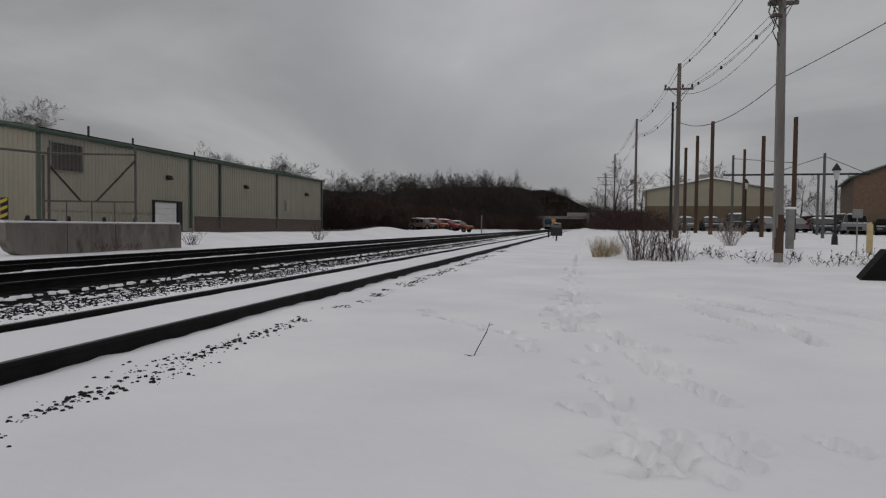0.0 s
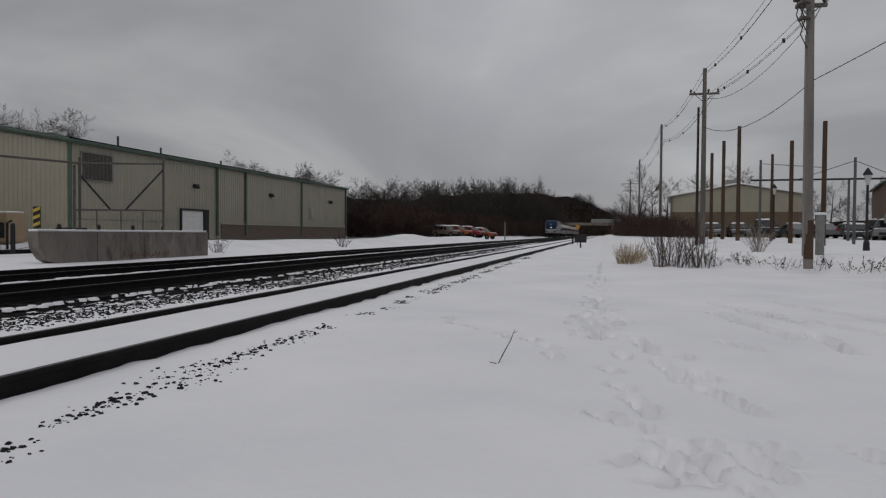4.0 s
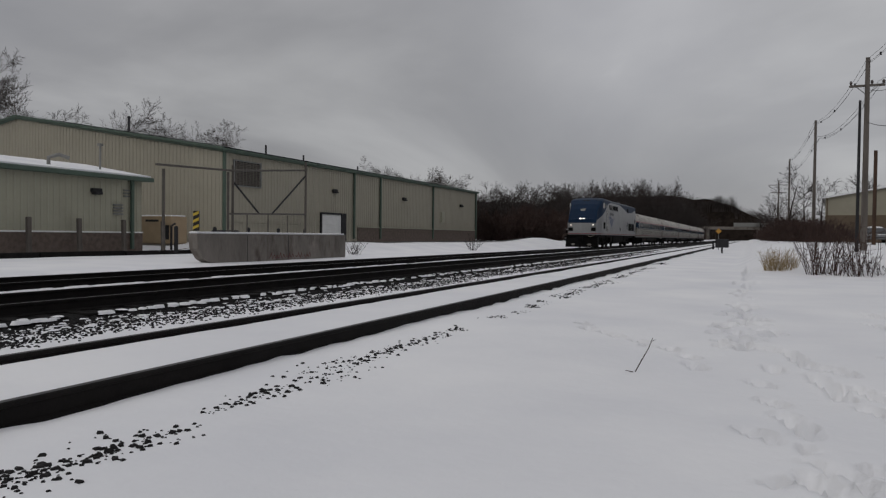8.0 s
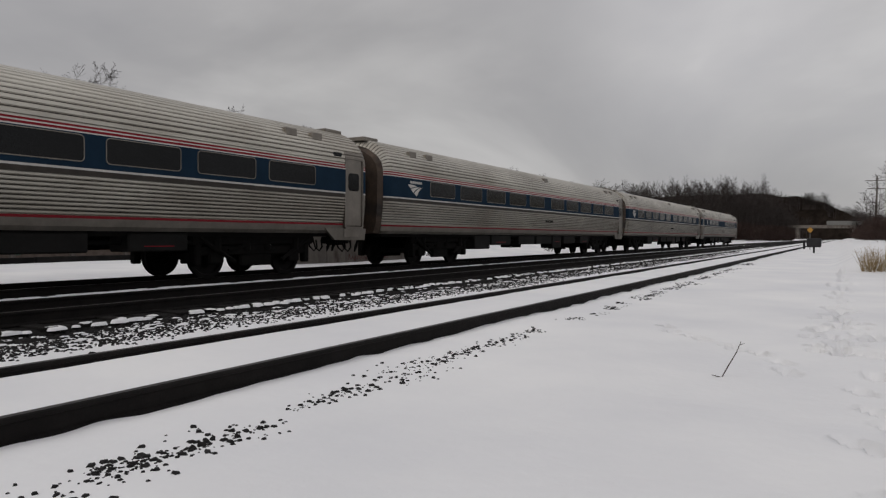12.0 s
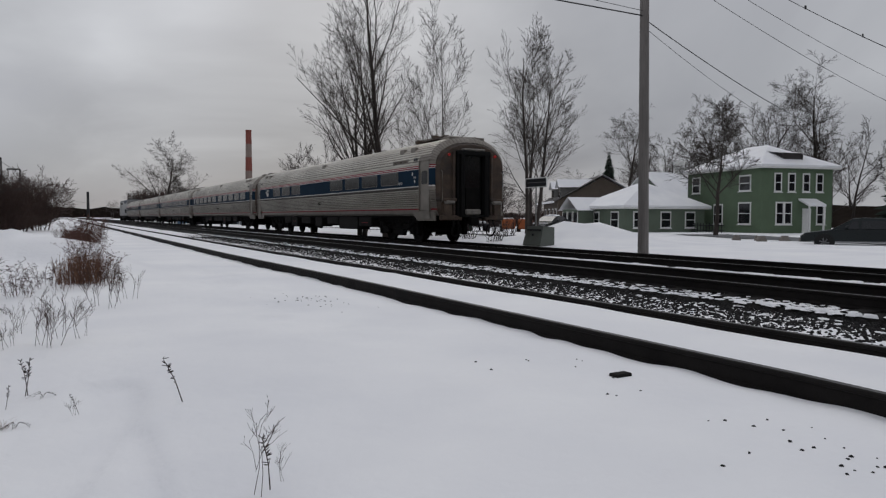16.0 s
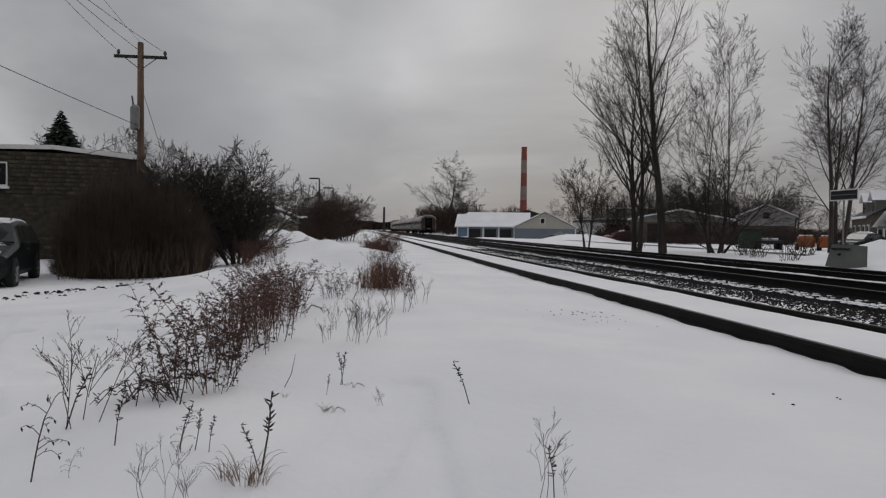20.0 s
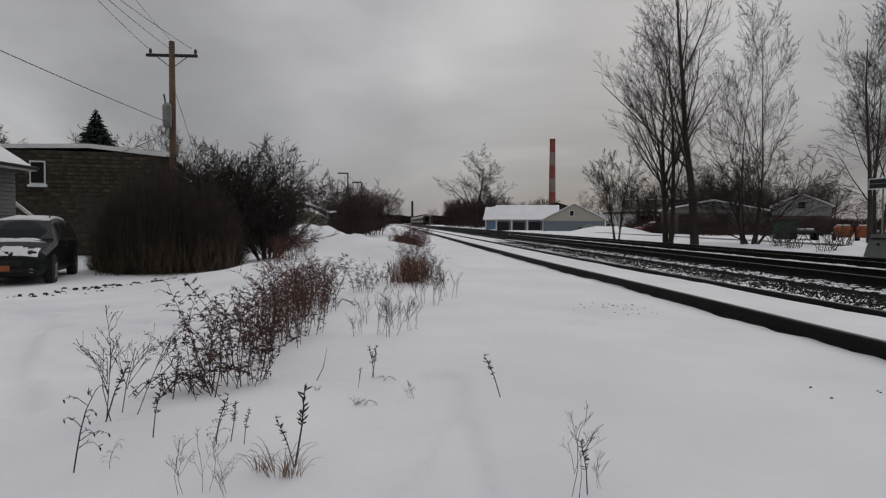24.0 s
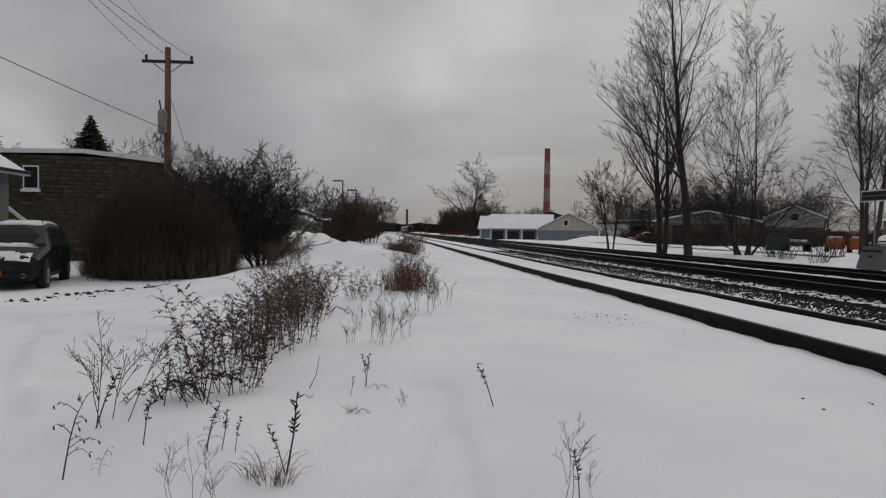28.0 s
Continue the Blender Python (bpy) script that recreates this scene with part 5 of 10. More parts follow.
def make_warehouse():
    w = thing("warehouse", "long cream metal-clad warehouse with green trim", "warehouse")
    L = WY1 - WY0
    g = ribbed_wall(L, lambda x: WEAVE, WBASE + 1.05)
    m = pose(WX, WY0, 0, 0, 0, 90)
    front = part("wall", Geo().join(g, m), SIDING, w)
    # gable end towards the shed
    half = 18.1
    g2 = ribbed_wall(2 * half, lambda x: WEAVE + (WPEAK - WEAVE) * (1 - abs(x - half) / half), WBASE - 0.6)
    part("gable_wall", Geo().join(g2, pose(WX - 2 * half, WY0, 0)), SIDING, w)
    g3 = Geo().box(WX - 2 * half, WX - 2 * half + 0.2, WY0, WY1, 0, WEAVE)
    g3.add([(WX - 0.1, WY1, 0), (WX - 2 * half, WY1, 0), (WX - 2 * half, WY1, WEAVE), (WX - half, WY1, WPEAK), (WX - 0.1, WY1, WEAVE)], [(0, 1, 2, 3, 4)])
    part("rear_wall", g3, SIDING, w)
    r = Geo()
    for s in (0, 1):
        xa = WX + 0.35 if s == 0 else WX - 2 * half - 0.35
        za = WEAVE - 0.02
        vs = [(xa, WY0 - 0.3, za), (xa, WY1 + 0.3, za), (WX - half, WY1 + 0.3, WPEAK + 0.05), (WX - half, WY0 - 0.3, WPEAK + 0.05)]
        r.add(vs + [(x, y, z - 0.12) for x, y, z in vs], [(0, 1, 2, 3) if s == 0 else (3, 2, 1, 0), (4, 7, 6, 5), (0, 4, 5, 1), (0, 3, 7, 4), (1, 5, 6, 2)])
    part("roof", r, GREEN, w)
    sn = Geo()
    vs = [(WX + 0.25, WY0 - 0.1, WEAVE + 0.06), (WX + 0.25, WY1 + 0.1, WEAVE + 0.06), (WX - half, WY1 + 0.1, WPEAK + 0.12), (WX - half, WY0 - 0.1, WPEAK + 0.12)]
    sn.add(vs, [(0, 1, 2, 3)])
    part("roof_snow", sn, SNOW, w, "thin snow on the roof")
    part("eave_gutter", Geo().box(WX + 0.02, WX + 0.30, WY0 - 0.2, WY1 + 0.2, WEAVE - 0.24, WEAVE - 0.03, bevel=0.03), GREEN, w)
    rk = Geo()
    for s in (0, 1):
        xa = WX + 0.3 if s == 0 else WX - 2 * half - 0.3
        a, b = Vector((xa, WY0 - 0.12, WEAVE - 0.12)), Vector((WX - half, WY0 - 0.12, WPEAK - 0.08))
        rk.tube([a, b], 0.14, 4)
    part("gable_trim", rk, GREEN, w)
    # masonry skirt along the far part, with a cap
    y_s = 47.0
    part("skirt", Geo().box(WX - 0.05, WX + 0.08, y_s, WY1, WBASE - 0.5, WBASE + 1.0), BLOCKWALL, w)
    part("lower_panel", Geo().join(ribbed_wall(y_s - WY0, lambda x: WBASE + 1.08, WBASE - 0.5), pose(WX, WY0, 0, 0, 0, 90)), SIDING, w)
    part("skirt_cap", Geo().box(WX - 0.02, WX + 0.13, y_s, WY1, WBASE + 1.0, WBASE + 1.08), SIDING2, w)
    for y in (WY0 + 0.12, 46.4, 50.6, 61.1, WY1 - 0.2):
        part("downspout", Geo().box(WX + 0.05, WX + 0.20, y - 0.09, y + 0.09, WBASE + 0.1, WEAVE - 0.1, bevel=0.02), GREEN, w)
    lv = Geo()
    for k in range(14):
        z = 4.12 + 0.098 * k
        lv.add([(WX + 0.10, 32.8, z), (WX + 0.10, 35.05, z), (WX + 0.02, 35.05, z + 0.09), (WX + 0.02, 32.8, z + 0.09)], [(0, 1, 2, 3)])
    louvre = part("louvre", Geo().box(WX, WX + 0.03, 32.7, 35.15, 4.05, 5.55), DARKMETAL, w)
    part("louvre_slats", lv, SLAT, louvre)
    part("louvre_frame", Geo().box(WX, WX + 0.12, 32.64, 32.74, 4.0, 5.6).box(WX, WX + 0.12, 35.1, 35.2, 4.0, 5.6).box(WX, WX + 0.12, 32.74, 35.1, 4.0, 4.07).box(WX, WX + 0.12, 32.74, 35.1, 5.53, 5.6), GALV, louvre)
    d = part("overhead_door", Geo().box(WX, WX + 0.06, 41.95, 44.6, WBASE - 0.1, 2.62), WHITE, w, "white overhead door")
    seg = Geo()
    for k in range(5):
        seg.box(WX + 0.06, WX + 0.085, 42.0, 44.55, WBASE + 0.37 * k, WBASE + 0.37 * k + 0.34, bevel=0.01)
    part("door_section", seg, WHITE, d)
    part("door_frame", Geo().box(WX, WX + 0.16, 41.8, 41.95, WBASE - 0.1, 2.75).box(WX, WX + 0.16, 44.6, 45.2, WBASE - 0.1, 2.75).box(WX, WX + 0.16, 41.95, 44.6, 2.62, 2.75), DARKMETAL, d)
    for y in (43.6, 54.9, 68.2):
        wall_lamp(WX + 0.03, y, 4.3, w)
    part("meter_box", Geo().box(WX, WX + 0.2, 63.1, 63.8, 2.5, 3.5, bevel=0.03).box(WX, WX + 0.06, 63.0, 63.9, 2.4, 3.6), SIDING2, w)
    for y, h in ((39.5, 0.7), (44.0, 0.5), (52, 0.4)):
        part("roof_pipe", Geo().tube([(WX - 3.0, y, WEAVE + 0.3), (WX - 3.0, y, WEAVE + 0.55 + h)], 0.07, 8), DARKMETAL, w)
    part("roof_pipe", Geo().tube([(WX - 9, 33.0, WEAVE + 1.2), (WX - 9, 33.0, WEAVE + 2.6)], 0.08, 8), DARKMETAL, w)
    return w


make_warehouse()


SX, SY0, SY1, SEAVE, SBASE = -28.7, 5.9, 26.1, 3.95, 0.18


def make_shed():
    s = thing("shed", "low pale metal-clad shed with a block base and snowy roof", "shed")
    L = SY1 - SY0
    part("wall", Geo().join(ribbed_wall(L, lambda x: SEAVE, 1.15), pose(SX, SY0, 0, 0, 0, 90)), SIDING2, s)
    part("end_wall", Geo().box(SX - 9, SX - 0.02, SY1 - 0.2, SY1, 0, SEAVE).box(SX - 9, SX - 0.02, SY0, SY0 + 0.2, 0, SEAVE).box(SX - 9, SX - 8.8, SY0, SY1, 0, SEAVE), SIDING2, s)
    part("base_wall", Geo().box(SX - 0.1, SX + 0.06, SY0, SY1, 0, 1.12), BLOCKWALL, s, "brown split-face block base")
    part("base_cap", Geo().box(SX - 0.05, SX + 0.11, SY0, SY1, 1.10, 1.17), WHITE, s)
    r = Geo()
    vs = [(SX + 0.4, SY0 - 0.3, SEAVE), (SX + 0.4, SY1 + 0.4, SEAVE), (SX - 4.5, SY1 + 0.4, SEAVE + 0.75), (SX - 4.5, SY0 - 0.3, SEAVE + 0.75), (SX - 9.4, SY1 + 0.4, SEAVE), (SX - 9.4, SY0 - 0.3, SEAVE)]
    r.add(vs, [(0, 1, 2, 3), (3, 2, 4, 5), (1, 4, 2), (0, 3, 5)])
    part("roof", r, GREEN, s)
    sn = Geo()
    vs = [(SX + 0.32, SY0 - 0.2, SEAVE + 0.08), (SX + 0.32, SY1 + 0.3, SEAVE + 0.08), (SX - 4.5, SY1 + 0.3, SEAVE + 0.86), (SX - 4.5, SY0 - 0.2, SEAVE + 0.86)]
    sn.add(vs + [(x, y, z - 0.08) for x, y, z in vs], [(0, 1, 2, 3), (0, 4, 5, 1), (1, 5, 6, 2)])
    part("roof_snow", sn, SNOW, s, "smooth snow on the roof")
    part("gutter", Geo().box(SX + 0.06, SX + 0.46, SY0 - 0.3, SY1 + 0.4, SEAVE - 0.22, SEAVE - 0.01, bevel=0.03), GREEN, s)
    for y in (SY0 + 0.1, 15.2, SY1 - 0.7):
        part("downspout", Geo().box(SX + 0.04, SX + 0.2, y - 0.08, y + 0.08, 0.3, SEAVE - 0.1, bevel=0.02), GREEN, s)
    for y in (8.6, 12.2, 17.0, 23.3):
        wall_lamp(SX + 0.03, y, 3.0 if y != 17.0 else 2.0, s)
    for y, z, k in ((14.5, 1.75, 4), (17.0, 2.9, 3), (24.6, 2.0, 4), (25.2, 2.9, 3), (10.4, 2.9, 3)):
        v = Geo()
        for i in range(k):
            v.box(SX + 0.04, SX + 0.10, y - 0.28, y + 0.28, z + 0.15 * i, z + 0.15 * i + 0.07)
        part("vent", v, GALV, s)
    part("roof_pipe", Geo().tube([(SX - 1.2, 24.6, SEAVE + 0.2), (SX - 1.2, 24.6, SEAVE + 1.5)], 0.05, 8).tube([(SX - 1.2, 24.6, SEAVE + 1.5), (SX - 1.2, 24.6, SEAVE + 1.62)], 0.14, 8), GALV, s)
    part("roof_vent", Geo().tube([(SX - 0.9, 21.6, SEAVE + 0.1), (SX - 0.9, 21.6, SEAVE + 0.6), (SX - 0.6, 21.9, SEAVE + 0.75), (SX - 0.3, 22.2, SEAVE + 0.6)], 0.09, 8), GALV, s)
    return s


make_shed()
post = Geo().box(-0.09, 0.09, -0.09, 0.09, -0.1, 1.65, bevel=0.02)
post_ob = tagged(part("bollard", post, POLEWOOD), "short weathered wooden post beside the shed", "bollard", "posts along the shed")
post_ob.matrix_basis = pose(SX + 0.55, 7.4, 0.1)
for k in range(1, 9):
    copy_thing(post_ob, pose(SX + 0.55, 7.4 + 2.45 * k, 0.1, rnd(-1.5, 1.5), rnd(-1.5, 1.5), 0))

BX0, BX1, BY0, BY1, BTOP = -17.7, -17.3, 18.1, 27.55, 1.17


def make_block():
    b = thing("loading_dock", "stained concrete loading dock with a snowy top", "loading dock")
    prof = [(BY0 + 0.9, 0.0), (BY0 + 0.35, 0.25), (BY0 + 0.08, 0.6), (BY0, BTOP - 0.05), (BY1, BTOP - 0.05), (BY1, 0.0)]
    g = Geo()
    n = len(prof)
    vs = [(BX1, y, z) for y, z in prof] + [(BX0, y, z) for y, z in prof]
    g.add(vs, [tuple(range(n)), tuple(range(n, 2 * n))[::-1]] + [(i, n + i, n + (i + 1) % n, (i + 1) % n) for i in range(n)])
    part("wall", g, CONCRETE, b)
    sn = Geo().box(BX0, BX1 - 0.03, BY0 + 0.05, BY1 - 0.05, BTOP - 0.05, BTOP + 0.03, bevel=0.02)
    part("snow_cap", sn, SNOW, b)
    gr = Geo()
    for k in range(14):
        y = BY0 + 3.9 + 0.2 * k
        gr.tube([(BX1 + 0.003, y, 0.16 + 0.05 * math.sin(3 * k)), (BX1 + 0.003, y + 0.10, 0.34 + 0.06 * math.cos(2 * k)), (BX1 + 0.003, y + 0.16, 0.2)], 0.012, 4)
    part("paint_scrawl", gr, mat("faded_red_scrawl", (0.16, 0.05, 0.05), 0.9, vary=0.3, scale=4), b, "faded illegible red paint strokes")
    for y in (BY0 + 2.6, BY0 + 5.1):
        part("joint", Geo().box(BX1 - 0.01, BX1 + 0.004, y - 0.012, y + 0.012, 0.1, BTOP - 0.06), DARKMETAL, b)
    return b


make_block()
for y in range(2, 24, 4):
    ed = tagged(part("timber_edging", Geo().box(-25.35, -25.1, y + 0.03, y + 3.97, ground_z(-25.2, y + 2, False) - 0.1, ground_z(-25.2, y + 2, False) + 0.2, bevel=0.02), TIE), "dark timber edging along the shed yard", "edging", "timbers along the shed")

# ---- gate frame, railing and small things round the dock and the shed ----
GATEPIPE = mat("weathered_gate_pipe", (0.085, 0.075, 0.065), 0.6, vary=0.25, scale=4)


def make_gate():
    g = thing("pipe_gate_frame", "galvanised pipe gate frame with diagonal braces", "gate", pose(-22.5, 0, 0.62))
    for y, h in ((25.82, 3.75), (25.5, 3.4), (31.67, 4.5), (21.6, 3.2)):
        part("post", Geo().tube([(0, y, -0.2), (0, y, h)], 0.06, 8), GATEPIPE, g)
    part("top_rail", Geo().tube([(0, 21.2, 3.35), (0, 25.82, 3.5), (0, 31.67, 4.05)], 0.05, 8), GATEPIPE, g)
    part("mid_rail", Geo().tube([(0, 25.5, 1.45), (0, 31.67, 1.62)], 0.045, 8), GATEPIPE, g)
    part("brace", Geo().tube([(0, 25.82, 3.0), (0, 27.75, 1.52)], 0.045, 6), DARKMETAL, g)
    part("brace", Geo().tube([(0, 31.67, 3.75), (0, 28.76, 1.55)], 0.045, 6), DARKMETAL, g)
    for k in range(3):
        part("baluster", Geo().tube([(0, 26.85 + 1.6 * k, -0.1), (0, 26.85 + 1.6 * k, 1.5)], 0.03, 6), GATEPIPE, g)
    return g


make_gate()
for k in range(5):
    b = tagged(part("bollard", Geo().tube([(0, 0, -0.2), (0, 0, 0.95), (0, 0, 1.0)], [0.09, 0.09, 0.03], 10), DARKMETAL), "short dark steel bollard behind the dock", "bollard", "bollards at the dock")
    b.location = (-23.2, 23.0 + 2.4 * k, 0.45)
tank = tagged(part("battery_box", Geo().box(-0.6, 0.6, -0.35, 0.35, 0, 0.55, bevel=0.05), DARKMETAL), "dark low equipment box behind the dock", "box")
tank.location = (-24.0, 27.0, 0.75)
gen = thing("generator", "tan metal generator cabinet beside the warehouse", "generator", pose(-30.9, 29.6, 0.35))
part("body", Geo().box(-1.25, 1.25, -0.6, 0.6, 0.15, 1.7, bevel=0.04), mat("tan_cabinet", (0.36, 0.27, 0.17), 0.6, vary=0.08, scale=2), gen)
part("base", Geo().box(-1.35, 1.35, -0.7, 0.7, -0.1, 0.15), CONCRETE, gen)
part("nameplate", Geo().box(-0.7, 0.3, -0.612, -0.602, 1.4, 1.52), DARKMETAL, gen)
part("vent", Geo().box(0.55, 1.1, -0.612, -0.602, 0.4, 1.2), DARKMETAL, gen)
part("snow_top", Geo().box(-1.2, 1.2, -0.55, 0.55, 1.7, 1.78, bevel=0.03), SNOW, gen)
stp = thing("hazard_marker", "black and yellow striped hazard marker board", "sign", pose(-23.0, 24.0, 0.5))
part("post", Geo().tube([(0, 0.05, -0.2), (0, 0.05, 1.6)], 0.03, 6), GALV, stp)
part("board", Geo().box(-0.17, 0.17, -0.02, 0.02, 0.75, 1.65), DARKMETAL, stp)
YELLOWSTRIPE = mat("yellow_stripe", (0.55, 0.40, 0.05), 0.6, vary=0.1, scale=4)
for k in range(3):
    part("stripe", Geo().add([(-0.17, -0.024, 0.80 + 0.3 * k), (0.17, -0.024, 0.92 + 0.3 * k), (0.17, -0.024, 1.05 + 0.3 * k), (-0.17, -0.024, 0.93 + 0.3 * k)], [(0, 1, 2, 3)]), YELLOWSTRIPE, stp)
fp = tagged(part("fire_standpipe", Geo().tube([(0, 0, -0.1), (0, 0, 1.3), (0.0, 0.25, 1.42)], 0.06, 8), DARKMETAL), "dark standpipe beside the generator", "pipe")
fp.location = (-28.2, 27.6, 0.2)

# snowed-over asphalt in front of the shed and across the street
ASPHALT = mat("wet_asphalt", (0.085, 0.088, 0.095), 0.7, vary=0.25, scale=0.6, bump=0.2, stain=(0.6, 0.6, 0.62), stain_scale=0.35, stain_at=(0.60, 0.72), stretch=(1, 0.35, 1))


def strip(name, label, pts, w, lift, material):
    """A ribbon that follows the ground along a line of points."""
    g = Geo()
    rows = []
    for (xa, ya), (xb, yb) in zip(pts[:-1], pts[1:]):
        k = max(2, int(math.hypot(xb - xa, yb - ya) / 0.5))
        d = Vector((xb - xa, yb - ya, 0)).normalized()
        nrm = Vector((-d.y, d.x, 0))
        for i in range(k + 1):
            p = Vector((xa + (xb - xa) * i / k, ya + (yb - ya) * i / k, 0))
            row = []
            for j in range(5):
                q = p + nrm * w * (j / 4 - 0.5)
                row.append((q.x, q.y, ground_z(q.x, q.y, False) + lift))
            rows.append(row)
    n = 5
    g.v = [p for r in rows for p in r]
    g.f = [(i * n + j, i * n + j + 1, (i + 1) * n + j + 1, (i + 1) * n + j) for i in range(len(rows) - 1) for j in range(n - 1)]
    g.m = [0] * len(g.f)
    return part(name, g, material, None, label, kind="structure")


strip("pavement_shed", "dark snow-edged pavement before the shed", [(-25.6, 2), (-25.6, 31)], 0.7, 0.05, ASPHALT)
strip("kerb_shed", "low concrete kerb before the shed", [(-27.2, 2), (-27.2, 30)], 0.18, 0.10, CONCRETE)
strip("road", "wet asphalt road partly covered with snow", [(-31.5, 4), (-33.5, -15), (-36.5, -26), (-40, -34)], 4.2, 0.04, ASPHALT)
BAREASPHALT = mat("bare_asphalt", (0.06, 0.058, 0.056), 0.8, vary=0.3, scale=0.8, bump=0.2, stain=(0.55, 0.55, 0.56), stain_scale=0.5, stain_at=(0.62, 0.75), stretch=(1, 0.35, 1))
strip("pavement_warehouse", "cleared asphalt strip before the warehouse", [(-25.6, 33), (-25.0, 70), (-24.5, 100)], 3.2, 0.05, BAREASPHALT)
strip("road_street", "snow-covered village street behind the tracks", [(-22, -28), (-23, -60), (-24, -90)], 1.2, 0.04, ASPHALT)

# ---- bare winter trees ----
def branch(g, rg, p, d, length, r, level, cfg, slot=0):
    """One limb and, level by level, what grows from it."""
    segs = (5, 4, 3, 2, 2)[level]
    sides = (8, 5, 4, 3, 3)[level]
    pts, rad = [Vector(p)], [r]
    q, v = Vector(p), Vector(d).normalized()
    wob = cfg["wobble"] * (0.6 if level == 0 else 1.0)
    for i in range(segs):
        v = (v + Vector((rg.gauss(0, wob), rg.gauss(0, wob), rg.gauss(0, wob * 0.5) + cfg["lift"] * (0.3 if level == 0 else 1)))).normalized()
        q = q + v * (length / segs)
        pts.append(q.copy())
        rad.append(max(cfg["tip"], r * (1 - (0.93 if level == 0 else 0.78 if level == 1 else 0.85) * (i + 1) / segs)))
    (g if level == 0 else g.crown).tube(pts, rad, sides, slot, caps=False)
    if level >= cfg["levels"]:
        return
    n = cfg["kids"][level]
    for k in range(n):
        t = cfg["start"][level] + (0.98 - cfg["start"][level]) * (k + rg.random()) / n
        i = min(segs - 1, int(t * segs))
        f = t * segs - i
        base = pts[i].lerp(pts[i + 1], f)
        dirn = (pts[i + 1] - pts[i]).normalized()
        side = Vector((rg.gauss(0, 1), rg.gauss(0, 1), rg.gauss(0, 0.35)))
        side = (side - dirn * side.dot(dirn)).normalized()
        ang = radians(cfg["angle"][level] * rg.uniform(0.7, 1.25))
        nd = dirn * math.cos(ang) + side * math.sin(ang)
        rr = max(cfg["tip"], (rad[i] * (1 - f) + rad[i + 1] * f) * cfg["thin"][level] * rg.uniform(0.75, 1.1))
        ll = length * cfg["ratio"][level] * rg.uniform(0.65, 1.15) * (1.15 - 0.55 * t)
        branch(g, rg, base, nd, ll, rr, level + 1, cfg, slot)


def cfg(**k):
    c = dict(levels=4, kids=(9, 6, 5, 4), start=(0.32, 0.2, 0.2, 0.15), angle=(42, 42, 40, 40), ratio=(0.55, 0.55, 0.5, 0.5), thin=(0.55, 0.6, 0.6, 0.7), wobble=0.09, lift=0.04, tip=0.006)
    c.update(k)
    return c


def tree_geo(seed, height, r, c):
    g = Geo()
    g.crown = Geo()
    branch(g, random.Random(seed), (0, 0, -0.2), (0, 0, 1), height * 0.82, r, 0, c)
    return g


BROAD = cfg(kids=(12, 9, 7, 5), start=(0.28, 0.15, 0.12, 0.1), angle=(44, 46, 46, 46), ratio=(0.50, 0.55, 0.55, 0.55), wobble=0.15, lift=0.06, tip=0.010, thin=(0.5, 0.55, 0.6, 0.7))
ROUND = cfg(kids=(15, 9, 7, 5), start=(0.14, 0.12, 0.12, 0.1), angle=(50, 44, 44, 44), ratio=(0.62, 0.55, 0.52, 0.5), wobble=0.12, lift=0.06, tip=0.012, thin=(0.45, 0.55, 0.6, 0.7))
UPRIGHT = cfg(tip=0.0052, kids=(13, 7, 5, 4), start=(0.18, 0.2, 0.2, 0.1), angle=(30, 32, 34, 36), ratio=(0.50, 0.5, 0.5, 0.45), lift=0.07)
SMALL = cfg(levels=3, kids=(11, 7, 5), start=(0.08, 0.15, 0.15), angle=(36, 36, 38), ratio=(0.62, 0.5, 0.45), thin=(0.5, 0.6, 0.7), tip=0.005)
WOODS = cfg(levels=3, kids=(11, 7, 5), start=(0.25, 0.2, 0.2), angle=(42, 42, 40), ratio=(0.5, 0.52, 0.5), tip=0.014, thin=(0.55, 0.6, 0.7))
THICKET = cfg(levels=3, kids=(8, 6, 5), start=(0.05, 0.1, 0.1), angle=(30, 34, 36), ratio=(0.7, 0.6, 0.5), tip=0.012, thin=(0.6, 0.6, 0.7))


def two_meshes(geo, material):
    return geo.mesh("trunk", material, True), geo.crown.mesh("crown", material, True)


def plant_tree(x, y, geo, label, z=None, rz=0.0, sc=1.0, material=None, name="tree", category="tree"):
    pair = geo if isinstance(geo, tuple) else two_meshes(geo, material or BARK)
    zz = ground_z(x, y, False) if z is None else z
    ob = thing(name, label, category, Matrix.LocRotScale((x, y, zz), Euler((0, 0, radians(rz))), (sc, sc, sc)))
    part("trunk", pair[0], None, ob)
    part("crown", pair[1], None, ob)
    return ob


def multi_stem(seed, stems, height, r, c, spread_=0.5, lean=0.10):
    """A clump of stems from one root."""
    rg = random.Random(seed)
    g = Geo()
    g.crown = Geo()
    for k in range(stems):
        a = 6.283 * k / stems + rg.uniform(-0.4, 0.4)
        d = Vector((math.cos(a) * lean * rg.uniform(0.3, 1.4), math.sin(a) * lean * rg.uniform(0.3, 1.4), 1))
        h = height * rg.uniform(0.62, 1.0)
        branch(g, rg, (math.cos(a) * spread_ * rg.random(), math.sin(a) * spread_ * rg.random(), -0.2), d, h * 0.85, r * rg.uniform(0.6, 1.0), 0, c)
    return g


BUSHY = cfg(levels=3, kids=(14, 9, 6), start=(0.10, 0.12, 0.1), angle=(44, 42, 42), ratio=(0.62, 0.52, 0.5), thin=(0.5, 0.6, 0.7), tip=0.0075, wobble=0.15, lift=0.03)
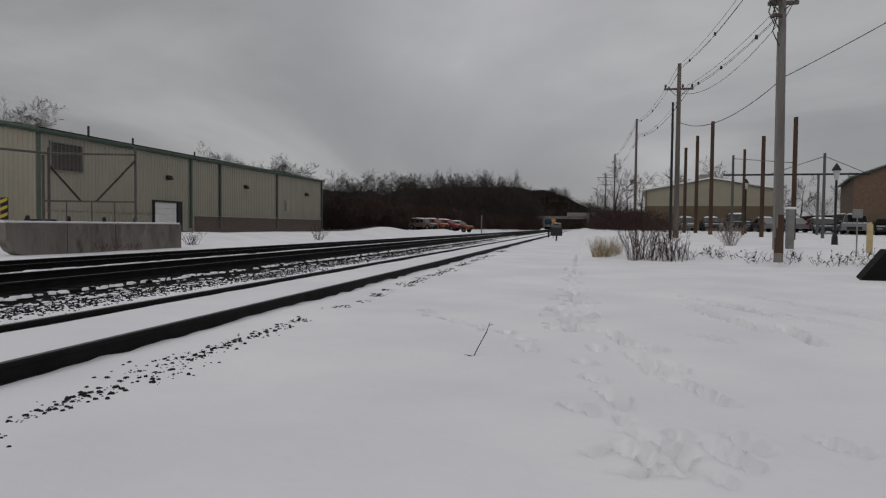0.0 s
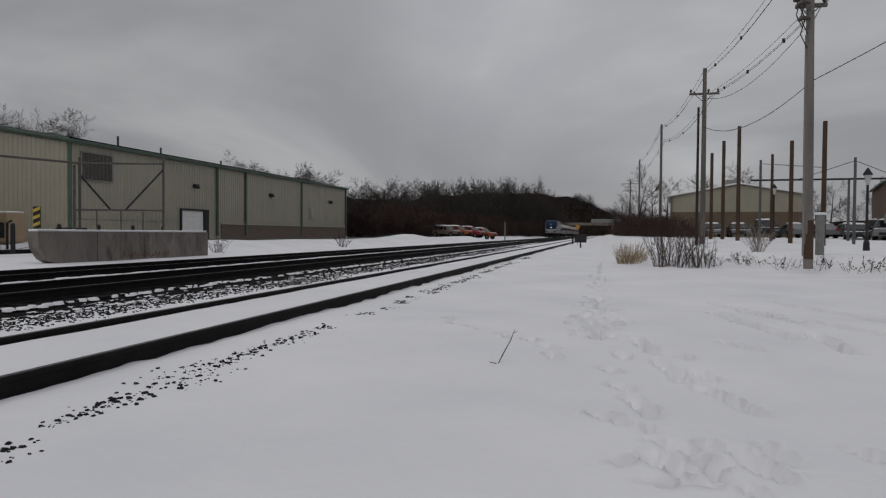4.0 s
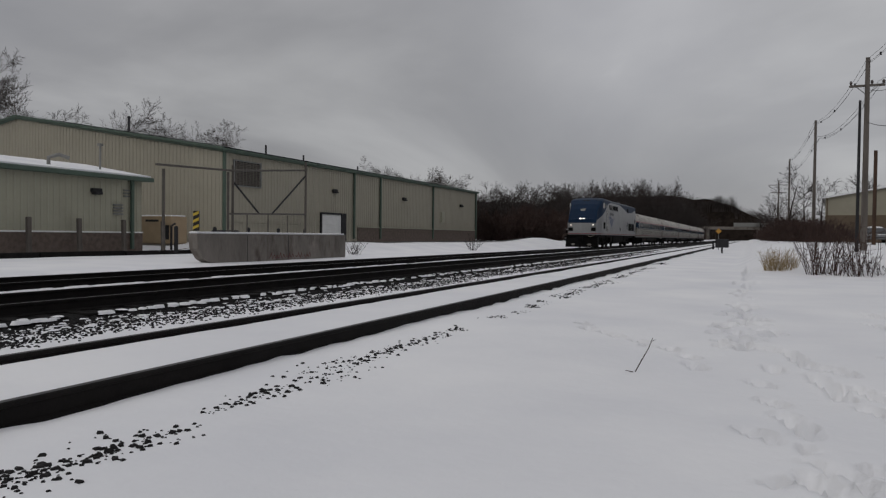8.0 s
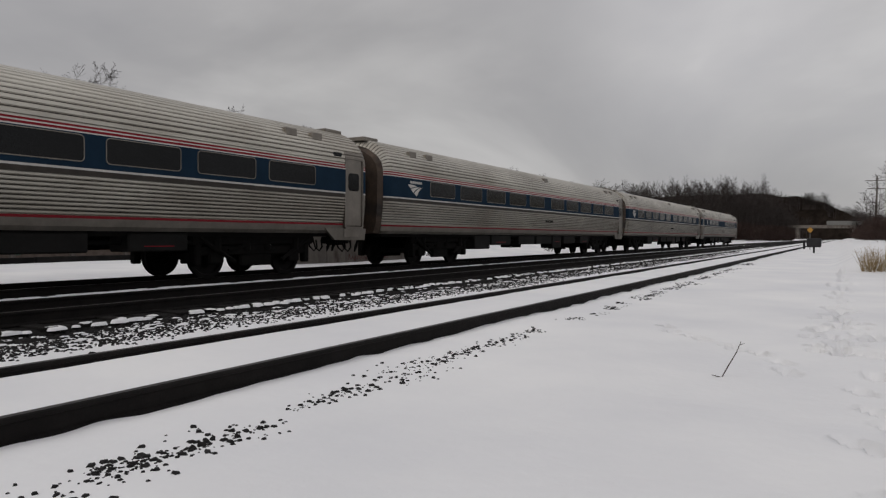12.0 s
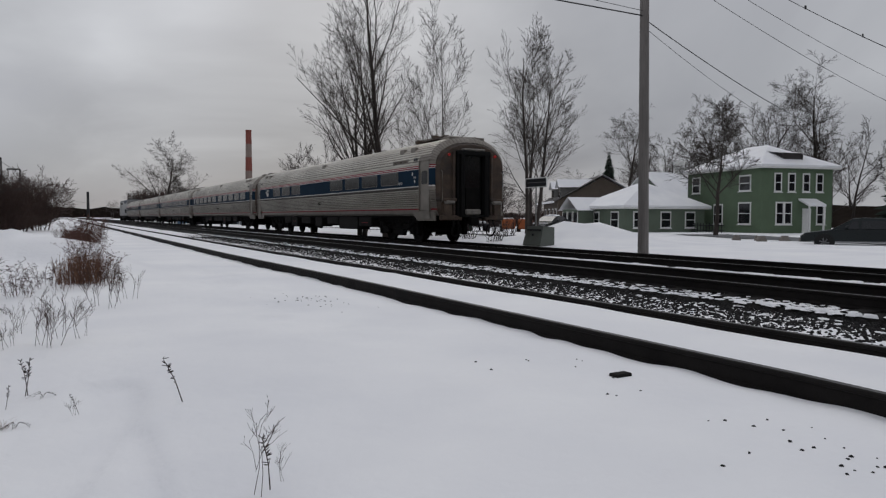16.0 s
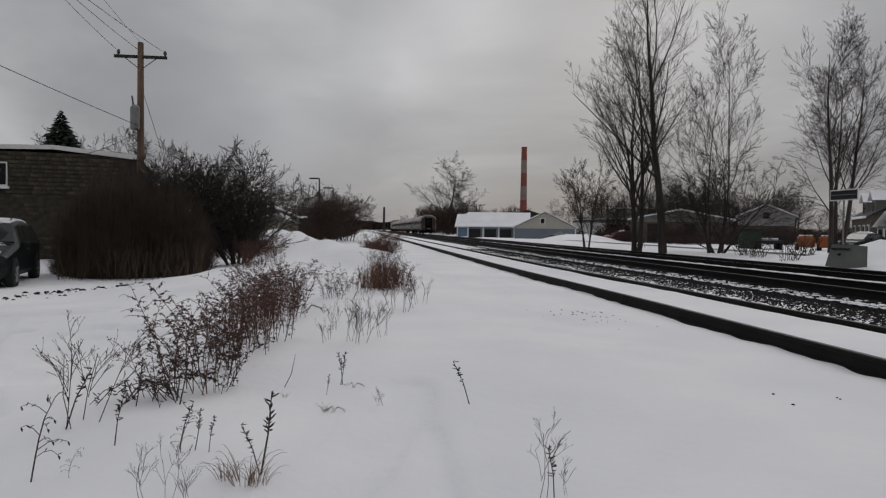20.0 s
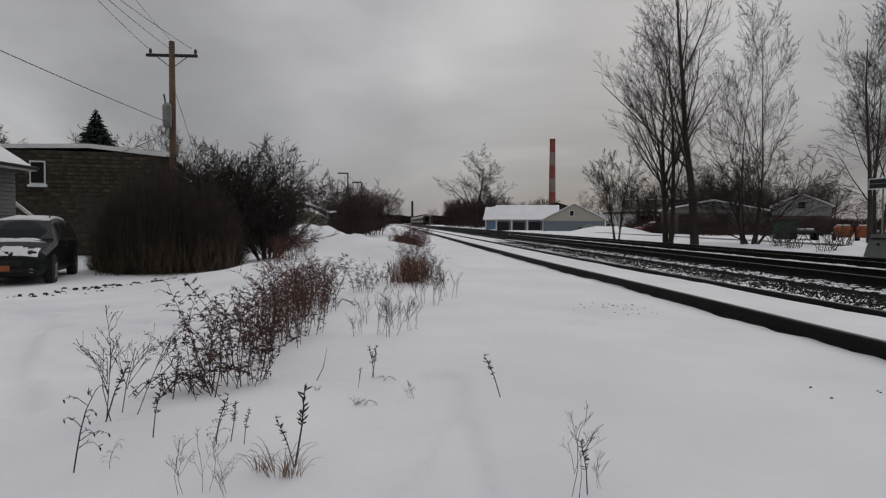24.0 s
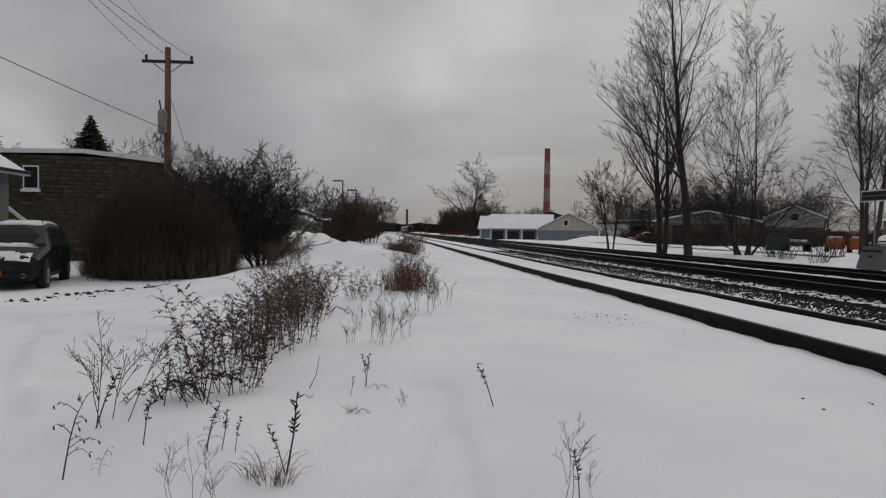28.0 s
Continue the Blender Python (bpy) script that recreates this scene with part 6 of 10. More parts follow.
# tall trees between the tracks and the street
POPLAR = cfg(tip=0.005, kids=(16, 8, 6, 4), start=(0.22, 0.2, 0.15, 0.1), angle=(36, 34, 36, 38), ratio=(0.46, 0.5, 0.5, 0.45), lift=0.075, thin=(0.42, 0.55, 0.6, 0.7))
plant_tree(-16.3, -35.8, tree_geo(43, 18.5, 0.25, POPLAR), "tall bare poplar-like tree beside the tracks")
plant_tree(-15.3, -37.0, multi_stem(45, 3, 15.0, 0.19, UPRIGHT, 0.55, 0.07), "bare multi-stemmed tree beside the tall tree")
plant_tree(-18.9, -35.0, multi_stem(47, 2, 14.0, 0.10, UPRIGHT, 0.5, 0.10), "slender bare two-stemmed young tree")
plant_tree(-18.6, -34.4, multi_stem(48, 4, 6.2, 0.10, BUSHY, 0.4, 0.40), "low spreading bare shrub tree", material=TWIG)
plant_tree(-25.2, -34.0, multi_stem(52, 3, 15.5, 0.15, POPLAR, 0.5, 0.13), "bare multi-stemmed tree with rising limbs")
plant_tree(-16.0, -47.5, multi_stem(56, 4, 7.5, 0.08, UPRIGHT, 0.4, 0.16), "small bare tree beside the tracks")
plant_tree(-18.6, -150, tree_geo(61, 16.5, 0.40, ROUND), "round-crowned bare tree beside the tracks")
plant_tree(-19.0, -128, tree_geo(62, 9, 0.2, BROAD), "small bare tree near the track")
# great trees across the road
bt = two_meshes(tree_geo(71, 24, 0.46, BROAD), BARK)
plant_tree(-55, -5.0, bt, "large bare tree with a broad crown")
plant_tree(-56, 0.6, tree_geo(72, 20, 0.40, BROAD), "large bare tree with twisted limbs")
wide = two_meshes(tree_geo(73, 17, 0.40, cfg(kids=(12, 9, 7, 5), start=(0.16, 0.15, 0.12, 0.1), angle=(56, 46, 46, 46), ratio=(0.66, 0.55, 0.55, 0.5), wobble=0.15, lift=0.07, tip=0.012, thin=(0.55, 0.55, 0.6, 0.7))), BARK)
plant_tree(-63.5, 36.6, wide, "large bare tree with a wide crown behind the shed")
plant_tree(-60.0, 41.5, wide, "large bare tree with a wide crown behind the shed", rz=120, sc=0.88)
plant_tree(-66.0, 29.5, wide, "bare tree with a wide crown behind the shed", rz=230, sc=0.8)
plant_tree(-55.2, 47.5, wide, "bare tree behind the warehouse ridge", rz=310, sc=0.78)
plant_tree(-50.0, 54.0, wide, "bare tree behind the warehouse ridge", rz=50, sc=0.74)
plant_tree(-60.6, 101.5, wide, "bare tree behind the warehouse roof", rz=40, sc=0.66)
plant_tree(-59.8, 106.6, wide, "bare tree behind the warehouse roof", rz=117, sc=0.72)
plant_tree(-59.0, 113.8, wide, "bare tree behind the warehouse roof", rz=194, sc=0.76)
plant_tree(-55.8, 117.7, wide, "bare tree behind the warehouse roof", rz=271, sc=0.78)
plant_tree(-53.3, 123.2, wide, "bare tree behind the warehouse roof", rz=348, sc=0.76)
plant_tree(-66, 17, bt, "bare tree behind the brick building", rz=70, sc=0.78)
plant_tree(-70, 24, bt, "bare tree behind the brick building", rz=160, sc=0.74)
plant_tree(-72, -22, bt, "large bare tree behind the houses", rz=200, sc=0.72)
plant_tree(-66, -42, bt, "large bare tree behind the houses", rz=290, sc=0.70)
plant_tree(-63, -47, bt, "bare tree behind the houses", rz=20, sc=0.62)
plant_tree(-78, -36, bt, "large bare tree behind the houses", rz=110, sc=0.75)
plant_tree(-70, -55, bt, "large bare tree behind the houses", rz=240, sc=0.66)
plant_tree(-58, -60, bt, "bare tree behind the houses", rz=330, sc=0.60)
plant_tree(-39.2, -32.0, tree_geo(75, 9.5, 0.17, BROAD), "small bare garden tree before a green house")
# behind the warehouse
plant_tree(-70, 60, bt, "bare tree behind the warehouse", rz=130, sc=0.62)
plant_tree(-66, 76, bt, "bare tree behind the warehouse", rz=210, sc=0.64)
plant_tree(-60, 108, bt, "bare tree behind the warehouse", rz=80, sc=0.62)
plant_tree(-52, 112, bt, "bare tree behind the warehouse", rz=10, sc=0.56)


def merged(name, templates, places, label, mats, z_of=None):
    """Many plants joined into one object of a kind that nobody could count."""
    arrs = []
    for t in templates:
        me = t
        nv, nl, npoly = len(me.vertices), len(me.loops), len(me.polygons)
        co, vi, ls, lt = np.empty(nv * 3), np.empty(nl, int), np.empty(npoly, int), np.empty(npoly, int)
        me.vertices.foreach_get("co", co)
        me.loops.foreach_get("vertex_index", vi)
        me.polygons.foreach_get("loop_start", ls)
        me.polygons.foreach_get("loop_total", lt)
        arrs.append((co.reshape(-1, 3), vi, ls, lt))
    C, V, S, T, nv, nl = [], [], [], [], 0, 0
    for k, x, y, z, a, s, h in places:
        co, vi, ls, lt = arrs[k % len(arrs)]
        ca, sa = math.cos(a) * s, math.sin(a) * s
        q = np.stack([x + co[:, 0] * ca - co[:, 1] * sa, y + co[:, 0] * sa + co[:, 1] * ca, z + co[:, 2] * h], 1)
        C.append(q), V.append(vi + nv), S.append(ls + nl), T.append(lt)
        nv += len(co)
        nl += len(vi)
    C, V, S, T = np.concatenate(C), np.concatenate(V), np.concatenate(S), np.concatenate(T)
    me = bpy.data.meshes.new(name)
    me.vertices.add(len(C))
    me.loops.add(len(V))
    me.polygons.add(len(S))
    me.vertices.foreach_set("co", C.ravel())
    me.loops.foreach_set("vertex_index", V)
    me.polygons.foreach_set("loop_start", S)
    me.polygons.foreach_set("loop_total", T)
    for m in mats:
        me.materials.append(m)
    me.update(calc_edges=True)
    return tagged(new(name, me), label, "trees", kind="stuff")


def whole(g):
    return g.join(g.crown)


wood_t = [whole(tree_geo(81 + k, 12, 0.19, WOODS)).mesh("tree", TWIG) for k in range(4)]
thick_t = [whole(multi_stem(91 + k, 5, 4.2, 0.06, THICKET, 0.8, 0.3)).mesh("shrub", TWIG) for k in range(3)]
rw = random.Random(17)
places, low = [], []
for k in range(230):
    y = rw.uniform(80, 330)
    x = -31 + 11 * ss(y, 90, 270) - abs(rw.gauss(0, 1)) * 9
    places.append((k, x, y, ground_z(x, y, False) - 0.2, rw.uniform(0, 6.3), rw.uniform(0.8, 1.3), rw.uniform(0.82, 1.12) * (0.074 * y * (1 - 0.38 * ss(y, 210, 320)) + 0.6) / 11.5))
for k in range(60):
    x, y = rw.uniform(-30, 26), rw.uniform(330, 520)
    if -20 < x < 6:
        x = rw.choice((-24, -30, 10, 16)) + rw.uniform(-4, 4)
    places.append((k, x, y, 0, rw.uniform(0, 6.3), 1.3, rw.uniform(0.95, 1.3)))
for k in range(230):
    y = rw.uniform(76, 330)
    x = -25.5 + 8 * ss(y, 90, 270) - rw.random() * 8
    low.append((k, x, y, 0.0, rw.uniform(0, 6.3), rw.uniform(0.9, 1.6), rw.uniform(0.8, 1.3)))
for k in range(110):
    x = rw.uniform(-60, 30)
    places.append((k, x - 5, 586, 0.8 * (30 - 0.55 * (x + 6) if x > -6 else 36) - 6, rw.uniform(0, 6.3), 1.0, rw.uniform(0.8, 1.1)))
merged("far_woods", wood_t, places, "dense dark brown leafless woods along the railway", [TWIG])
merged("undergrowth", thick_t, low, "dense brown undergrowth along the railway", [REDTWIG])
places, low = [], []
for k in range(120):
    x, y = -64 - abs(rw.gauss(0, 1)) * 12, rw.uniform(-75, 32)
    places.append((k, x, y, -0.2, rw.uniform(0, 6.3), rw.uniform(0.8, 1.2), rw.uniform(0.7, 1.05)))
for k in range(190):
    x, y = -58 - rw.random() * 12, rw.uniform(-30, 16)
    low.append((k, x, y, -0.2, rw.uniform(0, 6.3), rw.uniform(0.9, 1.5), rw.uniform(1.0, 1.75)))
merged("street_woods", wood_t, places, "bare brown woods behind the houses", [TWIG])
merged("street_thicket", thick_t, low, "dense brown thicket across the road", [mat("brown_thicket", (0.068, 0.045, 0.036), 0.9, vary=0.35, scale=0.5)])
places, low = [], []
for k in range(40):
    x, y = rw.uniform(-60, 60), -230 - rw.random() * 160
    if -18 < x < 3:
        x = -24 - rw.random() * 20
    places.append((k, x, y, -0.3, rw.uniform(0, 6.3), 1.1, rw.uniform(0.7, 1.2)))
for k in range(46):
    x, y = rw.uniform(-34, -17), rw.uniform(-240, -135)
    low.append((k, x, y, -0.2, rw.uniform(0, 6.3), 1.5, rw.uniform(1.0, 2.2)))
for k in range(60):
    y = rw.uniform(-150, -74)
    x = 1.2 - 0.02 * (y + 74) + rw.random() * 8
    low.append((k, x, y, -0.4, rw.uniform(0, 6.3), 1.0, rw.uniform(0.6, 1.0)))
for k in range(22):
    low.append((k, rw.uniform(5.5, 12), rw.uniform(-44, -36), -0.6, rw.uniform(0, 6.3), 0.8, rw.uniform(0.3, 0.55)))
for k in range(26):
    places.append((k, rw.uniform(4, 34), rw.uniform(-130, -90), -0.4, rw.uniform(0, 6.3), 0.8, rw.uniform(0.5, 0.75)))
for k in range(14):
    places.append((k, rw.uniform(17, 40), rw.uniform(-74, -62), -0.4, rw.uniform(0, 6.3), 0.9, rw.uniform(0.75, 1.0)))
for k in range(64):
    x = -38 - rw.random() * 60
    places.append((k, x, -92 - rw.random() * 50 + 0.3 * (x + 38), -0.2, rw.uniform(0, 6.3), 0.9, rw.uniform(0.45, 0.72)))
for k in range(70):
    x = -34 - rw.random() * 44
    places.append((k, x, -84 - rw.random() * 20 + 0.55 * (x + 34), -0.2, rw.uniform(0, 6.3), 0.9, rw.uniform(0.55, 0.85)))
for k in range(170):
    x = -30 - rw.random() * 45
    low.append((k, x, -62 - rw.random() * 40 + 0.45 * (x + 30), -0.3, rw.uniform(0, 6.3), 0.9, rw.uniform(0.3, 0.62)))
merged("distant_woods", wood_t, places, "distant bare woods beyond the street", [TWIG])
merged("trackside_brush", thick_t, low, "brown brush along the railway", [REDTWIG])
places, low = [], []
for k in range(46):
    places.append((k, rw.uniform(4, 70), rw.uniform(95, 190), 0.8, rw.uniform(0, 6.3), 1.0, rw.uniform(0.6, 0.95)))
for k in range(70):
    x, y = rw.uniform(2.6, 7.5), rw.uniform(62, 150)
    low.append((k, x, y, 0.6, rw.uniform(0, 6.3), 0.9, rw.uniform(0.45, 0.75)))
merged("car_park_woods", wood_t, places, "bare woods behind the car park", [TWIG])
merged("red_brush", thick_t, low, "low reddish brush beside the railway path", [REDTWIG])

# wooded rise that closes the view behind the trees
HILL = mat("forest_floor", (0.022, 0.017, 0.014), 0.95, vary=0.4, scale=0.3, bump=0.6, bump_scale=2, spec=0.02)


def rise(name, pts, label, rough=0.25):
    g = Geo()
    n = len(pts)
    for i in range(n - 1):
        (xa, ya, ha), (xb, yb, hb) = pts[i], pts[i + 1]
        k = 14
        for j in range(k):
            t0, t1 = j / k, (j + 1) / k
            p = [(xa + (xb - xa) * t, ya + (yb - ya) * t, (ha + (hb - ha) * t) * (0.92 + rough * noise.noise(((xa + (xb - xa) * t) * 0.07, (ya + (yb - ya) * t) * 0.1, 3)))) for t in (t0, t1)]
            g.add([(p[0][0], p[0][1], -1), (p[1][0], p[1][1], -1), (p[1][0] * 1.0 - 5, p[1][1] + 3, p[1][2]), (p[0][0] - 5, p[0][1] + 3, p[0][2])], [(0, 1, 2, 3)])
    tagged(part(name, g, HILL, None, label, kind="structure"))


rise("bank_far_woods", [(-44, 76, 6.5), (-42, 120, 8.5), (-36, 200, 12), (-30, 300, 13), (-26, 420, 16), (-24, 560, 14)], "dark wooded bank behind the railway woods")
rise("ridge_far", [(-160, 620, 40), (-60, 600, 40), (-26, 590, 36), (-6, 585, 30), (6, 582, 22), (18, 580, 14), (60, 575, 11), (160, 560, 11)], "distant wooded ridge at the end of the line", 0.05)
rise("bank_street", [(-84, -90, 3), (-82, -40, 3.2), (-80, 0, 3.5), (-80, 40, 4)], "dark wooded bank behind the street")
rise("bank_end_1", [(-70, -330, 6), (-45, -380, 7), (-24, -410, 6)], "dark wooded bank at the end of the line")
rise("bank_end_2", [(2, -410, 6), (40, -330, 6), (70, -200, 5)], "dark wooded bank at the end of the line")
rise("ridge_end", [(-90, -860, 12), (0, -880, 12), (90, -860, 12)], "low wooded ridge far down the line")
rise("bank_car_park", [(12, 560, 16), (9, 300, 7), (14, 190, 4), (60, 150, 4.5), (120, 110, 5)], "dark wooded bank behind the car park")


# ---- shrubs, weeds and grass ----
def stalks(seed, n, h, spread_, lean, side_twigs, heads=0.0, r=0.004):
    """A tuft of upright stalks with short side twigs and seed heads."""
    rg = random.Random(seed)
    g = Geo()
    for k in range(n):
        a, rr = rg.uniform(0, 6.283), spread_ * math.sqrt(rg.random())
        p = Vector((rr * math.cos(a), rr * math.sin(a), -0.03))
        d = Vector((rg.gauss(0, lean) + 0.5 * lean * math.cos(a), rg.gauss(0, lean) + 0.5 * lean * math.sin(a), 1)).normalized()
        hh = h * rg.uniform(0.45, 1.0)
        pts = [p]
        for i in range(3):
            d = (d + Vector((rg.gauss(0, 0.07), rg.gauss(0, 0.07), 0))).normalized()
            pts.append(pts[-1] + d * hh / 3)
        g.tube(pts, [r, r * 0.85, r * 0.7, r * 0.4], 3, caps=False)
        for j in range(side_twigs):
            t = rg.uniform(0.3, 1.0) * 2.99
            i = int(t)
            b = pts[i].lerp(pts[i + 1], t - i)
            sd = (Vector((rg.gauss(0, 1), rg.gauss(0, 1), rg.uniform(0.3, 1.4)))).normalized()
            e = b + sd * hh * rg.uniform(0.07, 0.2)
            g.tube([b, e], [r * 0.6, r * 0.35], 3, caps=False)
            if rg.random() < heads:
                s = rg.uniform(1.6, 3.4) * r
                g.tube([e - sd * s * 2, e, e + sd * s * 2], [s * 0.4, s, s * 0.2], 4, 1, caps=False)
    return g


def plant(name, label, geo, x, y, mats, z=None, rz=0.0, sc=1.0, category="weed"):
    me = geo if isinstance(geo, bpy.types.Mesh) else geo.mesh(name, mats)
    ob = tagged(part(name, me, None), label, category)
    ob.matrix_basis = Matrix.LocRotScale((x, y, (ground_z(x, y, False) if z is None else z)), Euler((0, 0, radians(rz))), (sc, sc, sc))
    return ob


PALEGRASS = mat("pale_dry_grass", (0.24, 0.17, 0.13), 0.9, vary=0.3, scale=8)
DARKWEED = mat("dark_seed_heads", (0.035, 0.026, 0.024), 0.95, vary=0.4, scale=20)
REDWEED = mat("reddish_dry_weed", (0.085, 0.040, 0.029), 0.9, vary=0.35, scale=8)
SW = [WEED, DARKWEED]
# near weeds on the snow, looking back along the line
def fine_weed(seed, h, n=2, r=0.0031, spread_=0.05):
    """Thin stems that fork again and again, with tiny buds."""
    rg = random.Random(seed)
    g = Geo()

    def fork(p, d, l, rr, lev):
        e = p + d * l
        m_ = p.lerp(e, 0.5) + Vector((rg.gauss(0, 0.04), rg.gauss(0, 0.04), 0)) * l
        g.tube([p, m_, e], [rr, rr * 0.85, rr * 0.7], 3, caps=False)
        if lev == 3:
            g.tube([e - d * 0.004, e + d * 0.004, e + d * 0.012], [0.001, rr * 1.7, 0.0008], 4, 1, caps=False)
            return
        for k in range(rg.choice((2, 3, 3, 4))):
            t = rg.uniform(0.35, 1.0)
            nd = (d + Vector((rg.gauss(0, 0.45), rg.gauss(0, 0.45), rg.uniform(-0.05, 0.35)))).normalized()
            fork(p.lerp(e, t), nd, l * rg.uniform(0.35, 0.62), rr * 0.72, lev + 1)

    for k in range(n):
        d = Vector((rg.gauss(0, 0.16), rg.gauss(0, 0.16), 1)).normalized()
        fork(Vector((rg.gauss(0, spread_), rg.gauss(0, spread_), -0.03)), d, h * rg.uniform(0.5, 0.66), r, 0)
    return g


def plume_weed(seed, h, n, spread_=0.3, lean=0.2, leafy=1.0):
    """Tall stems whose upper half carries drooping sprays of shrivelled leaves."""
    rg = random.Random(seed)
    g = Geo()
    for k in range(n):
        a, rr = rg.uniform(0, 6.283), spread_ * math.sqrt(rg.random())
        p = Vector((rr * math.cos(a), rr * math.sin(a), -0.03))
        d = Vector((rg.gauss(0, lean) + lean * math.cos(a), rg.gauss(0, lean) + lean * math.sin(a), 1)).normalized()
        hh = h * rg.uniform(0.55, 1.0)
        bend = Vector((rg.gauss(0, 0.25), rg.gauss(0, 0.25), -0.10))
        pts = [p + d * hh * t + bend * hh * t ** 3 for t in (0, 0.33, 0.66, 1.0)]
        g.tube(pts, [0.0045, 0.004, 0.0032, 0.0018], 3, caps=False)
        for j in range(int(17 * leafy)):
            t = rg.uniform(0.15, 1.0) * 2.99
            i = int(t)
            b_ = pts[i].lerp(pts[i + 1], t - i)
            sd = Vector((rg.gauss(0, 1), rg.gauss(0, 1), rg.uniform(0.2, 1.0))).normalized()
            ln = hh * rg.uniform(0.05, 0.17)
            e = b_ + sd * ln
            f = e + Vector((sd.x, sd.y, -0.4)) * ln * 0.35
            g.tube([b_, e, f], [0.0022, 0.0019, 0.0011], 3, caps=False)
            for q in range(rg.choice((1, 2, 3))):
                c = b_.lerp(e, rg.uniform(0.4, 1.0))
                w = Vector((rg.gauss(0, 1), rg.gauss(0, 1), rg.gauss(-0.5, 0.6))).normalized() * rg.uniform(0.008, 0.02)
                g.tube([c, c + w, c + w * 1.9], [0.001, rg.uniform(0.004, 0.008), 0.001], 4, 1, caps=False)
    return g


def spike_weed(seed, h, lean=0.25, dense=26):
    """One stem set with dark seed heads up to its tip."""
    rg = random.Random(seed)
    g = Geo()
    d = Vector((lean, rg.gauss(0, 0.08), 1)).normalized()
    pts = [Vector((0, 0, -0.03)), d * h * 0.5, d * h + Vector((0.06 * h, 0, 0))]
    g.tube(pts, [0.0036, 0.003, 0.0015], 4, caps=False)
    for k in range(dense):
        t = rg.uniform(0.45, 1.0)
        c = pts[1].lerp(pts[2], t * 2 - 1) if t > 0.5 else pts[0].lerp(pts[1], t * 2)
        w = Vector((rg.gauss(0, 1), rg.gauss(0, 1), rg.uniform(0, 1.2))).normalized() * rg.uniform(0.008, 0.02)
        g.tube([c, c + w, c + w * 1.8], [0.002, rg.uniform(0.0025, 0.0042), 0.001], 4, 1, caps=False)
    return g


fines = [fine_weed(300 + k, 0.7, 3 if k % 2 else 2).mesh("dry_weed", SW) for k in range(4)]
plumes = [plume_weed(310 + k, 0.95, 7, 0.16, 0.22).mesh("dry_weed", [REDWEED, DARKWEED]) for k in range(4)]
spikes = [spike_weed(320 + k, 0.30, (0.35, -0.2, 0.1)[k]).mesh("dry_weed", SW) for k in range(3)]
red_t = [plume_weed(330 + k, 1.0, 13, 0.32, 0.15, 0.9).mesh("dry_weed", [REDWEED, REDWEED]) for k in range(3)]


def bowed_weed(seed, h, lean=0.3):
    """One stem with curved side stems that droop at their tips under small heads."""
    rg = random.Random(seed)
    g = Geo()
    pts = [Vector((lean * h * t * t, 0.05 * h * math.sin(5 * t), h * t - 0.02)) for t in (0, 0.25, 0.5, 0.75, 1.0)]
    g.tube(pts, [0.0042, 0.0038, 0.0034, 0.0026, 0.0016], 4, caps=False)
    for k in range(9):
        t = 0.3 + 0.68 * k / 8
        i = min(3, int(t * 4))
        b_ = pts[i].lerp(pts[i + 1], t * 4 - i)
        a_ = rg.choice((0, math.pi)) + rg.uniform(-0.9, 0.9)
        l = h * rg.uniform(0.16, 0.34)
        q = [b_ + Vector((math.cos(a_) * l * u, math.sin(a_) * l * u, l * (0.75 * u - 0.55 * u * u * u))) for u in (0, 0.35, 0.7, 1.0)]
        g.tube(q, [0.0024, 0.002, 0.0017, 0.0012], 3, caps=False)
        g.tube([q[-1], q[-1] + Vector((0.004, 0, -0.008)), q[-1] + Vector((0.006, 0, -0.02))], [0.002, 0.0055, 0.001], 4, 1, caps=False)
        for j in range(2):
            c = q[1].lerp(q[3], rg.random())
            w = Vector((rg.gauss(0, 1), rg.gauss(0, 1), 0.6)).normalized() * 0.016
            g.tube([c, c + w, c + w * 1.4], [0.0012, 0.0028, 0.0008], 3, 1, caps=False)
    return g


def arched_grass(seed, n, h, spread_):
    """Thin blades that rise and bow over to the snow."""
    rg = random.Random(seed)
    g = Geo()
    for k in range(n):
        a_, rr = rg.uniform(0, 6.283), spread_ * math.sqrt(rg.random())
        p = Vector((rr * math.cos(a_), rr * math.sin(a_), -0.02))
        hh, o = h * rg.uniform(0.4, 1.0), rg.uniform(0.05, 0.75)
        q = [p + Vector((math.cos(a_) * hh * o * u, math.sin(a_) * hh * o * u, hh * (1.5 * u - 0.9 * u * u))) for u in (0, 0.3, 0.6, 0.85, 1.0)]
        g.tube(q, [0.0018, 0.0017, 0.0014, 0.001, 0.0006], 3, caps=False)
    return g


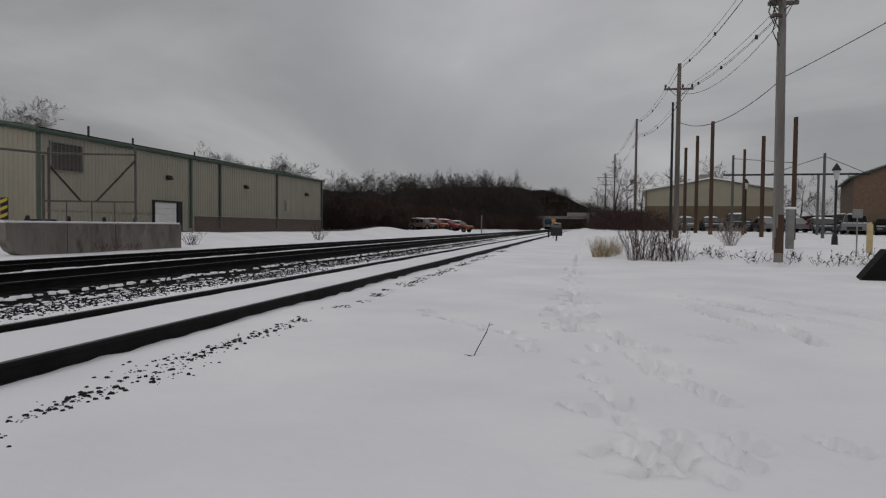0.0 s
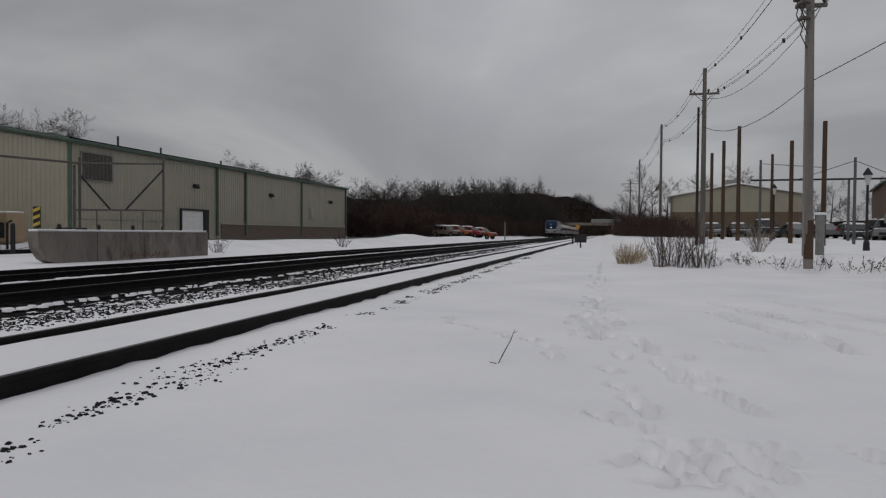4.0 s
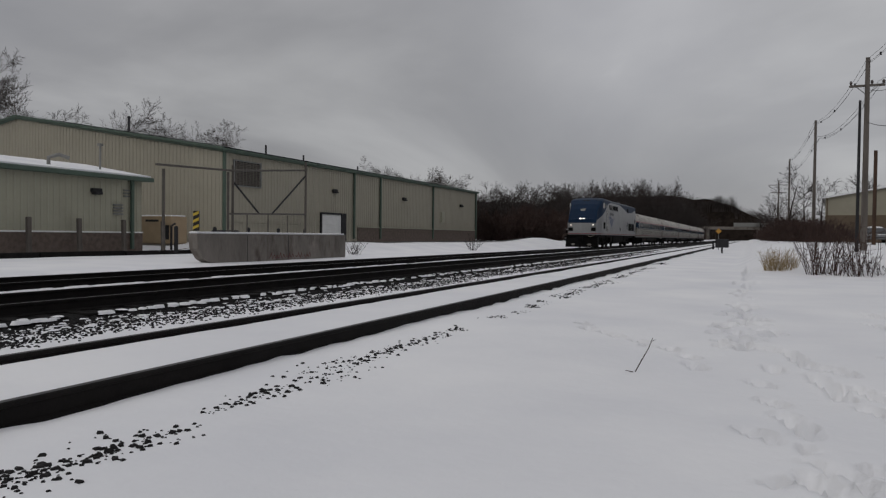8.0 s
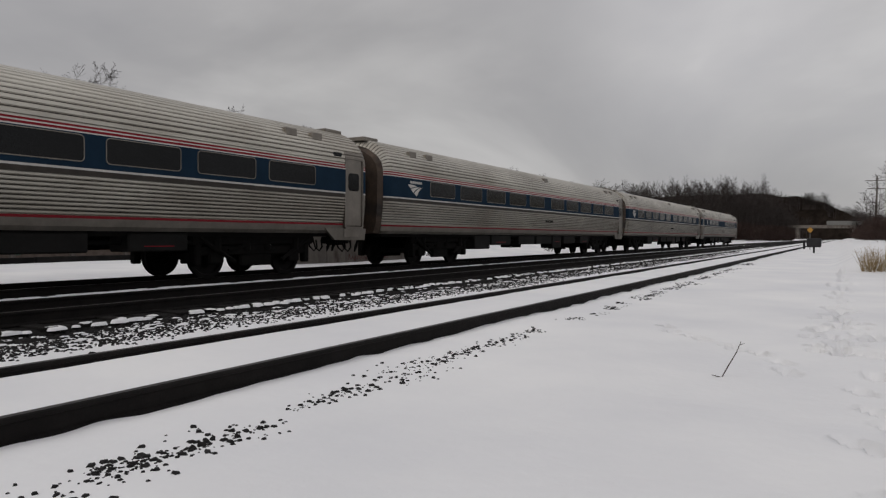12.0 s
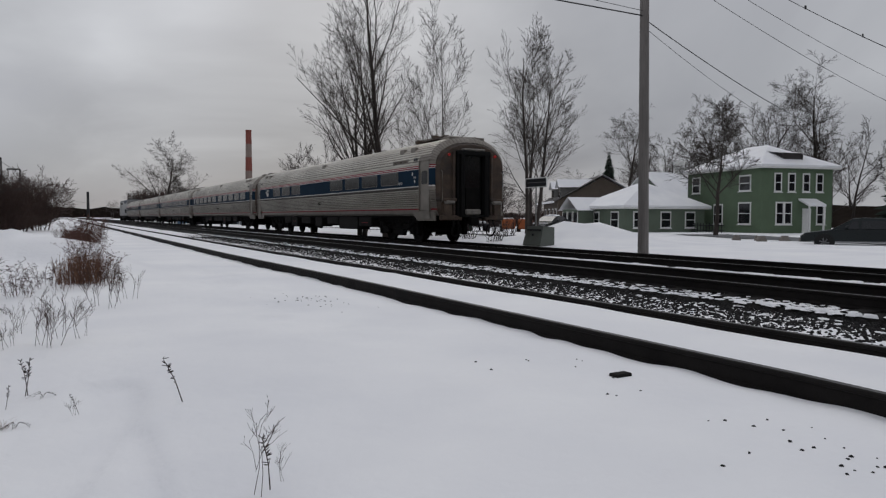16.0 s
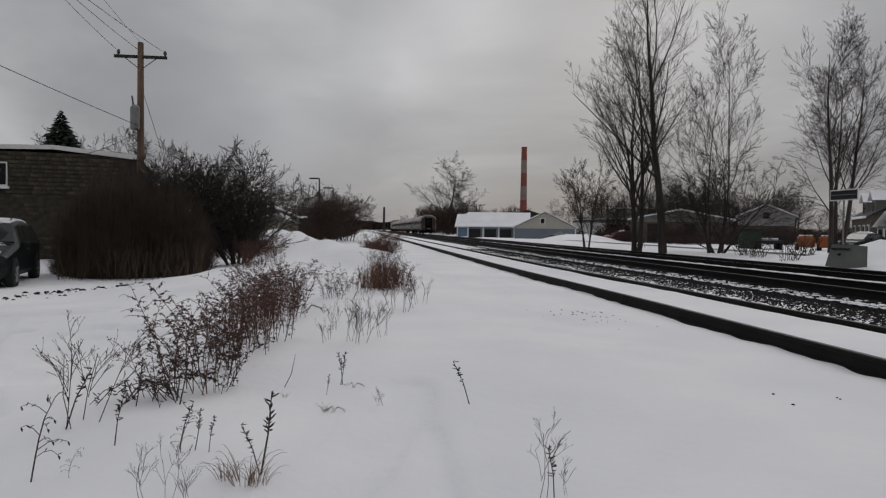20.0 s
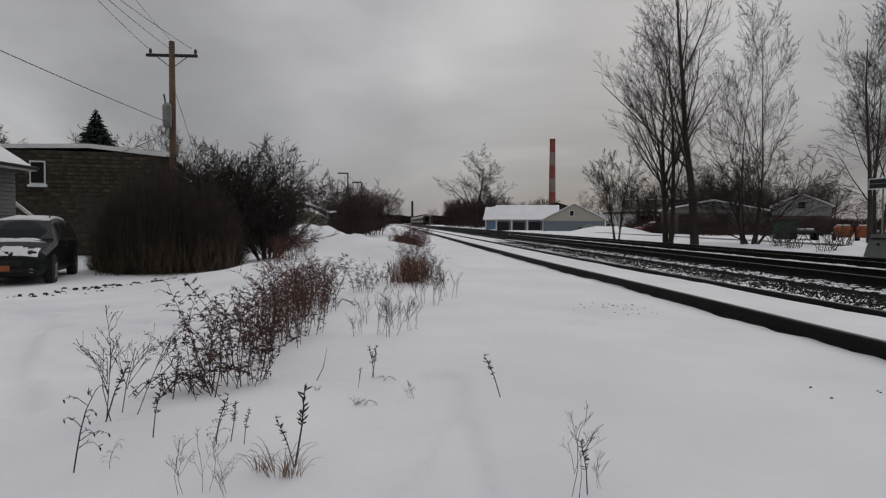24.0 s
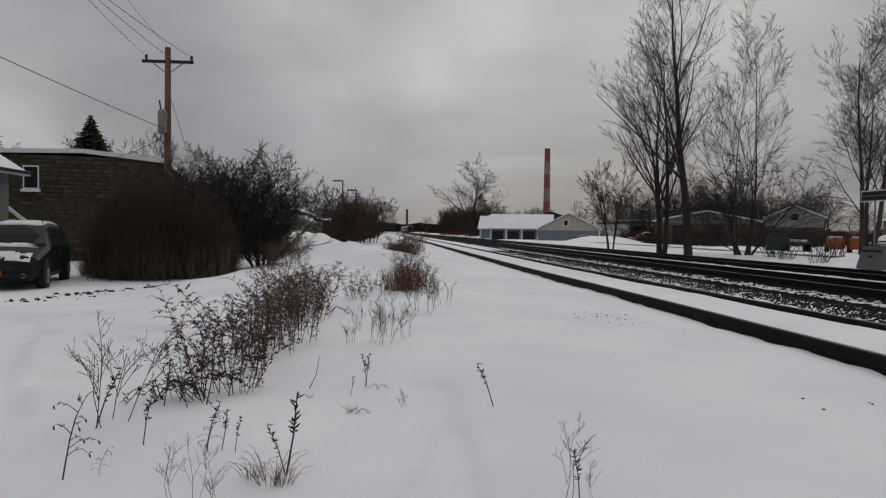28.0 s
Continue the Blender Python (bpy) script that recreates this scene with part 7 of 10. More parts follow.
def fallen_weed(seed, l):
    """Broken stems lying bent over the snow, with clinging dark leaves."""
    rg = random.Random(seed)
    g = Geo()
    for k in range(4):
        a_ = rg.uniform(-0.6, 0.6) + (math.pi if k % 2 else 0)
        ll = l * rg.uniform(0.6, 1.0)
        q = [Vector((0.04 * k, 0.05 * k, -0.02)), Vector((math.cos(a_) * ll * 0.25, math.sin(a_) * ll * 0.25, ll * 0.5)), Vector((math.cos(a_) * ll * 0.8, math.sin(a_) * ll * 0.8, ll * 0.33)), Vector((math.cos(a_) * ll * 1.15, math.sin(a_) * ll * 1.15, ll * 0.06))]
        g.tube(q, [0.005, 0.0045, 0.0038, 0.0025], 4, caps=False)
        for j in range(16):
            t = rg.uniform(0.4, 2.95)
            c = q[int(t)].lerp(q[int(t) + 1], t - int(t))
            w = Vector((rg.gauss(0, 1), rg.gauss(0, 1), rg.gauss(0.1, 0.7))).normalized() * rg.uniform(0.012, 0.03)
            g.tube([c, c + w, c + w * 1.8], [0.0015, rg.uniform(0.003, 0.007), 0.001], 4, 1, caps=False)
    return g


bowed = [bowed_weed(360 + k, 0.42, (0.3, -0.25)[k]).mesh("dry_weed", SW) for k in range(2)]
arched = [arched_grass(370 + k, 26, 0.27, 0.05).mesh("dry_grass", [PALEGRASS, PALEGRASS]) for k in range(2)]
fallen = [fallen_weed(380 + k, 0.42).mesh("dry_weed", [WEED, DARKWEED]) for k in range(2)]
tall_f = [fine_weed(390 + k, 0.78, 4, 0.0036, 0.07).mesh("dry_weed", SW) for k in range(2)]
goldens = [plume_weed(395 + k, 0.95, 5, 0.15, 0.22, 1.3).mesh("dry_weed", [REDWEED, DARKWEED]) for k in range(3)]
WEEDS = [(1.46, -3.47, bowed[0], 1.0, 175), (1.31, -3.51, bowed[1], 0.32, 0), (1.66, -4.31, spikes[0], 1.25, 200), (1.60, -4.38, tall_f[1], 0.98, 0), (1.28, -4.0, spikes[2], 0.95, 180),
         (1.52, -5.09, fallen[0], 0.85, 30), (1.38, -5.0, fallen[1], 0.8, 140), (1.44, -4.85, spikes[1], 1.1, 0), (0.90, -3.85, bowed[1], 0.5, 0), (0.93, -3.92, spikes[0], 0.95, 160), (0.84, -3.89, spikes[1], 0.75, 0), (0.76, -3.85, spikes[2], 0.6, 180),
         (0.90, -3.18, fines[2], 0.45, 0), (0.80, -3.22, fines[0], 0.42, 90), (0.71, -3.2, fines[3], 0.35, 40), (0.50, -3.39, arched[0], 1.0, 0), (0.44, -3.36, arched[1], 0.8, 70), (0.60, -3.45, arched[1], 0.7, 190), (0.45, -3.50, spikes[1], 1.35, 0), (0.44, -3.49, spikes[0], 0.85, 0),
         (0.22, -5.08, spikes[1], 0.5, 0), (0.13, -5.35, spikes[1], 0.85, 0), (0.11, -5.36, spikes[2], 0.8, 0), (0.20, -4.65, arched[1], 0.4, 20), (0.14, -4.63, fallen[0], 0.22, 0), (-0.15, -4.76, fines[3], 0.2, 0), (-0.17, -4.78, spikes[0], 0.4, 0), (0.5, -5.04, arched[0], 0.25, 0), (0.02, -5.25, fallen[1], 0.2, 0),
         (1.17, -5.25, goldens[0], 0.95, 0), (1.30, -5.3, goldens[1], 0.85, 60), (1.05, -5.42, goldens[2], 0.85, 130), (1.36, -5.08, plumes[0], 0.6, 10), (1.24, -5.05, fallen[1], 1.0, 60), (1.0, -5.2, plumes[3], 0.55, 33), (1.18, -6.0, goldens[1], 1.02, 200), (1.36, -5.9, goldens[2], 1.05, 250), (1.02, -6.05, goldens[0], 0.92, 310), 
         (1.25, -6.7, goldens[2], 1.05, 0), (1.02, -6.8, red_t[2], 0.7, 0),  (1.22, -7.4, red_t[0], 0.92, 0), (0.95, -7.5, red_t[1], 0.8, 80),  (1.16, -8.4, red_t[1], 0.92, 200), (0.9, -8.5, goldens[1], 0.95, 0),  (1.05, -9.4, red_t[2], 0.9, 300),  (0.95, -10.3, goldens[2], 0.95, 50), (1.25, -10.5, red_t[0], 0.85, 110), (1.03, -11.2, goldens[0], 0.9, 0), (0.72, -9.9, fallen[0], 0.8, 0), (1.2, -7.0, red_t[0], 0.85, 170), (1.1, -7.9, red_t[2], 0.9, 40), (1.3, -8.9, red_t[1], 0.9, 75), (0.95, -9.2, red_t[0], 0.85, 15), (1.2, -9.9, red_t[2], 0.9, 220),
         (-0.02, -7.18, tall_f[1], 0.72, 0), (-0.08, -7.62, tall_f[0], 0.7, 70), (0.12, -7.3, fines[1], 0.75, 0), (-0.2, -7.5, fines[2], 0.7, 0), (-0.3, -7.66, fines[0], 0.55, 0), (0.25, -8.17, tall_f[0], 0.5, 140), (0.3, -7.4, fines[3], 0.5, 0), (0.36, -7.2, spikes[2], 0.6, 0),
         (0.55, -11.7, plumes[1], 0.6, 0), (0.45, -11.9, plumes[2], 0.62, 60), (0.33, -11.6, plumes[0], 0.5, 100), (-0.62, -9.9, fines[1], 0.95, 0), (-0.5, -10.3, fines[3], 1.0, 0), (-0.75, -10.4, fines[2], 0.85, 0), (-0.9, -10.9, tall_f[0], 0.7, 0),
         (-0.75, -4.67, spikes[0], 1.0, 0), (-0.81, -3.03, fines[0], 0.6, 0), (-0.86, -3.05, spikes[2], 0.8, 0), (-0.92, -3.1, fines[2], 0.3, 0),
         (-0.1, -12.4, red_t[0], 0.5, 0), (-0.3, -12.9, red_t[1], 0.55, 40), (0.1, -13.1, plumes[3], 0.65, 0), (-0.45, -12.4, plumes[1], 0.5, 0), (0.25, -12.6, plumes[2], 0.5, 20)]
for x, y, me, sc, turn_ in WEEDS:
    lab = "clump of tall reddish dry weeds in snow" if me in red_t or me in goldens else "dark leafy dry weed drooping in snow" if me in plumes else "dark seed spike leaning in snow" if me in spikes else "bent broken weed stems lying on snow" if me in fallen else "pale tuft of arching dry grass in snow" if me in arched else "dry weed with drooping side stems in snow" if me in bowed else "fine forked dry weed in snow"
    plant("dry_grass" if me in arched else "dry_weed", lab, me, x, y, None, rz=turn_, sc=sc, category="grass" if me in arched else "weed")
plant("dry_twig", "thin bent dry twig in snow", Geo().tube([(0, 0, -0.02), (-0.06, 0, 0.10), (-0.09, 0.02, 0.25)], [0.003, 0.0025, 0.0015], 4), 0.55, -5.36, WEED, category="twig")
rg_ = random.Random(3)
# red-brown weeds along the crest between the snow bank and the siding
for k in range(70):
    y = -12.8 - 26 * rg_.random() ** 1.2
    x = -0.62 + 0.005 * (-12.8 - y) + rg_.gauss(0, 0.2)
    plant("dry_weed", "tuft of reddish dry weeds in snow", rg_.choice(red_t), x, y, None, rz=rg_.uniform(0, 360), sc=rg_.uniform(0.5, 0.85))
for k in range(8):
    plant("dry_weed", "tuft of reddish dry weeds in snow", rg_.choice(red_t), 2.6 + rg_.gauss(0, 0.5), -16 - 7 * rg_.random(), None, rz=rg_.uniform(0, 360), sc=rg_.uniform(0.6, 0.9))
plant("dry_grass", "clump of rust-brown dry grass", stalks(220, 220, 0.6, 0.35, 0.18, 1, 0, 0.004), -0.35, -13.4, [mat("rust_grass", (0.17, 0.085, 0.045), 0.9, vary=0.3, scale=6)] * 2, sc=1.0, category="grass")
# twig and clumps ahead, beside the path
plant("dry_twig", "single bent dry twig in snow", Geo().tube([(0, 0, -0.03), (0.05, 0.06, 0.08), (0.11, 0.12, 0.20), (0.14, 0.15, 0.29)], [0.006, 0.006, 0.005, 0.003], 4).tube([(0.13, 0.14, 0.26), (0.17, 0.13, 0.28)], [0.003, 0.002], 3).tube([(0, 0, 0), (-0.06, -0.05, 0.02)], [0.005, 0.003], 3), -0.98, 6.3, WEED, category="twig")
plant("dry_grass", "clump of pale yellow dry grass", stalks(230, 300, 0.9, 0.55, 0.22, 1, 0, 0.005), 1.0, 28.0, [DRY, DRY], sc=1.0, category="grass")
plant("shrub", "bare upright red-brown shrub in snow", stalks(231, 70, 2.0, 0.6, 0.24, 5, 0, 0.011), 2.3, 26.4, [REDTWIG, REDTWIG], category="shrub")
plant("shrub", "bare upright red-brown shrub in snow", stalks(232, 40, 1.6, 0.5, 0.28, 5, 0, 0.010), 3.3, 26.0, [REDTWIG, REDTWIG], category="shrub")
plant("shrub", "small rounded pale bare bush", stalks(233, 60, 1.2, 0.2, 0.45, 9, 0, 0.006), 5.6, 28.0, [mat("pale_twigs", (0.26, 0.23, 0.21), 0.9, vary=0.2, scale=5)] * 2, category="shrub")
for k in range(9):
    x = 3.0 + 0.75 * k + rg_.uniform(-0.3, 0.3)
    plant("dry_weed", "bent dark weeds on the snowy bank", stalks(240 + k, 16, rg_.uniform(0.35, 0.75), 0.4, 0.6, 7, 0.12, 0.007), x, 28.4 - 0.62 * x + rg_.uniform(-0.1, 0.6), SW)
plant("shrub", "small bare shrub beyond the tracks", stalks(250, 26, 1.0, 0.3, 0.5, 6, 0, 0.01), -18.6, 30.5, [TWIG, TWIG], category="shrub")
plant("shrub", "small bare shrub beyond the tracks", stalks(251, 22, 1.3, 0.3, 0.4, 6, 0, 0.012), -18.2, 46.0, [TWIG, TWIG], category="shrub")
for x, y in ((-17.2, -26.0), (-17.8, -29.3), (-18.4, -31.4), (-18.8, -45), (-21, -30.5)):
    plant("shrub", "small bare shrub beyond the tracks", stalks(int(260 - y), 24, 1.5, 0.4, 0.4, 6, 0, 0.012), x, y, [TWIG, TWIG], category="shrub")


def hedge(name, label, x, y, rx, ry, h, seed, n, material, r=0.006):
    """A dense round bush: twigs that fan out from the root and fill a rounded volume."""
    rg = random.Random(seed)
    g, fine = Geo(), Geo()
    for k in range(n):
        a, u = rg.uniform(0, 6.283), rg.random() ** 0.7
        v = math.asin(rg.uniform(0.0, 1.0))
        tip = Vector((rx * math.cos(a) * math.cos(v), ry * math.sin(a) * math.cos(v), h * (0.10 + 0.90 * math.sin(v)))) * (rg.uniform(0.76, 1.04) + 0.26 * noise.noise((2.2 * math.cos(a) + seed, 2.2 * math.sin(a), 2.5 * v)))
        root = Vector((rx * 0.72 * math.cos(a) * rg.random(), ry * 0.72 * math.sin(a) * rg.random(), 0))
        mid = root.lerp(tip, 0.5) + Vector((rg.gauss(0, 0.1), rg.gauss(0, 0.1), -0.12 * h))
        p = root.lerp(mid, u)
        g.tube([p, mid.lerp(tip, 0.35), tip], [r, r * 0.8, r * 0.35], 3, caps=False)
        for j in range(3):
            f = mid.lerp(tip, rg.uniform(0.3, 1.0))
            fine.tube([f, f + (tip - mid).normalized() * 0.12 + Vector((rg.gauss(0, 0.11), rg.gauss(0, 0.11), rg.gauss(0.05, 0.08)))], [r * 0.5, r * 0.25], 3, caps=False)
    t = thing(name, label, "bush", Matrix.LocRotScale((x, y, ground_z(x, y, False) - 0.05), None, None))
    part("stem_mass", g, material, t)
    part("twig_mass", fine, material, t)
    return t


HEDGE = mat("hedge_twigs", (0.052, 0.037, 0.027), 0.95, vary=0.35, scale=3)
HEDGEGRASS = mat("olive_dry_grass", (0.10, 0.075, 0.045), 0.9, vary=0.3, scale=3)
hedge("hedge", "large dense rounded leafless hedge", 7.7, -22.8, 1.75, 1.6, 3.3, 301, 6500, HEDGE)
hedge("hedge", "large dense rounded leafless hedge", 6.2, -23.2, 1.45, 1.4, 2.95, 302, 4600, HEDGE)
hedge("hedge", "low spreading leafless bush beside the hedge", 9.15, -23.6, 0.9, 0.8, 1.25, 303, 900, HEDGE)
for k, x in enumerate((8.4, 7.3, 6.5, 5.6, 5.0)):
    plant("dry_grass", "tall dry grass at the foot of the hedge", stalks(340 + k, 22, 1.2, 0.5, 0.2, 3, 0, 0.006), x, -21.25 - 0.1 * k, [HEDGEGRASS, HEDGEGRASS], category="grass")
plant_tree(6.7, -27.6, multi_stem(311, 9, 5.9, 0.10, BUSHY, 1.0, 0.40), "dark spreading bare bush tree", material=TWIG)
plant_tree(5.0, -28.4, multi_stem(313, 9, 5.0, 0.08, BUSHY, 1.0, 0.40), "dark spreading bare bush tree", material=TWIG)
plant_tree(8.3, -29.2, multi_stem(315, 6, 4.6, 0.08, BUSHY, 1.0, 0.38), "dark spreading bare bush tree", material=TWIG)
for k, (x, y, h) in enumerate(((3.6, -58, 5.0), (2.6, -62, 5.2), (1.6, -66, 4.6), (4.6, -70, 4.6))):
    plant_tree(x, y, multi_stem(351 + k, 7, h, 0.07, BUSHY, 0.9, 0.36), "reddish bare bush tree beyond the snow bank", material=REDTWIG)


def fir(x, y, h, r, seed):
    rg = random.Random(seed)
    t = thing("fir_tree", "dark green conifer standing behind houses", "tree", pose(x, y, 0))
    part("trunk", Geo().tube([(0, 0, 0), (0, 0, h)], [h * 0.02, 0.02], 6), BARK, t)
    g = Geo()
    for k in range(900):
        z = h * (0.12 + 0.87 * rg.random() ** 0.85)
        a = rg.uniform(0, 6.283)
        l = r * (1 - (z / h) ** 1.2) * rg.uniform(0.6, 1.1) + 0.12
        d = Vector((math.cos(a), math.sin(a), -0.18))
        p = Vector((0, 0, z))
        e = p + d * l
        w = Vector((-math.sin(a), math.cos(a), 0)) * l * 0.22
        m_ = p.lerp(e, 0.55)
        g.add([p, m_ + w + Vector((0, 0, -0.1 * l)), e, m_ - w + Vector((0, 0, -0.1 * l)), m_ + Vector((0, 0, 0.09 * l))], [(0, 1, 4), (1, 2, 4), (2, 3, 4), (3, 0, 4)])
    part("crown", g, FIR, t)


FIR = mat("fir_needles", (0.02, 0.033, 0.022), 0.9, vary=0.4, scale=3)
fir(24.0, -58.4, 10.4, 5.2, 401)
fir(-62.8, -31.4, 10.4, 3.0, 402)
fir(-53.5, -58.0, 8.5, 2.0, 403)

# ---- poles, wires, lamps and the car park ----
WIRE = mat("black_wire", (0.02, 0.02, 0.022), 0.6, vary=0.2, scale=3)
INSUL = mat("brown_insulator", (0.06, 0.045, 0.04), 0.35, vary=0.2, scale=5)


def wire(p, q, sag=0.6, r=0.012, spacers=0, label="black overhead wire slung between poles"):
    p, q = Vector(p), Vector(q)
    pts = []
    for i in range(21):
        t = i / 20
        v = p.lerp(q, t)
        v.z -= 4 * sag * t * (1 - t)
        pts.append(v)
    g = Geo().tube(pts, r, 4)
    w = tagged(part("overhead_wire", g, WIRE), label, "wire")
    for k in range(spacers):
        t = (k + 0.5) / spacers
        v = p.lerp(q, t)
        v.z -= 4 * sag * t * (1 - t)
        part("spacer", Geo().box(v.x - 0.05, v.x + 0.05, v.y - 0.015, v.y + 0.015, v.z - 0.03, v.z + 0.13), WIRE, w)
    return w


def pole(name, label, x, y, z0, z1, r0, r1, material, lean=(0, 0)):
    t = thing(name, label, "utility pole", pose(x, y, z0))
    part("shaft", Geo().tube([(0, 0, -0.4), (lean[0] / 2, lean[1] / 2, (z1 - z0) / 2), (lean[0], lean[1], z1 - z0)], [r0, (r0 + r1) / 2, r1], 14), material, t, smooth=False)
    return t


def crossarm(t, z, w, dy=0.0, pins=(-1, -0.3, 1), along="x", wood=None):
    g = Geo()
    if along == "x":
        g.box(-w / 2, w / 2, dy - 0.06, dy + 0.06, z - 0.06, z + 0.06, bevel=0.01)
    else:
        g.box(dy - 0.06, dy + 0.06, -w / 2, w / 2, z - 0.06, z + 0.06, bevel=0.01)
    a = part("crossarm", g, wood or POLEWOOD, t)
    for p in pins:
        u = p * (w / 2 - 0.08)
        q = (u, dy) if along == "x" else (dy, u)
        part("insulator", Geo().tube([(*q, z + 0.06), (*q, z + 0.16), (*q, z + 0.28)], [0.03, 0.075, 0.05], 8), INSUL, a)
    for s in (-1, 1):
        e = (s * w * 0.3, dy, z - 0.05) if along == "x" else (dy, s * w * 0.3, z - 0.05)
        part("brace", Geo().tube([e, (0, 0, z - 0.55)], 0.02, 4), GALV, a)
    return a


DARKARM = mat("dark_crossarm", (0.035, 0.03, 0.027), 0.9, vary=0.25, scale=4)
GREYPOLE = mat("grey_weathered_pole", (0.17, 0.158, 0.148), 0.9, vary=0.22, scale=3, bump=0.5, bump_scale=30, stretch=(1, 1, 0.12), stain=(0.16, 0.06, 0.03), stain_scale=2.2, stain_at=(0.62, 0.75))
pA = pole("utility_pole", "weathered wooden utility pole on the snowy bank", 6.1, 23.4, 0.55, 10.6, 0.135, 0.105, GREYPOLE, (-0.1, 0))
crossarm(pA, 7.75, 0.9, 0.2, (-1, 1), "x")
for s, zz in ((-0.25, 7.7), (0.22, 7.95), (-0.3, 7.2), (0.1, 8.3)):
    part("insulator", Geo().tube([(-0.15, s, zz), (-0.35, s, zz + 0.05), (-0.5, s, zz - 0.02)], [0.05, 0.08, 0.05], 8), INSUL, pA)
    part("cut_out", Geo().tube([(-0.3, s, zz), (-0.42, s, zz - 0.45), (-0.22, s, zz - 0.9)], 0.018, 5), WIRE, pA)
part("conduit", Geo().tube([(-0.135, 0.02, 0), (-0.16, 0.02, 6.8)], 0.05, 8), GALV, pA)
part("rust_collar", Geo().tube([(0, 0, -0.1), (0, 0, 1.1)], [0.141, 0.137], 14), BROWNPOLE, pA)
pB = pole("utility_pole", "weathered wooden utility pole with a crossarm", 5.68, 43.85, 0.8, 11.15, 0.17, 0.11, POLEWOOD)
crossarm(pB, 8.85, 1.7, 0.1, (-1, 0.3, 1))
pC = pole("utility_pole", "thin wooden utility pole beside the path", 5.6, 75, 1.0, 12.65, 0.17, 0.11, POLEWOOD)
pD = pole("utility_pole", "thin distant wooden utility pole", 5.8, 125, 1.0, 14.3, 0.17, 0.11, POLEWOOD)
pE = pole("utility_pole", "distant wooden pole with two crossarms", 5.5, 160, 1.0, 13.5, 0.18, 0.12, POLEWOOD)
crossarm(pE, 11.6, 4.0, 0.1, ())
crossarm(pE, 10.0, 3.2, 0.1, ())
pF = pole("utility_pole", "slim dark pole beside a utility pole", 4.9, 40.2, 0.8, 8.2, 0.085, 0.06, DARKMETAL)
UP = [(6.0, 23.4, 10.2), (5.72, 43.85, 10.95), (5.6, 75, 12.4), (5.8, 125, 14.1), (5.5, 160, 12.6)]
LO = [(6.0, 23.3, 8.0), (6.3, 43.85, 9.75), (5.9, 75, 11.0), (6.0, 125, 12.4), (6.4, 160, 11.6)]
P0 = (8.0, -11.5, 12.0)
for line, sags in ((UP, (0.4, 0.7, 0.7, 0.7)), (LO, (0.25, 0.8, 0.8, 0.8))):
    for a, b, sag in zip(line[:-1], line[1:], sags):
        for o in ((-0.10, 0.10), (0.10, 0.04), (0.0, -0.12)):
            wire((a[0] + o[0], a[1], a[2] + o[1]), (b[0] + o[0], b[1], b[2] + o[1]), sag, 0.011, 3 if o[0] == 0 else 0)
wire((5.5, 43.9, 9.5), (6.0, 23.4, 7.7), 0.9, 0.012)
wire((5.7, 43.85, 7.65), (6.13, 23.4, 5.95), 0.75, 0.016)
wire((6.13, 23.4, 5.95), (11.18, 19.13, 8.68), 0.1, 0.013)
for dz in (10.2, 9.9, 8.0):
    wire((6.05, 23.4, dz), (P0[0], P0[1], dz + 0.6), 0.5, 0.016)

MASTGREY = mat("dull_grey_mast", (0.085, 0.085, 0.085), 0.7, vary=0.15, scale=4)
# tall unused treated poles and steel masts of a substation yard
for x, y, z1, r, mt in ((8.4, 59.6, 7.85, 0.14, BROWNPOLE), (9.28, 59.5, 8.8, 0.15, BROWNPOLE), (9.53, 54.4, 9.2, 0.15, BROWNPOLE), (11.7, 53.9, 7.05, 0.11, BROWNPOLE), (11.74, 48.8, 7.35, 0.14, BROWNPOLE), (12.18, 43.5, 7.75, 0.14, BROWNPOLE)):
    tagged(pole("wooden_pole", "tall bare brown wooden pole without wires", x, y, 0.9, z1, r, r * 0.85, mt), category="pole", group="bare brown poles")
for x, y, z1 in ((10.96, 54.1, 6.65), (15.16, 47.84, 6.1), (17.84, 57.5, 5.5)):
    tagged(pole("steel_mast", "grey galvanised steel mast in the yard", x, y, 0.9, z1, 0.10, 0.08, MASTGREY), category="mast")
bm_ = tagged(part("steel_beam", Geo().tube([(9.75, 51.3, 4.98), (18.2, 48.9, 4.85)], 0.07, 6), DARKMETAL), "dark steel beam carried by the yard masts", "beam")
for a, b in (((10.96, 54.1, 6.4), (12.18, 43.5, 5.1)), ((15.16, 47.84, 5.9), (12.4, 50.5, 4.9)), ((15.16, 47.84, 5.9), (18.2, 48.9, 4.8))):
    tagged(part("guy_wire", Geo().tube([a, b], 0.02, 4), WIRE), "thin steel guy wire on a mast", "wire")


LANTERN = mat("frosted_lantern_glass", (0.42, 0.42, 0.42), 0.25, vary=0.1, scale=4)


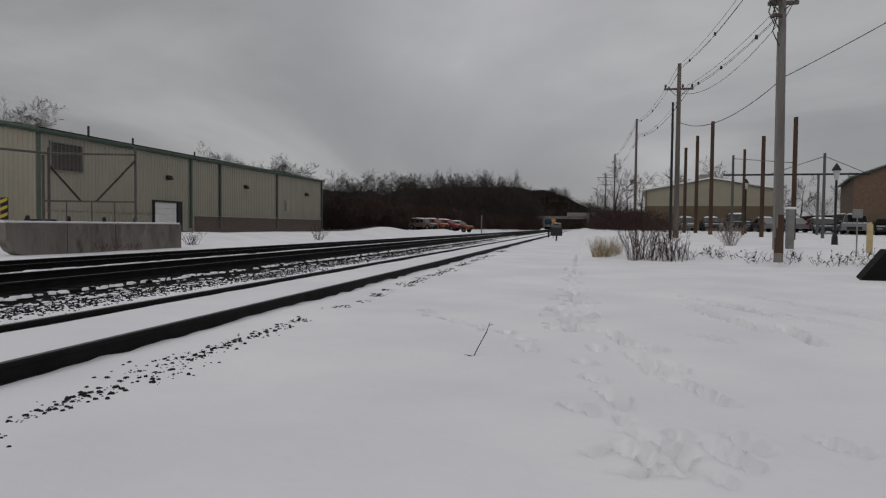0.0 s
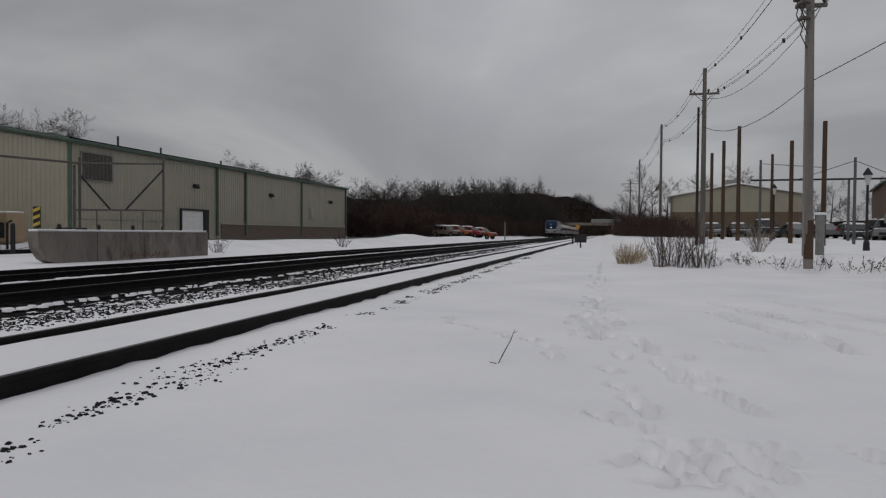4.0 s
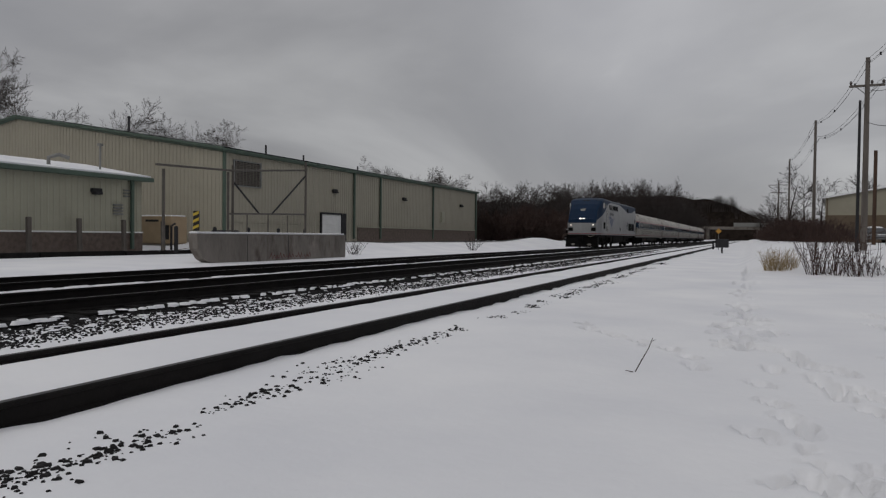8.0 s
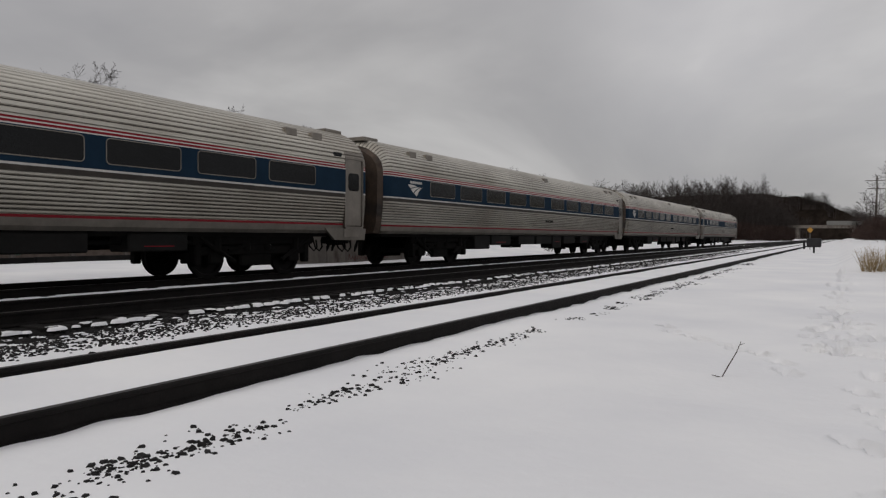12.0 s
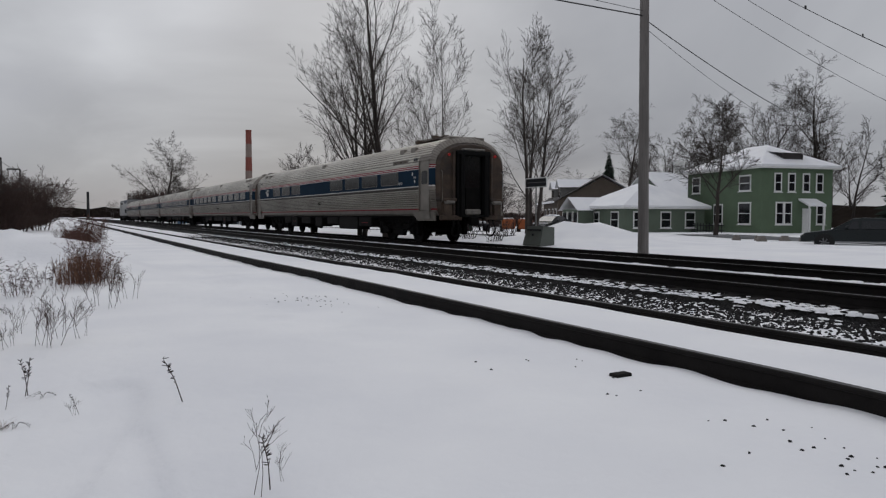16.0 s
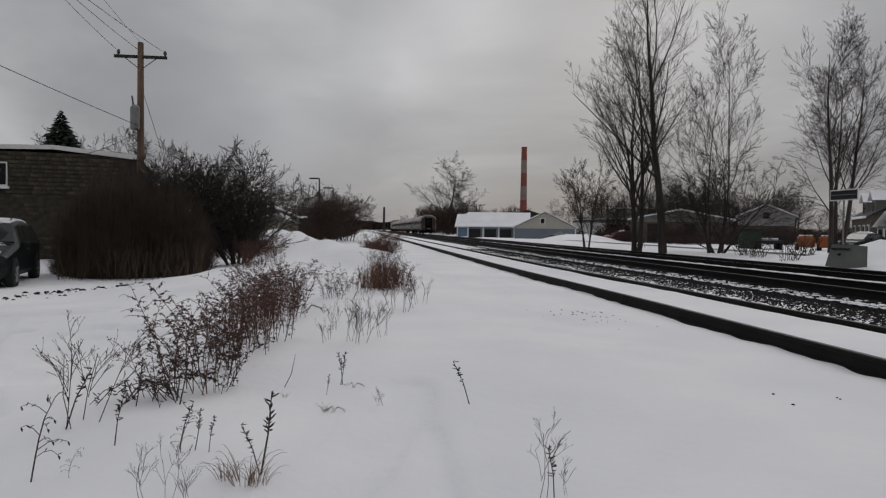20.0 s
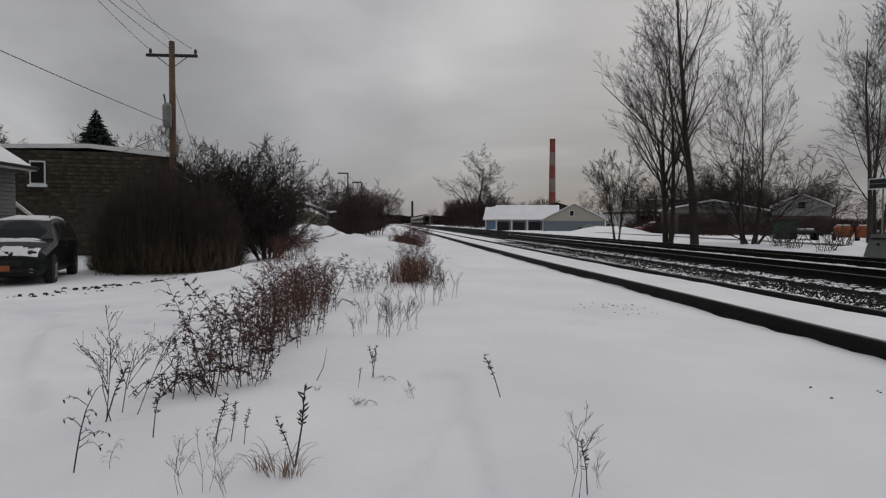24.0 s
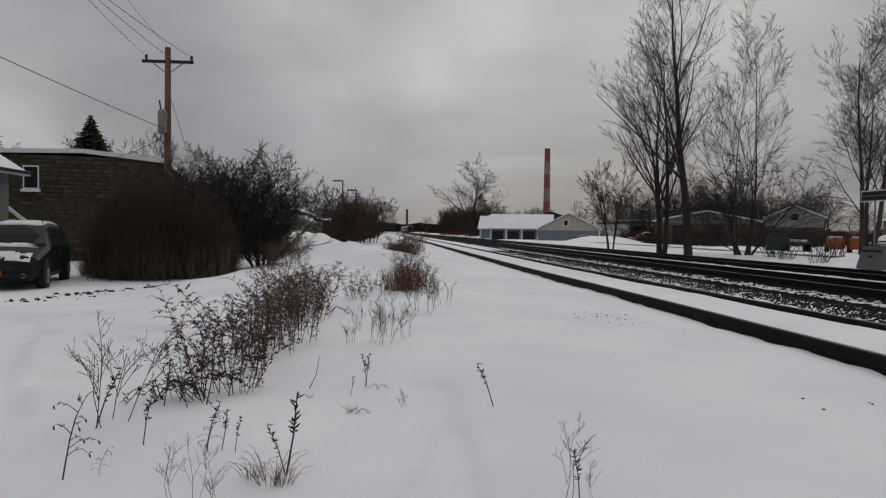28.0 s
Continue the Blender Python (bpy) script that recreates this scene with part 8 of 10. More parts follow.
def street_lamp(x, y, z, h):
    t = thing("street_lamp", "black lantern street lamp standing in snow", "street lamp", pose(x, y, z), group="lantern lamps")
    part("base", Geo().tube([(0, 0, -0.1), (0, 0, 0.35), (0, 0, 0.5)], [0.14, 0.12, 0.07], 10), DARKMETAL, t)
    part("post", Geo().tube([(0, 0, 0.4), (0, 0, h - 0.75)], [0.06, 0.05], 10), DARKMETAL, t)
    ln = part("lantern", Geo().tube([(0, 0, h - 0.75), (0, 0, h - 0.66), (0, 0, h - 0.3)], [0.06, 0.09, 0.16], 8), LANTERN, t)
    part("cap", Geo().tube([(0, 0, h - 0.32), (0, 0, h - 0.26), (0, 0, h - 0.12), (0, 0, h)], [0.20, 0.19, 0.10, 0.02], 8), DARKMETAL, ln)
    return t


street_lamp(11.05, 33.4, 0.55, 3.6)
street_lamp(11.85, 53.9, 1.0, 3.9)
street_lamp(-44.6, -7.4, -0.1, 5.3)
street_lamp(-48.0, -2.0, -0.1, 4.6)

TAN = mat("tan_block", (0.13, 0.098, 0.066), 0.85, vary=0.12, scale=1, bump=0.2)
CREAM = mat("cream_panel", (0.30, 0.28, 0.215), 0.6, vary=0.06, scale=1)


def gable_building(name, label, cx, cy, yaw, w, d, eave, peak, base, lower, upper, split=None, roof=None):
    """A plain gabled block; its gable faces local -y."""
    t = thing(name, label, "building", pose(cx, cy, base, 0, 0, yaw))
    split = eave * 0.6 if split is None else split
    part("lower_wall", Geo().box(-w / 2, w / 2, 0, d, -0.5, split), lower, t)
    g = Geo()
    prof = [(-w / 2, split), (-w / 2, eave), (0, peak), (w / 2, eave), (w / 2, split)]
    n = len(prof)
    vs = [(x, 0, z) for x, z in prof] + [(x, d, z) for x, z in prof]
    g.add(vs, [tuple(range(n)), tuple(range(n, 2 * n))[::-1], (0, 1, n + 1, n), (3, 4, n + 4, n + 3)])
    part("upper_wall", g, upper, t)
    for s in (-1, 1):
        r = Geo()
        vs = [(s * (w / 2 + 0.35), -0.35, eave - 0.1), (s * (w / 2 + 0.35), d + 0.35, eave - 0.1), (0, d + 0.35, peak + 0.08), (0, -0.35, peak + 0.08)]
        r.add(vs + [(x, y, z + 0.14) for x, y, z in vs], [(0, 1, 2, 3), (7, 6, 5, 4), (0, 4, 5, 1), (0, 3, 7, 4), (1, 5, 6, 2)])
        part("roof_slope", r, roof or SNOW, t)
    return t


gb = gable_building("brick_hall", "wide tan and cream gabled hall behind the car park", 13.4, 76, -6, 13.4, 30, 4.3, 5.4, 1.0, TAN, CREAM, 2.6)
part("roof_unit", Geo().box(-1.2, 0.2, 1, 3, 5.5, 6.0, bevel=0.03), GALV, gb)
for k in range(5):
    part("downspout", Geo().box(-6.6 + 3.2 * k, -6.5 + 3.2 * k, -0.12, 0, 0, 4.2), TAN, gb)
BROWNBRICK = mat("brown_brick_wall", (0.13, 0.085, 0.06), 0.85, vary=0.2, scale=4)
rb = gable_building("brick_house", "brown brick building at the edge of the car park", 26.5, 60, -15, 10, 14, 4.6, 6.4, 0.9, TAN, BROWNBRICK, 2.0, GREEN)


CARGLASS2 = mat("car_glass", (0.01, 0.011, 0.013), 0.08, vary=0.1, scale=1)
TYRE = mat("tyre_rubber", (0.012, 0.012, 0.012), 0.85, vary=0.2, scale=8)
RIM = mat("alloy_rim", (0.2, 0.2, 0.205), 0.35, metal=0.8, vary=0.1, scale=4)


def car_paint(name, col):
    return mat(name, col, 0.35, vary=0.08, scale=1.5, spec=0.35)


BLACKCAR, DARKCAR, REDCAR, GREYCAR, ORANGE = car_paint("black_car_paint", (0.010, 0.011, 0.013)), mat("dark_green_car_paint", (0.012, 0.016, 0.017), 0.3, vary=0.1, scale=1.5, spec=0.25), car_paint("red_car_paint", (0.22, 0.02, 0.02)), car_paint("grey_car_paint", (0.14, 0.145, 0.15)), car_paint("orange_plant_paint", (0.26, 0.07, 0.018))


def car(label, m, paint, suv=False, snow=True, name="car", group="", detail=True):
    """A car in local space: nose towards -y, wheels on z = 0."""
    L, W, H = (4.75, 1.9, 1.78) if suv else (4.6, 1.78, 1.42)
    t = thing(name, label, "car", m, group)
    hl = L / 2
    if suv:
        low = [(-hl, 0.45), (-hl, 0.80), (-hl + 0.12, 0.98), (-hl + 1.15, 1.08), (hl - 0.10, 1.08), (hl, 0.9), (hl, 0.45)]
        cab = [(-hl + 1.10, 1.08), (-hl + 1.95, H - 0.06), (-hl + 2.3, H), (hl - 0.55, H), (hl - 0.30, H - 0.12), (hl - 0.05, 1.08)]
    else:
        low = [(-hl, 0.38), (-hl, 0.62), (-hl + 0.15, 0.74), (-hl + 1.25, 0.90), (hl - 0.25, 0.95), (hl, 0.85), (hl, 0.42)]
        cab = [(-hl + 1.15, 0.89), (-hl + 2.0, H - 0.04), (-hl + 2.4, H), (hl - 1.5, H - 0.02), (hl - 0.45, 0.95)]

    def loft(prof, w0, w1, z0, z1):
        g = Geo()
        n = len(prof)
        rows = []
        for f, wf in ((-1, 0.90), (-0.94, 1.0), (0.94, 1.0), (1, 0.90)):
            row = []
            for y, z in prof:
                k = (z - z0) / max(0.01, z1 - z0)
                w = (w0 + (w1 - w0) * k) / 2
                yy = y * (1.0 if abs(f) < 0.99 else 0.985)
                row.append((f * w if abs(f) < 1 else (1 if f > 0 else -1) * w, yy, z if abs(f) < 0.99 else z - 0.01 * (z > (z0 + z1) / 2)))
            rows.append(row)
        vs = [p for r in rows for p in r]
        fs = []
        for r in range(3):
            for i in range(n):
                j = (i + 1) % n
                fs.append((r * n + i, r * n + j, (r + 1) * n + j, (r + 1) * n + i))
        fs += [tuple(range(n)), tuple(range(3 * n, 4 * n))[::-1]]
        return g.add(vs, fs)

    part("body", loft(low, W, W - 0.04, 0.4, 1.1), paint, t, smooth=False)
    cb = part("cabin", loft(cab, W - 0.08, W - 0.42, cab[0][1], H), paint, t)
    z0, z1 = cab[0][1] + 0.05, H - 0.13
    ys = [cab[0][0] + 0.55, -0.05, 1.0, hl - (0.45 if suv else 1.15)]
    for s in (-1, 1):
        for ya, yb in zip(ys[:-1], ys[1:]):
            w0, w1 = (W - 0.08) / 2 + 0.006, (W - 0.42) / 2 + 0.03
            g = Geo()
            g.add([(s * w0, ya + 0.04, z0), (s * w0, yb - 0.04, z0), (s * (w1 + 0.015), yb - 0.06, z1), (s * (w1 + 0.015), ya + (0.3 if ya == ys[0] else 0.06), z1)], [(0, 1, 2, 3) if s > 0 else (3, 2, 1, 0)])
            part("side_window", g, CARGLASS2, cb)
        part("mirror", Geo().box(s * (W / 2 + 0.09) - 0.09, s * (W / 2 + 0.09) + 0.09, cab[0][0] + 0.55, cab[0][0] + 0.67, z0, z0 + 0.14, bevel=0.03), paint, t)
        part("headlight", Geo().box(s * (W / 2 - 0.26) - 0.2, s * (W / 2 - 0.26) + 0.2, -hl - 0.01, -hl + 0.1, low[1][1] - 0.12, low[1][1] + 0.04, bevel=0.03), RIM, t)
        part("tail_light", Geo().box(s * (W / 2 - 0.2) - 0.16, s * (W / 2 - 0.2) + 0.16, hl - 0.1, hl + 0.01, 0.75, 0.95, bevel=0.02), REDLINE, t)
        for yw in (-hl + 0.92, hl - 0.95):
            r = 0.36 if suv else 0.32
            part("wheel_arch", Geo().disc((s * (W / 2 - 0.06), yw, r + 0.02), (1, 0, 0), r + 0.07, 0.14, 20), TYRE, t)
            wh = part("wheel", Geo().disc((s * (W / 2 - 0.09), yw, r), (1, 0, 0), r, 0.22, 22), TYRE, t)
            rm = Geo().disc((s * (W / 2 + 0.022), yw, r), (1, 0, 0), r * 0.22, 0.02, 12)
            for k in range(7):
                a = 6.283 * k / 7
                rm.tube([(s * (W / 2 + 0.022), yw, r), (s * (W / 2 + 0.022), yw + r * 0.62 * math.cos(a), r + r * 0.62 * math.sin(a))], 0.03, 4)
            part("rim", rm, RIM, wh)
    (ya, za), (yb, zb) = cab[0], cab[1]
    w0, w1 = (W - 0.08) / 2 - 0.08, (W - 0.42) / 2 - 0.05
    part("windscreen", Geo().add([(-w0, ya + 0.02, za + 0.07), (w0, ya + 0.02, za + 0.07), (w1, yb - 0.06, zb - 0.0), (-w1, yb - 0.06, zb - 0.0)], [(0, 1, 2, 3)]), CARGLASS2, cb)
    part("grille", Geo().box(-W * 0.28, W * 0.28, -hl - 0.012, -hl + 0.05, 0.5, low[1][1] - 0.06, bevel=0.01), TYRE, t)
    if snow:
        g = Geo()
        (y0, zt), (y1, _) = cab[2], cab[-2]
        rg = random.Random(len(label))
        nx, ny = 8, 14
        wv = (W - 0.5) / 2
        vs = []
        for j in range(ny + 1):
            for i in range(nx + 1):
                u, v = i / nx * 2 - 1, j / ny
                e = (1 - abs(u) ** 6) * (1 - abs(2 * v - 1) ** 8)
                vs.append((u * wv, y0 - 0.1 + (y1 - y0 - (0.1 if suv else 0.2)) * v, H - 0.02 + 0.13 * e * rg.uniform(0.75, 1.1)))
        g.add(vs, [(j * (nx + 1) + i, j * (nx + 1) + i + 1, (j + 1) * (nx + 1) + i + 1, (j + 1) * (nx + 1) + i) for j in range(ny) for i in range(nx)])
        part("roof_snow", g, SNOW, t, "snow on the roof", smooth=True)
        g = Geo()
        for k in range(5):
            x = -W * 0.36 + W * 0.18 * k
            g.box(x - 0.15, x + 0.16, -hl + 0.2 + 0.1 * (k % 2), -hl + 0.55, low[2][1] + 0.02, low[2][1] + 0.09, bevel=0.03)
        part("bonnet_snow", g, SNOW, t, "patchy snow on the bonnet")
    return t


def minivan(label, m, paint):
    """A rounded van in local space: nose towards -y, wheels on z = 0."""
    t = thing("minivan", label, "car", m)
    # y, half width, underside, belt, roof
    rows = [(-2.46, 0.62, 0.34, 0.56, 0.60), (-2.42, 0.80, 0.28, 0.66, 0.72), (-2.25, 0.90, 0.25, 0.78, 0.86), (-1.85, 0.95, 0.25, 0.90, 0.98), (-1.30, 0.97, 0.25, 0.98, 1.08), (-1.12, 0.97, 0.25, 1.00, 1.14), (-0.75, 0.97, 0.25, 1.02, 1.40), (-0.35, 0.97, 0.25, 1.03, 1.62), (0.0, 0.97, 0.25, 1.04, 1.70),
            (0.7, 0.97, 0.25, 1.05, 1.75), (1.5, 0.97, 0.25, 1.05, 1.74), (2.0, 0.96, 0.27, 1.05, 1.69), (2.25, 0.94, 0.30, 1.04, 1.56), (2.42, 0.90, 0.33, 1.02, 1.20), (2.50, 0.84, 0.38, 0.92, 1.00), (2.52, 0.70, 0.45, 0.80, 0.85)]

    def roof_half(w, belt, top):
        return w - 0.30 * ss(top - belt, 0.1, 0.7)

    g = Geo()
    for (ya, wa, ba, la, ta), (yb, wb, bb, lb_, tb) in zip(rows[:-1], rows[1:]):
        def ring(y, w, b, l, tp_):
            r = roof_half(w, l, tp_)
            return [(0, y, b), (w * 0.86, y, b), (w * 0.98, y, b + 0.14), (w, y, (b + l) / 2 + 0.05), (w * 0.985, y, l), (r + 0.02, y, tp_ - 0.09), (r - 0.09, y, tp_ - 0.015), (r * 0.5, y, tp_ + 0.02), (0, y, tp_ + 0.03)]
        p, q = ring(ya, wa, ba, la, ta), ring(yb, wb, bb, lb_, tb)
        for s in (1, -1):
            for i in range(8):
                f = [(s * p[i][0], *p[i][1:]), (s * q[i][0], *q[i][1:]), (s * q[i + 1][0], *q[i + 1][1:]), (s * p[i + 1][0], *p[i + 1][1:])]
                g.add(f if s > 0 else f[::-1], [(0, 1, 2, 3)])
    for row, flip in ((rows[0], 1), (rows[-1], 0)):
        y, w, b, l, tp_ = row
        f = [(-w, y, b), (w, y, b), (w, y, l), (w * 0.8, y, tp_), (-w * 0.8, y, tp_), (-w, y, l)]
        g.add(f, [tuple(range(6)) if flip else tuple(range(6))[::-1]])
    body = part("body", g, paint, t, smooth=True)
    part("windscreen", Geo().add([(-0.86, -1.10, 1.17), (0.86, -1.10, 1.17), (0.68, -0.34, 1.655), (-0.68, -0.34, 1.655), (-0.86, -1.05, 1.12), (0.86, -1.05, 1.12), (0.68, -0.30, 1.60), (-0.68, -0.30, 1.60)], [(0, 1, 2, 3), (7, 6, 5, 4), (0, 4, 5, 1), (1, 5, 6, 2), (2, 6, 7, 3), (3, 7, 4, 0)]), CARGLASS2, body)
    part("cowl", Geo().box(-0.80, 0.80, -1.28, -1.10, 1.06, 1.13, bevel=0.02), TYRE, body)
    part("grille", Geo().box(-0.42, 0.42, -2.485, -2.40, 0.52, 0.66, bevel=0.02), TYRE, body)
    part("bumper_trim", Geo().box(-0.75, 0.75, -2.49, -2.40, 0.36, 0.44, bevel=0.03), TYRE, body)
    part("number_plate", Geo().box(-0.16, 0.16, -2.505, -2.48, 0.40, 0.54, bevel=0.005), ORANGE, body, "orange plate without legible marks")
    for s in (1, -1):
        for ya, yb, hi in ((-0.62, 0.18, 0.30), (0.24, 1.12, 0.12), (1.18, 2.05, 0.12)):
            part("side_window", Geo().add([(s * 0.968, ya - (0.2 if ya < 0 else 0), 1.09), (s * 0.968, yb, 1.09), (s * 0.722, yb, 1.60), (s * 0.745, ya + hi, 1.575), (s * 0.93, ya - (0.2 if ya < 0 else 0), 1.09), (s * 0.93, yb, 1.09), (s * 0.69, yb, 1.60), (s * 0.71, ya + hi, 1.575)], [(0, 1, 2, 3) if s > 0 else (3, 2, 1, 0), (0, 4, 5, 1), (1, 5, 6, 2), (2, 6, 7, 3), (3, 7, 4, 0)]), CARGLASS2, body)
        part("mirror", Geo().box(s * 1.06 - 0.10, s * 1.06 + 0.10, -0.86, -0.74, 1.04, 1.18, bevel=0.04), paint, body)
        part("headlight", Geo().add([(s * 0.50, -2.455, 0.62), (s * 0.86, -2.32, 0.64), (s * 0.90, -2.18, 0.84), (s * 0.56, -2.33, 0.80), (s * 0.50, -2.38, 0.60), (s * 0.84, -2.2, 0.62), (s * 0.86, -2.1, 0.80), (s * 0.56, -2.2, 0.78)], [(0, 1, 2, 3), (7, 6, 5, 4), (0, 4, 5, 1), (1, 5, 6, 2), (2, 6, 7, 3), (3, 7, 4, 0)]), RIM, body)
        part("tail_light", Geo().box(s * 0.80 - 0.07, s * 0.80 + 0.07, 2.36, 2.50, 0.95, 1.2, bevel=0.02), REDLINE, body)
        part("fog_lamp", Geo().disc((s * 0.62, -2.44, 0.40), (0, 1, 0), 0.06, 0.06, 12), RIM, body)
        part("roof_rail", Geo().tube([(s * 0.60, -0.1, 1.74), (s * 0.60, 0.0, 1.80), (s * 0.60, 1.7, 1.80), (s * 0.60, 1.8, 1.74)], 0.018, 6), TYRE, body)
        part("door_handle", Geo().box(s * 0.965 - 0.02, s * 0.965 + 0.02, 0.05, 0.22, 0.93, 0.97, bevel=0.008), RIM, body)
        for yw in (-1.55, 1.5):
            part("wheel_arch", Geo().disc((s * 0.90, yw, 0.36), (1, 0, 0), 0.41, 0.16, 24), TYRE, body)
            wh = part("wheel", Geo().disc((s * 0.885, yw, 0.34), (1, 0, 0), 0.34, 0.21, 24), TYRE, t)
            rm = Geo().disc((s * 0.993, yw, 0.34), (1, 0, 0), 0.07, 0.02, 12)
            for k in range(6):
                a_ = 6.283 * k / 6
                rm.tube([(s * 0.993, yw, 0.34), (s * 0.993, yw + 0.22 * math.cos(a_), 0.34 + 0.22 * math.sin(a_))], 0.028, 4)
            part("rim", rm, RIM, wh)

    def snow_patch(y0, y1, w, z_at, thick, seed, keep):
        """A ragged sheet of snow on a curved panel."""
        g = Geo()
        nx, ny = 44, 22
        for j in range(ny):
            for i in range(nx):
                u, v = (i + 0.5) / nx * 2 - 1, (j + 0.5) / ny
                if noise.noise((u * 2.2 + seed, v * 1.6, seed)) + 0.25 * noise.noise((u * 9, v * 7, seed)) + keep < 0:
                    continue
                q = []
                for di, dj in ((0, 0), (1, 0), (1, 1), (0, 1)):
                    uu, vv = (i + di) / nx * 2 - 1, (j + dj) / ny
                    y = y0 + (y1 - y0) * vv
                    q.append((uu * w, y, z_at(y) - 0.06 * uu ** 4 + thick * (0.6 + 0.4 * noise.noise((uu * 3, vv * 3, seed)))))
                g.add(q + [(x, y, z - thick) for x, y, z in q], [(0, 1, 2, 3), (0, 4, 5, 1), (1, 5, 6, 2), (2, 6, 7, 3), (3, 7, 4, 0)])
        return g

    def top_at(y):
        for a, b in zip(rows[:-1], rows[1:]):
            if y <= b[0]:
                return a[4] + (b[4] - a[4]) * (y - a[0]) / (b[0] - a[0]) + 0.03
        return rows[-1][4]
    part("roof_snow", snow_patch(-0.25, 2.0, 0.60, top_at, 0.05, 3, 0.5), SNOW, t, "snow on the roof", smooth=True)
    part("bonnet_snow", snow_patch(-2.38, -1.95, 0.74, top_at, 0.04, 7, 0.30), SNOW, t, "patchy snow on the bonnet", smooth=True)
    part("cowl_snow", snow_patch(-1.36, -1.12, 0.74, top_at, 0.04, 12, 0.05), SNOW, t, "snow below the windscreen", smooth=True)
    return t


rgc = random.Random(8)
for k in range(7):
    x, y = 10.2 + 2.3 * k, 71.5 - 0.5 * k
    car("dark parked car with snow on its roof", pose(x, y, 0.9, 0, 0, rgc.choice((0, 180)) + rgc.uniform(-6, 6)), rgc.choice((BLACKCAR, DARKCAR, BLACKCAR, GREYCAR)), k % 4 == 2, group="parked cars")
for k in range(6):
    x, y = 17.2 + 1.9 * k, 57.0 - 1.1 * k
    car("snow-covered parked car in the car park", pose(x + 3, y + 6, 0.75, 0, 0, -20 + rgc.uniform(-6, 6)), rgc.choice((BLACKCAR, GREYCAR, DARKCAR)), k % 3 == 1, group="parked cars")

bl = tagged(part("bollard", Geo().tube([(0, 0, -0.1), (0, 0, 0.78), (0, 0, 0.86)], [0.09, 0.09, 0.04], 12), mat("yellow_bollard", (0.50, 0.40, 0.22), 0.7, vary=0.15, scale=5)), "pale yellow bollard on the snowy bank", "bollard")
bl.location = (8.77, 23.6, 0.58)
hy = tagged(part("dark_post", Geo().box(-0.1, 0.1, -0.1, 0.1, -0.1, 0.5, bevel=0.03), DARKMETAL), "short dark post beside a bollard", "post")
hy.location = (9.2, 23.0, 0.55)
wd = Geo()
wd.add([(6.45, 18.1, -0.1), (9.5, 16.9, -0.1), (9.5, 16.9, 0.72), (7.0, 17.9, 0.72), (6.9, 19.6, -0.1), (9.9, 18.4, -0.1), (9.9, 18.4, 0.72), (7.4, 19.3, 0.72)], [(0, 1, 2, 3), (4, 7, 6, 5), (0, 3, 7, 4), (3, 2, 6, 7), (1, 5, 6, 2)])
tagged(part("timber_ramp", wd, TIE), "dark sloping timber ramp end", "ramp")
cabn = thing("meter_cabinet", "grey utility cabinet beside a pole", "cabinet", pose(6.75, 24.6, 0.55))
part("body", Geo().box(-0.11, 0.11, -0.12, 0.12, 0, 1.3, bevel=0.02), GALV, cabn)
part("cap", Geo().box(-0.15, 0.15, -0.15, 0.15, 1.3, 1.38, bevel=0.02), SNOW, cabn)
sp = thing("marker_post", "thin marker post with a small box", "post", pose(7.9, 22.2, 0.5))
part("post", Geo().tube([(0, 0, -0.1), (0, 0, 1.1)], 0.02, 6), GALV, sp)
part("box", Geo().box(-0.13, 0.13, -0.06, 0.06, 1.05, 1.3, bevel=0.02), GALV, sp)
# switch box and sign beside the siding
sw = thing("signal_box", "small dark signal box on a post beside the siding", "signal box", pose(-2.05, 60.5, 0))
part("post", Geo().tube([(0, 0, -0.1), (0, 0, 0.5)], 0.07, 8), DARKMETAL, sw)
part("housing", Geo().box(-0.5, 0.5, -0.3, 0.3, 0.45, 1.15, bevel=0.05), DARKMETAL, sw)
part("arm", Geo().box(-0.75, -0.6, -0.1, 0.1, 0.3, 1.0, bevel=0.02), DARKMETAL, sw)
YELLOW = mat("yellow_sign", (0.42, 0.21, 0.03), 0.5, vary=0.1, scale=3)
sg = thing("trackside_sign", "small orange diamond sign on a post beside the track", "sign", pose(-2.9, 76, 0))
part("post", Geo().tube([(0, 0, -0.1), (0, 0, 2.2)], 0.03, 6), GALV, sg)
part("plate", Geo().add([(0, -0.05, 1.65), (0.28, -0.05, 1.95), (0, -0.05, 2.25), (-0.28, -0.05, 1.95), (0, -0.01, 1.65), (0.28, -0.01, 1.95), (0, -0.01, 2.25), (-0.28, -0.01, 1.95)], [(0, 1, 2, 3), (7, 6, 5, 4), (0, 4, 5, 1), (1, 5, 6, 2), (2, 6, 7, 3), (3, 7, 4, 0)]), YELLOW, sg)
# road bridge over the line
br = thing("road_bridge", "distant road bridge over the railway", "bridge", pose(0, 430, 0))
part("deck", Geo().box(-40, 45, -5, 5, 6.6, 8.2), CONCRETE, br)
part("parapet", Geo().box(-8, 14, -5.4, -5.0, 8.2, 10.4), GALV, br)
for x in (-22, 5):
    part("pier", Geo().box(x - 1, x + 1, -4, 4, -1, 6.6), CONCRETE, br)
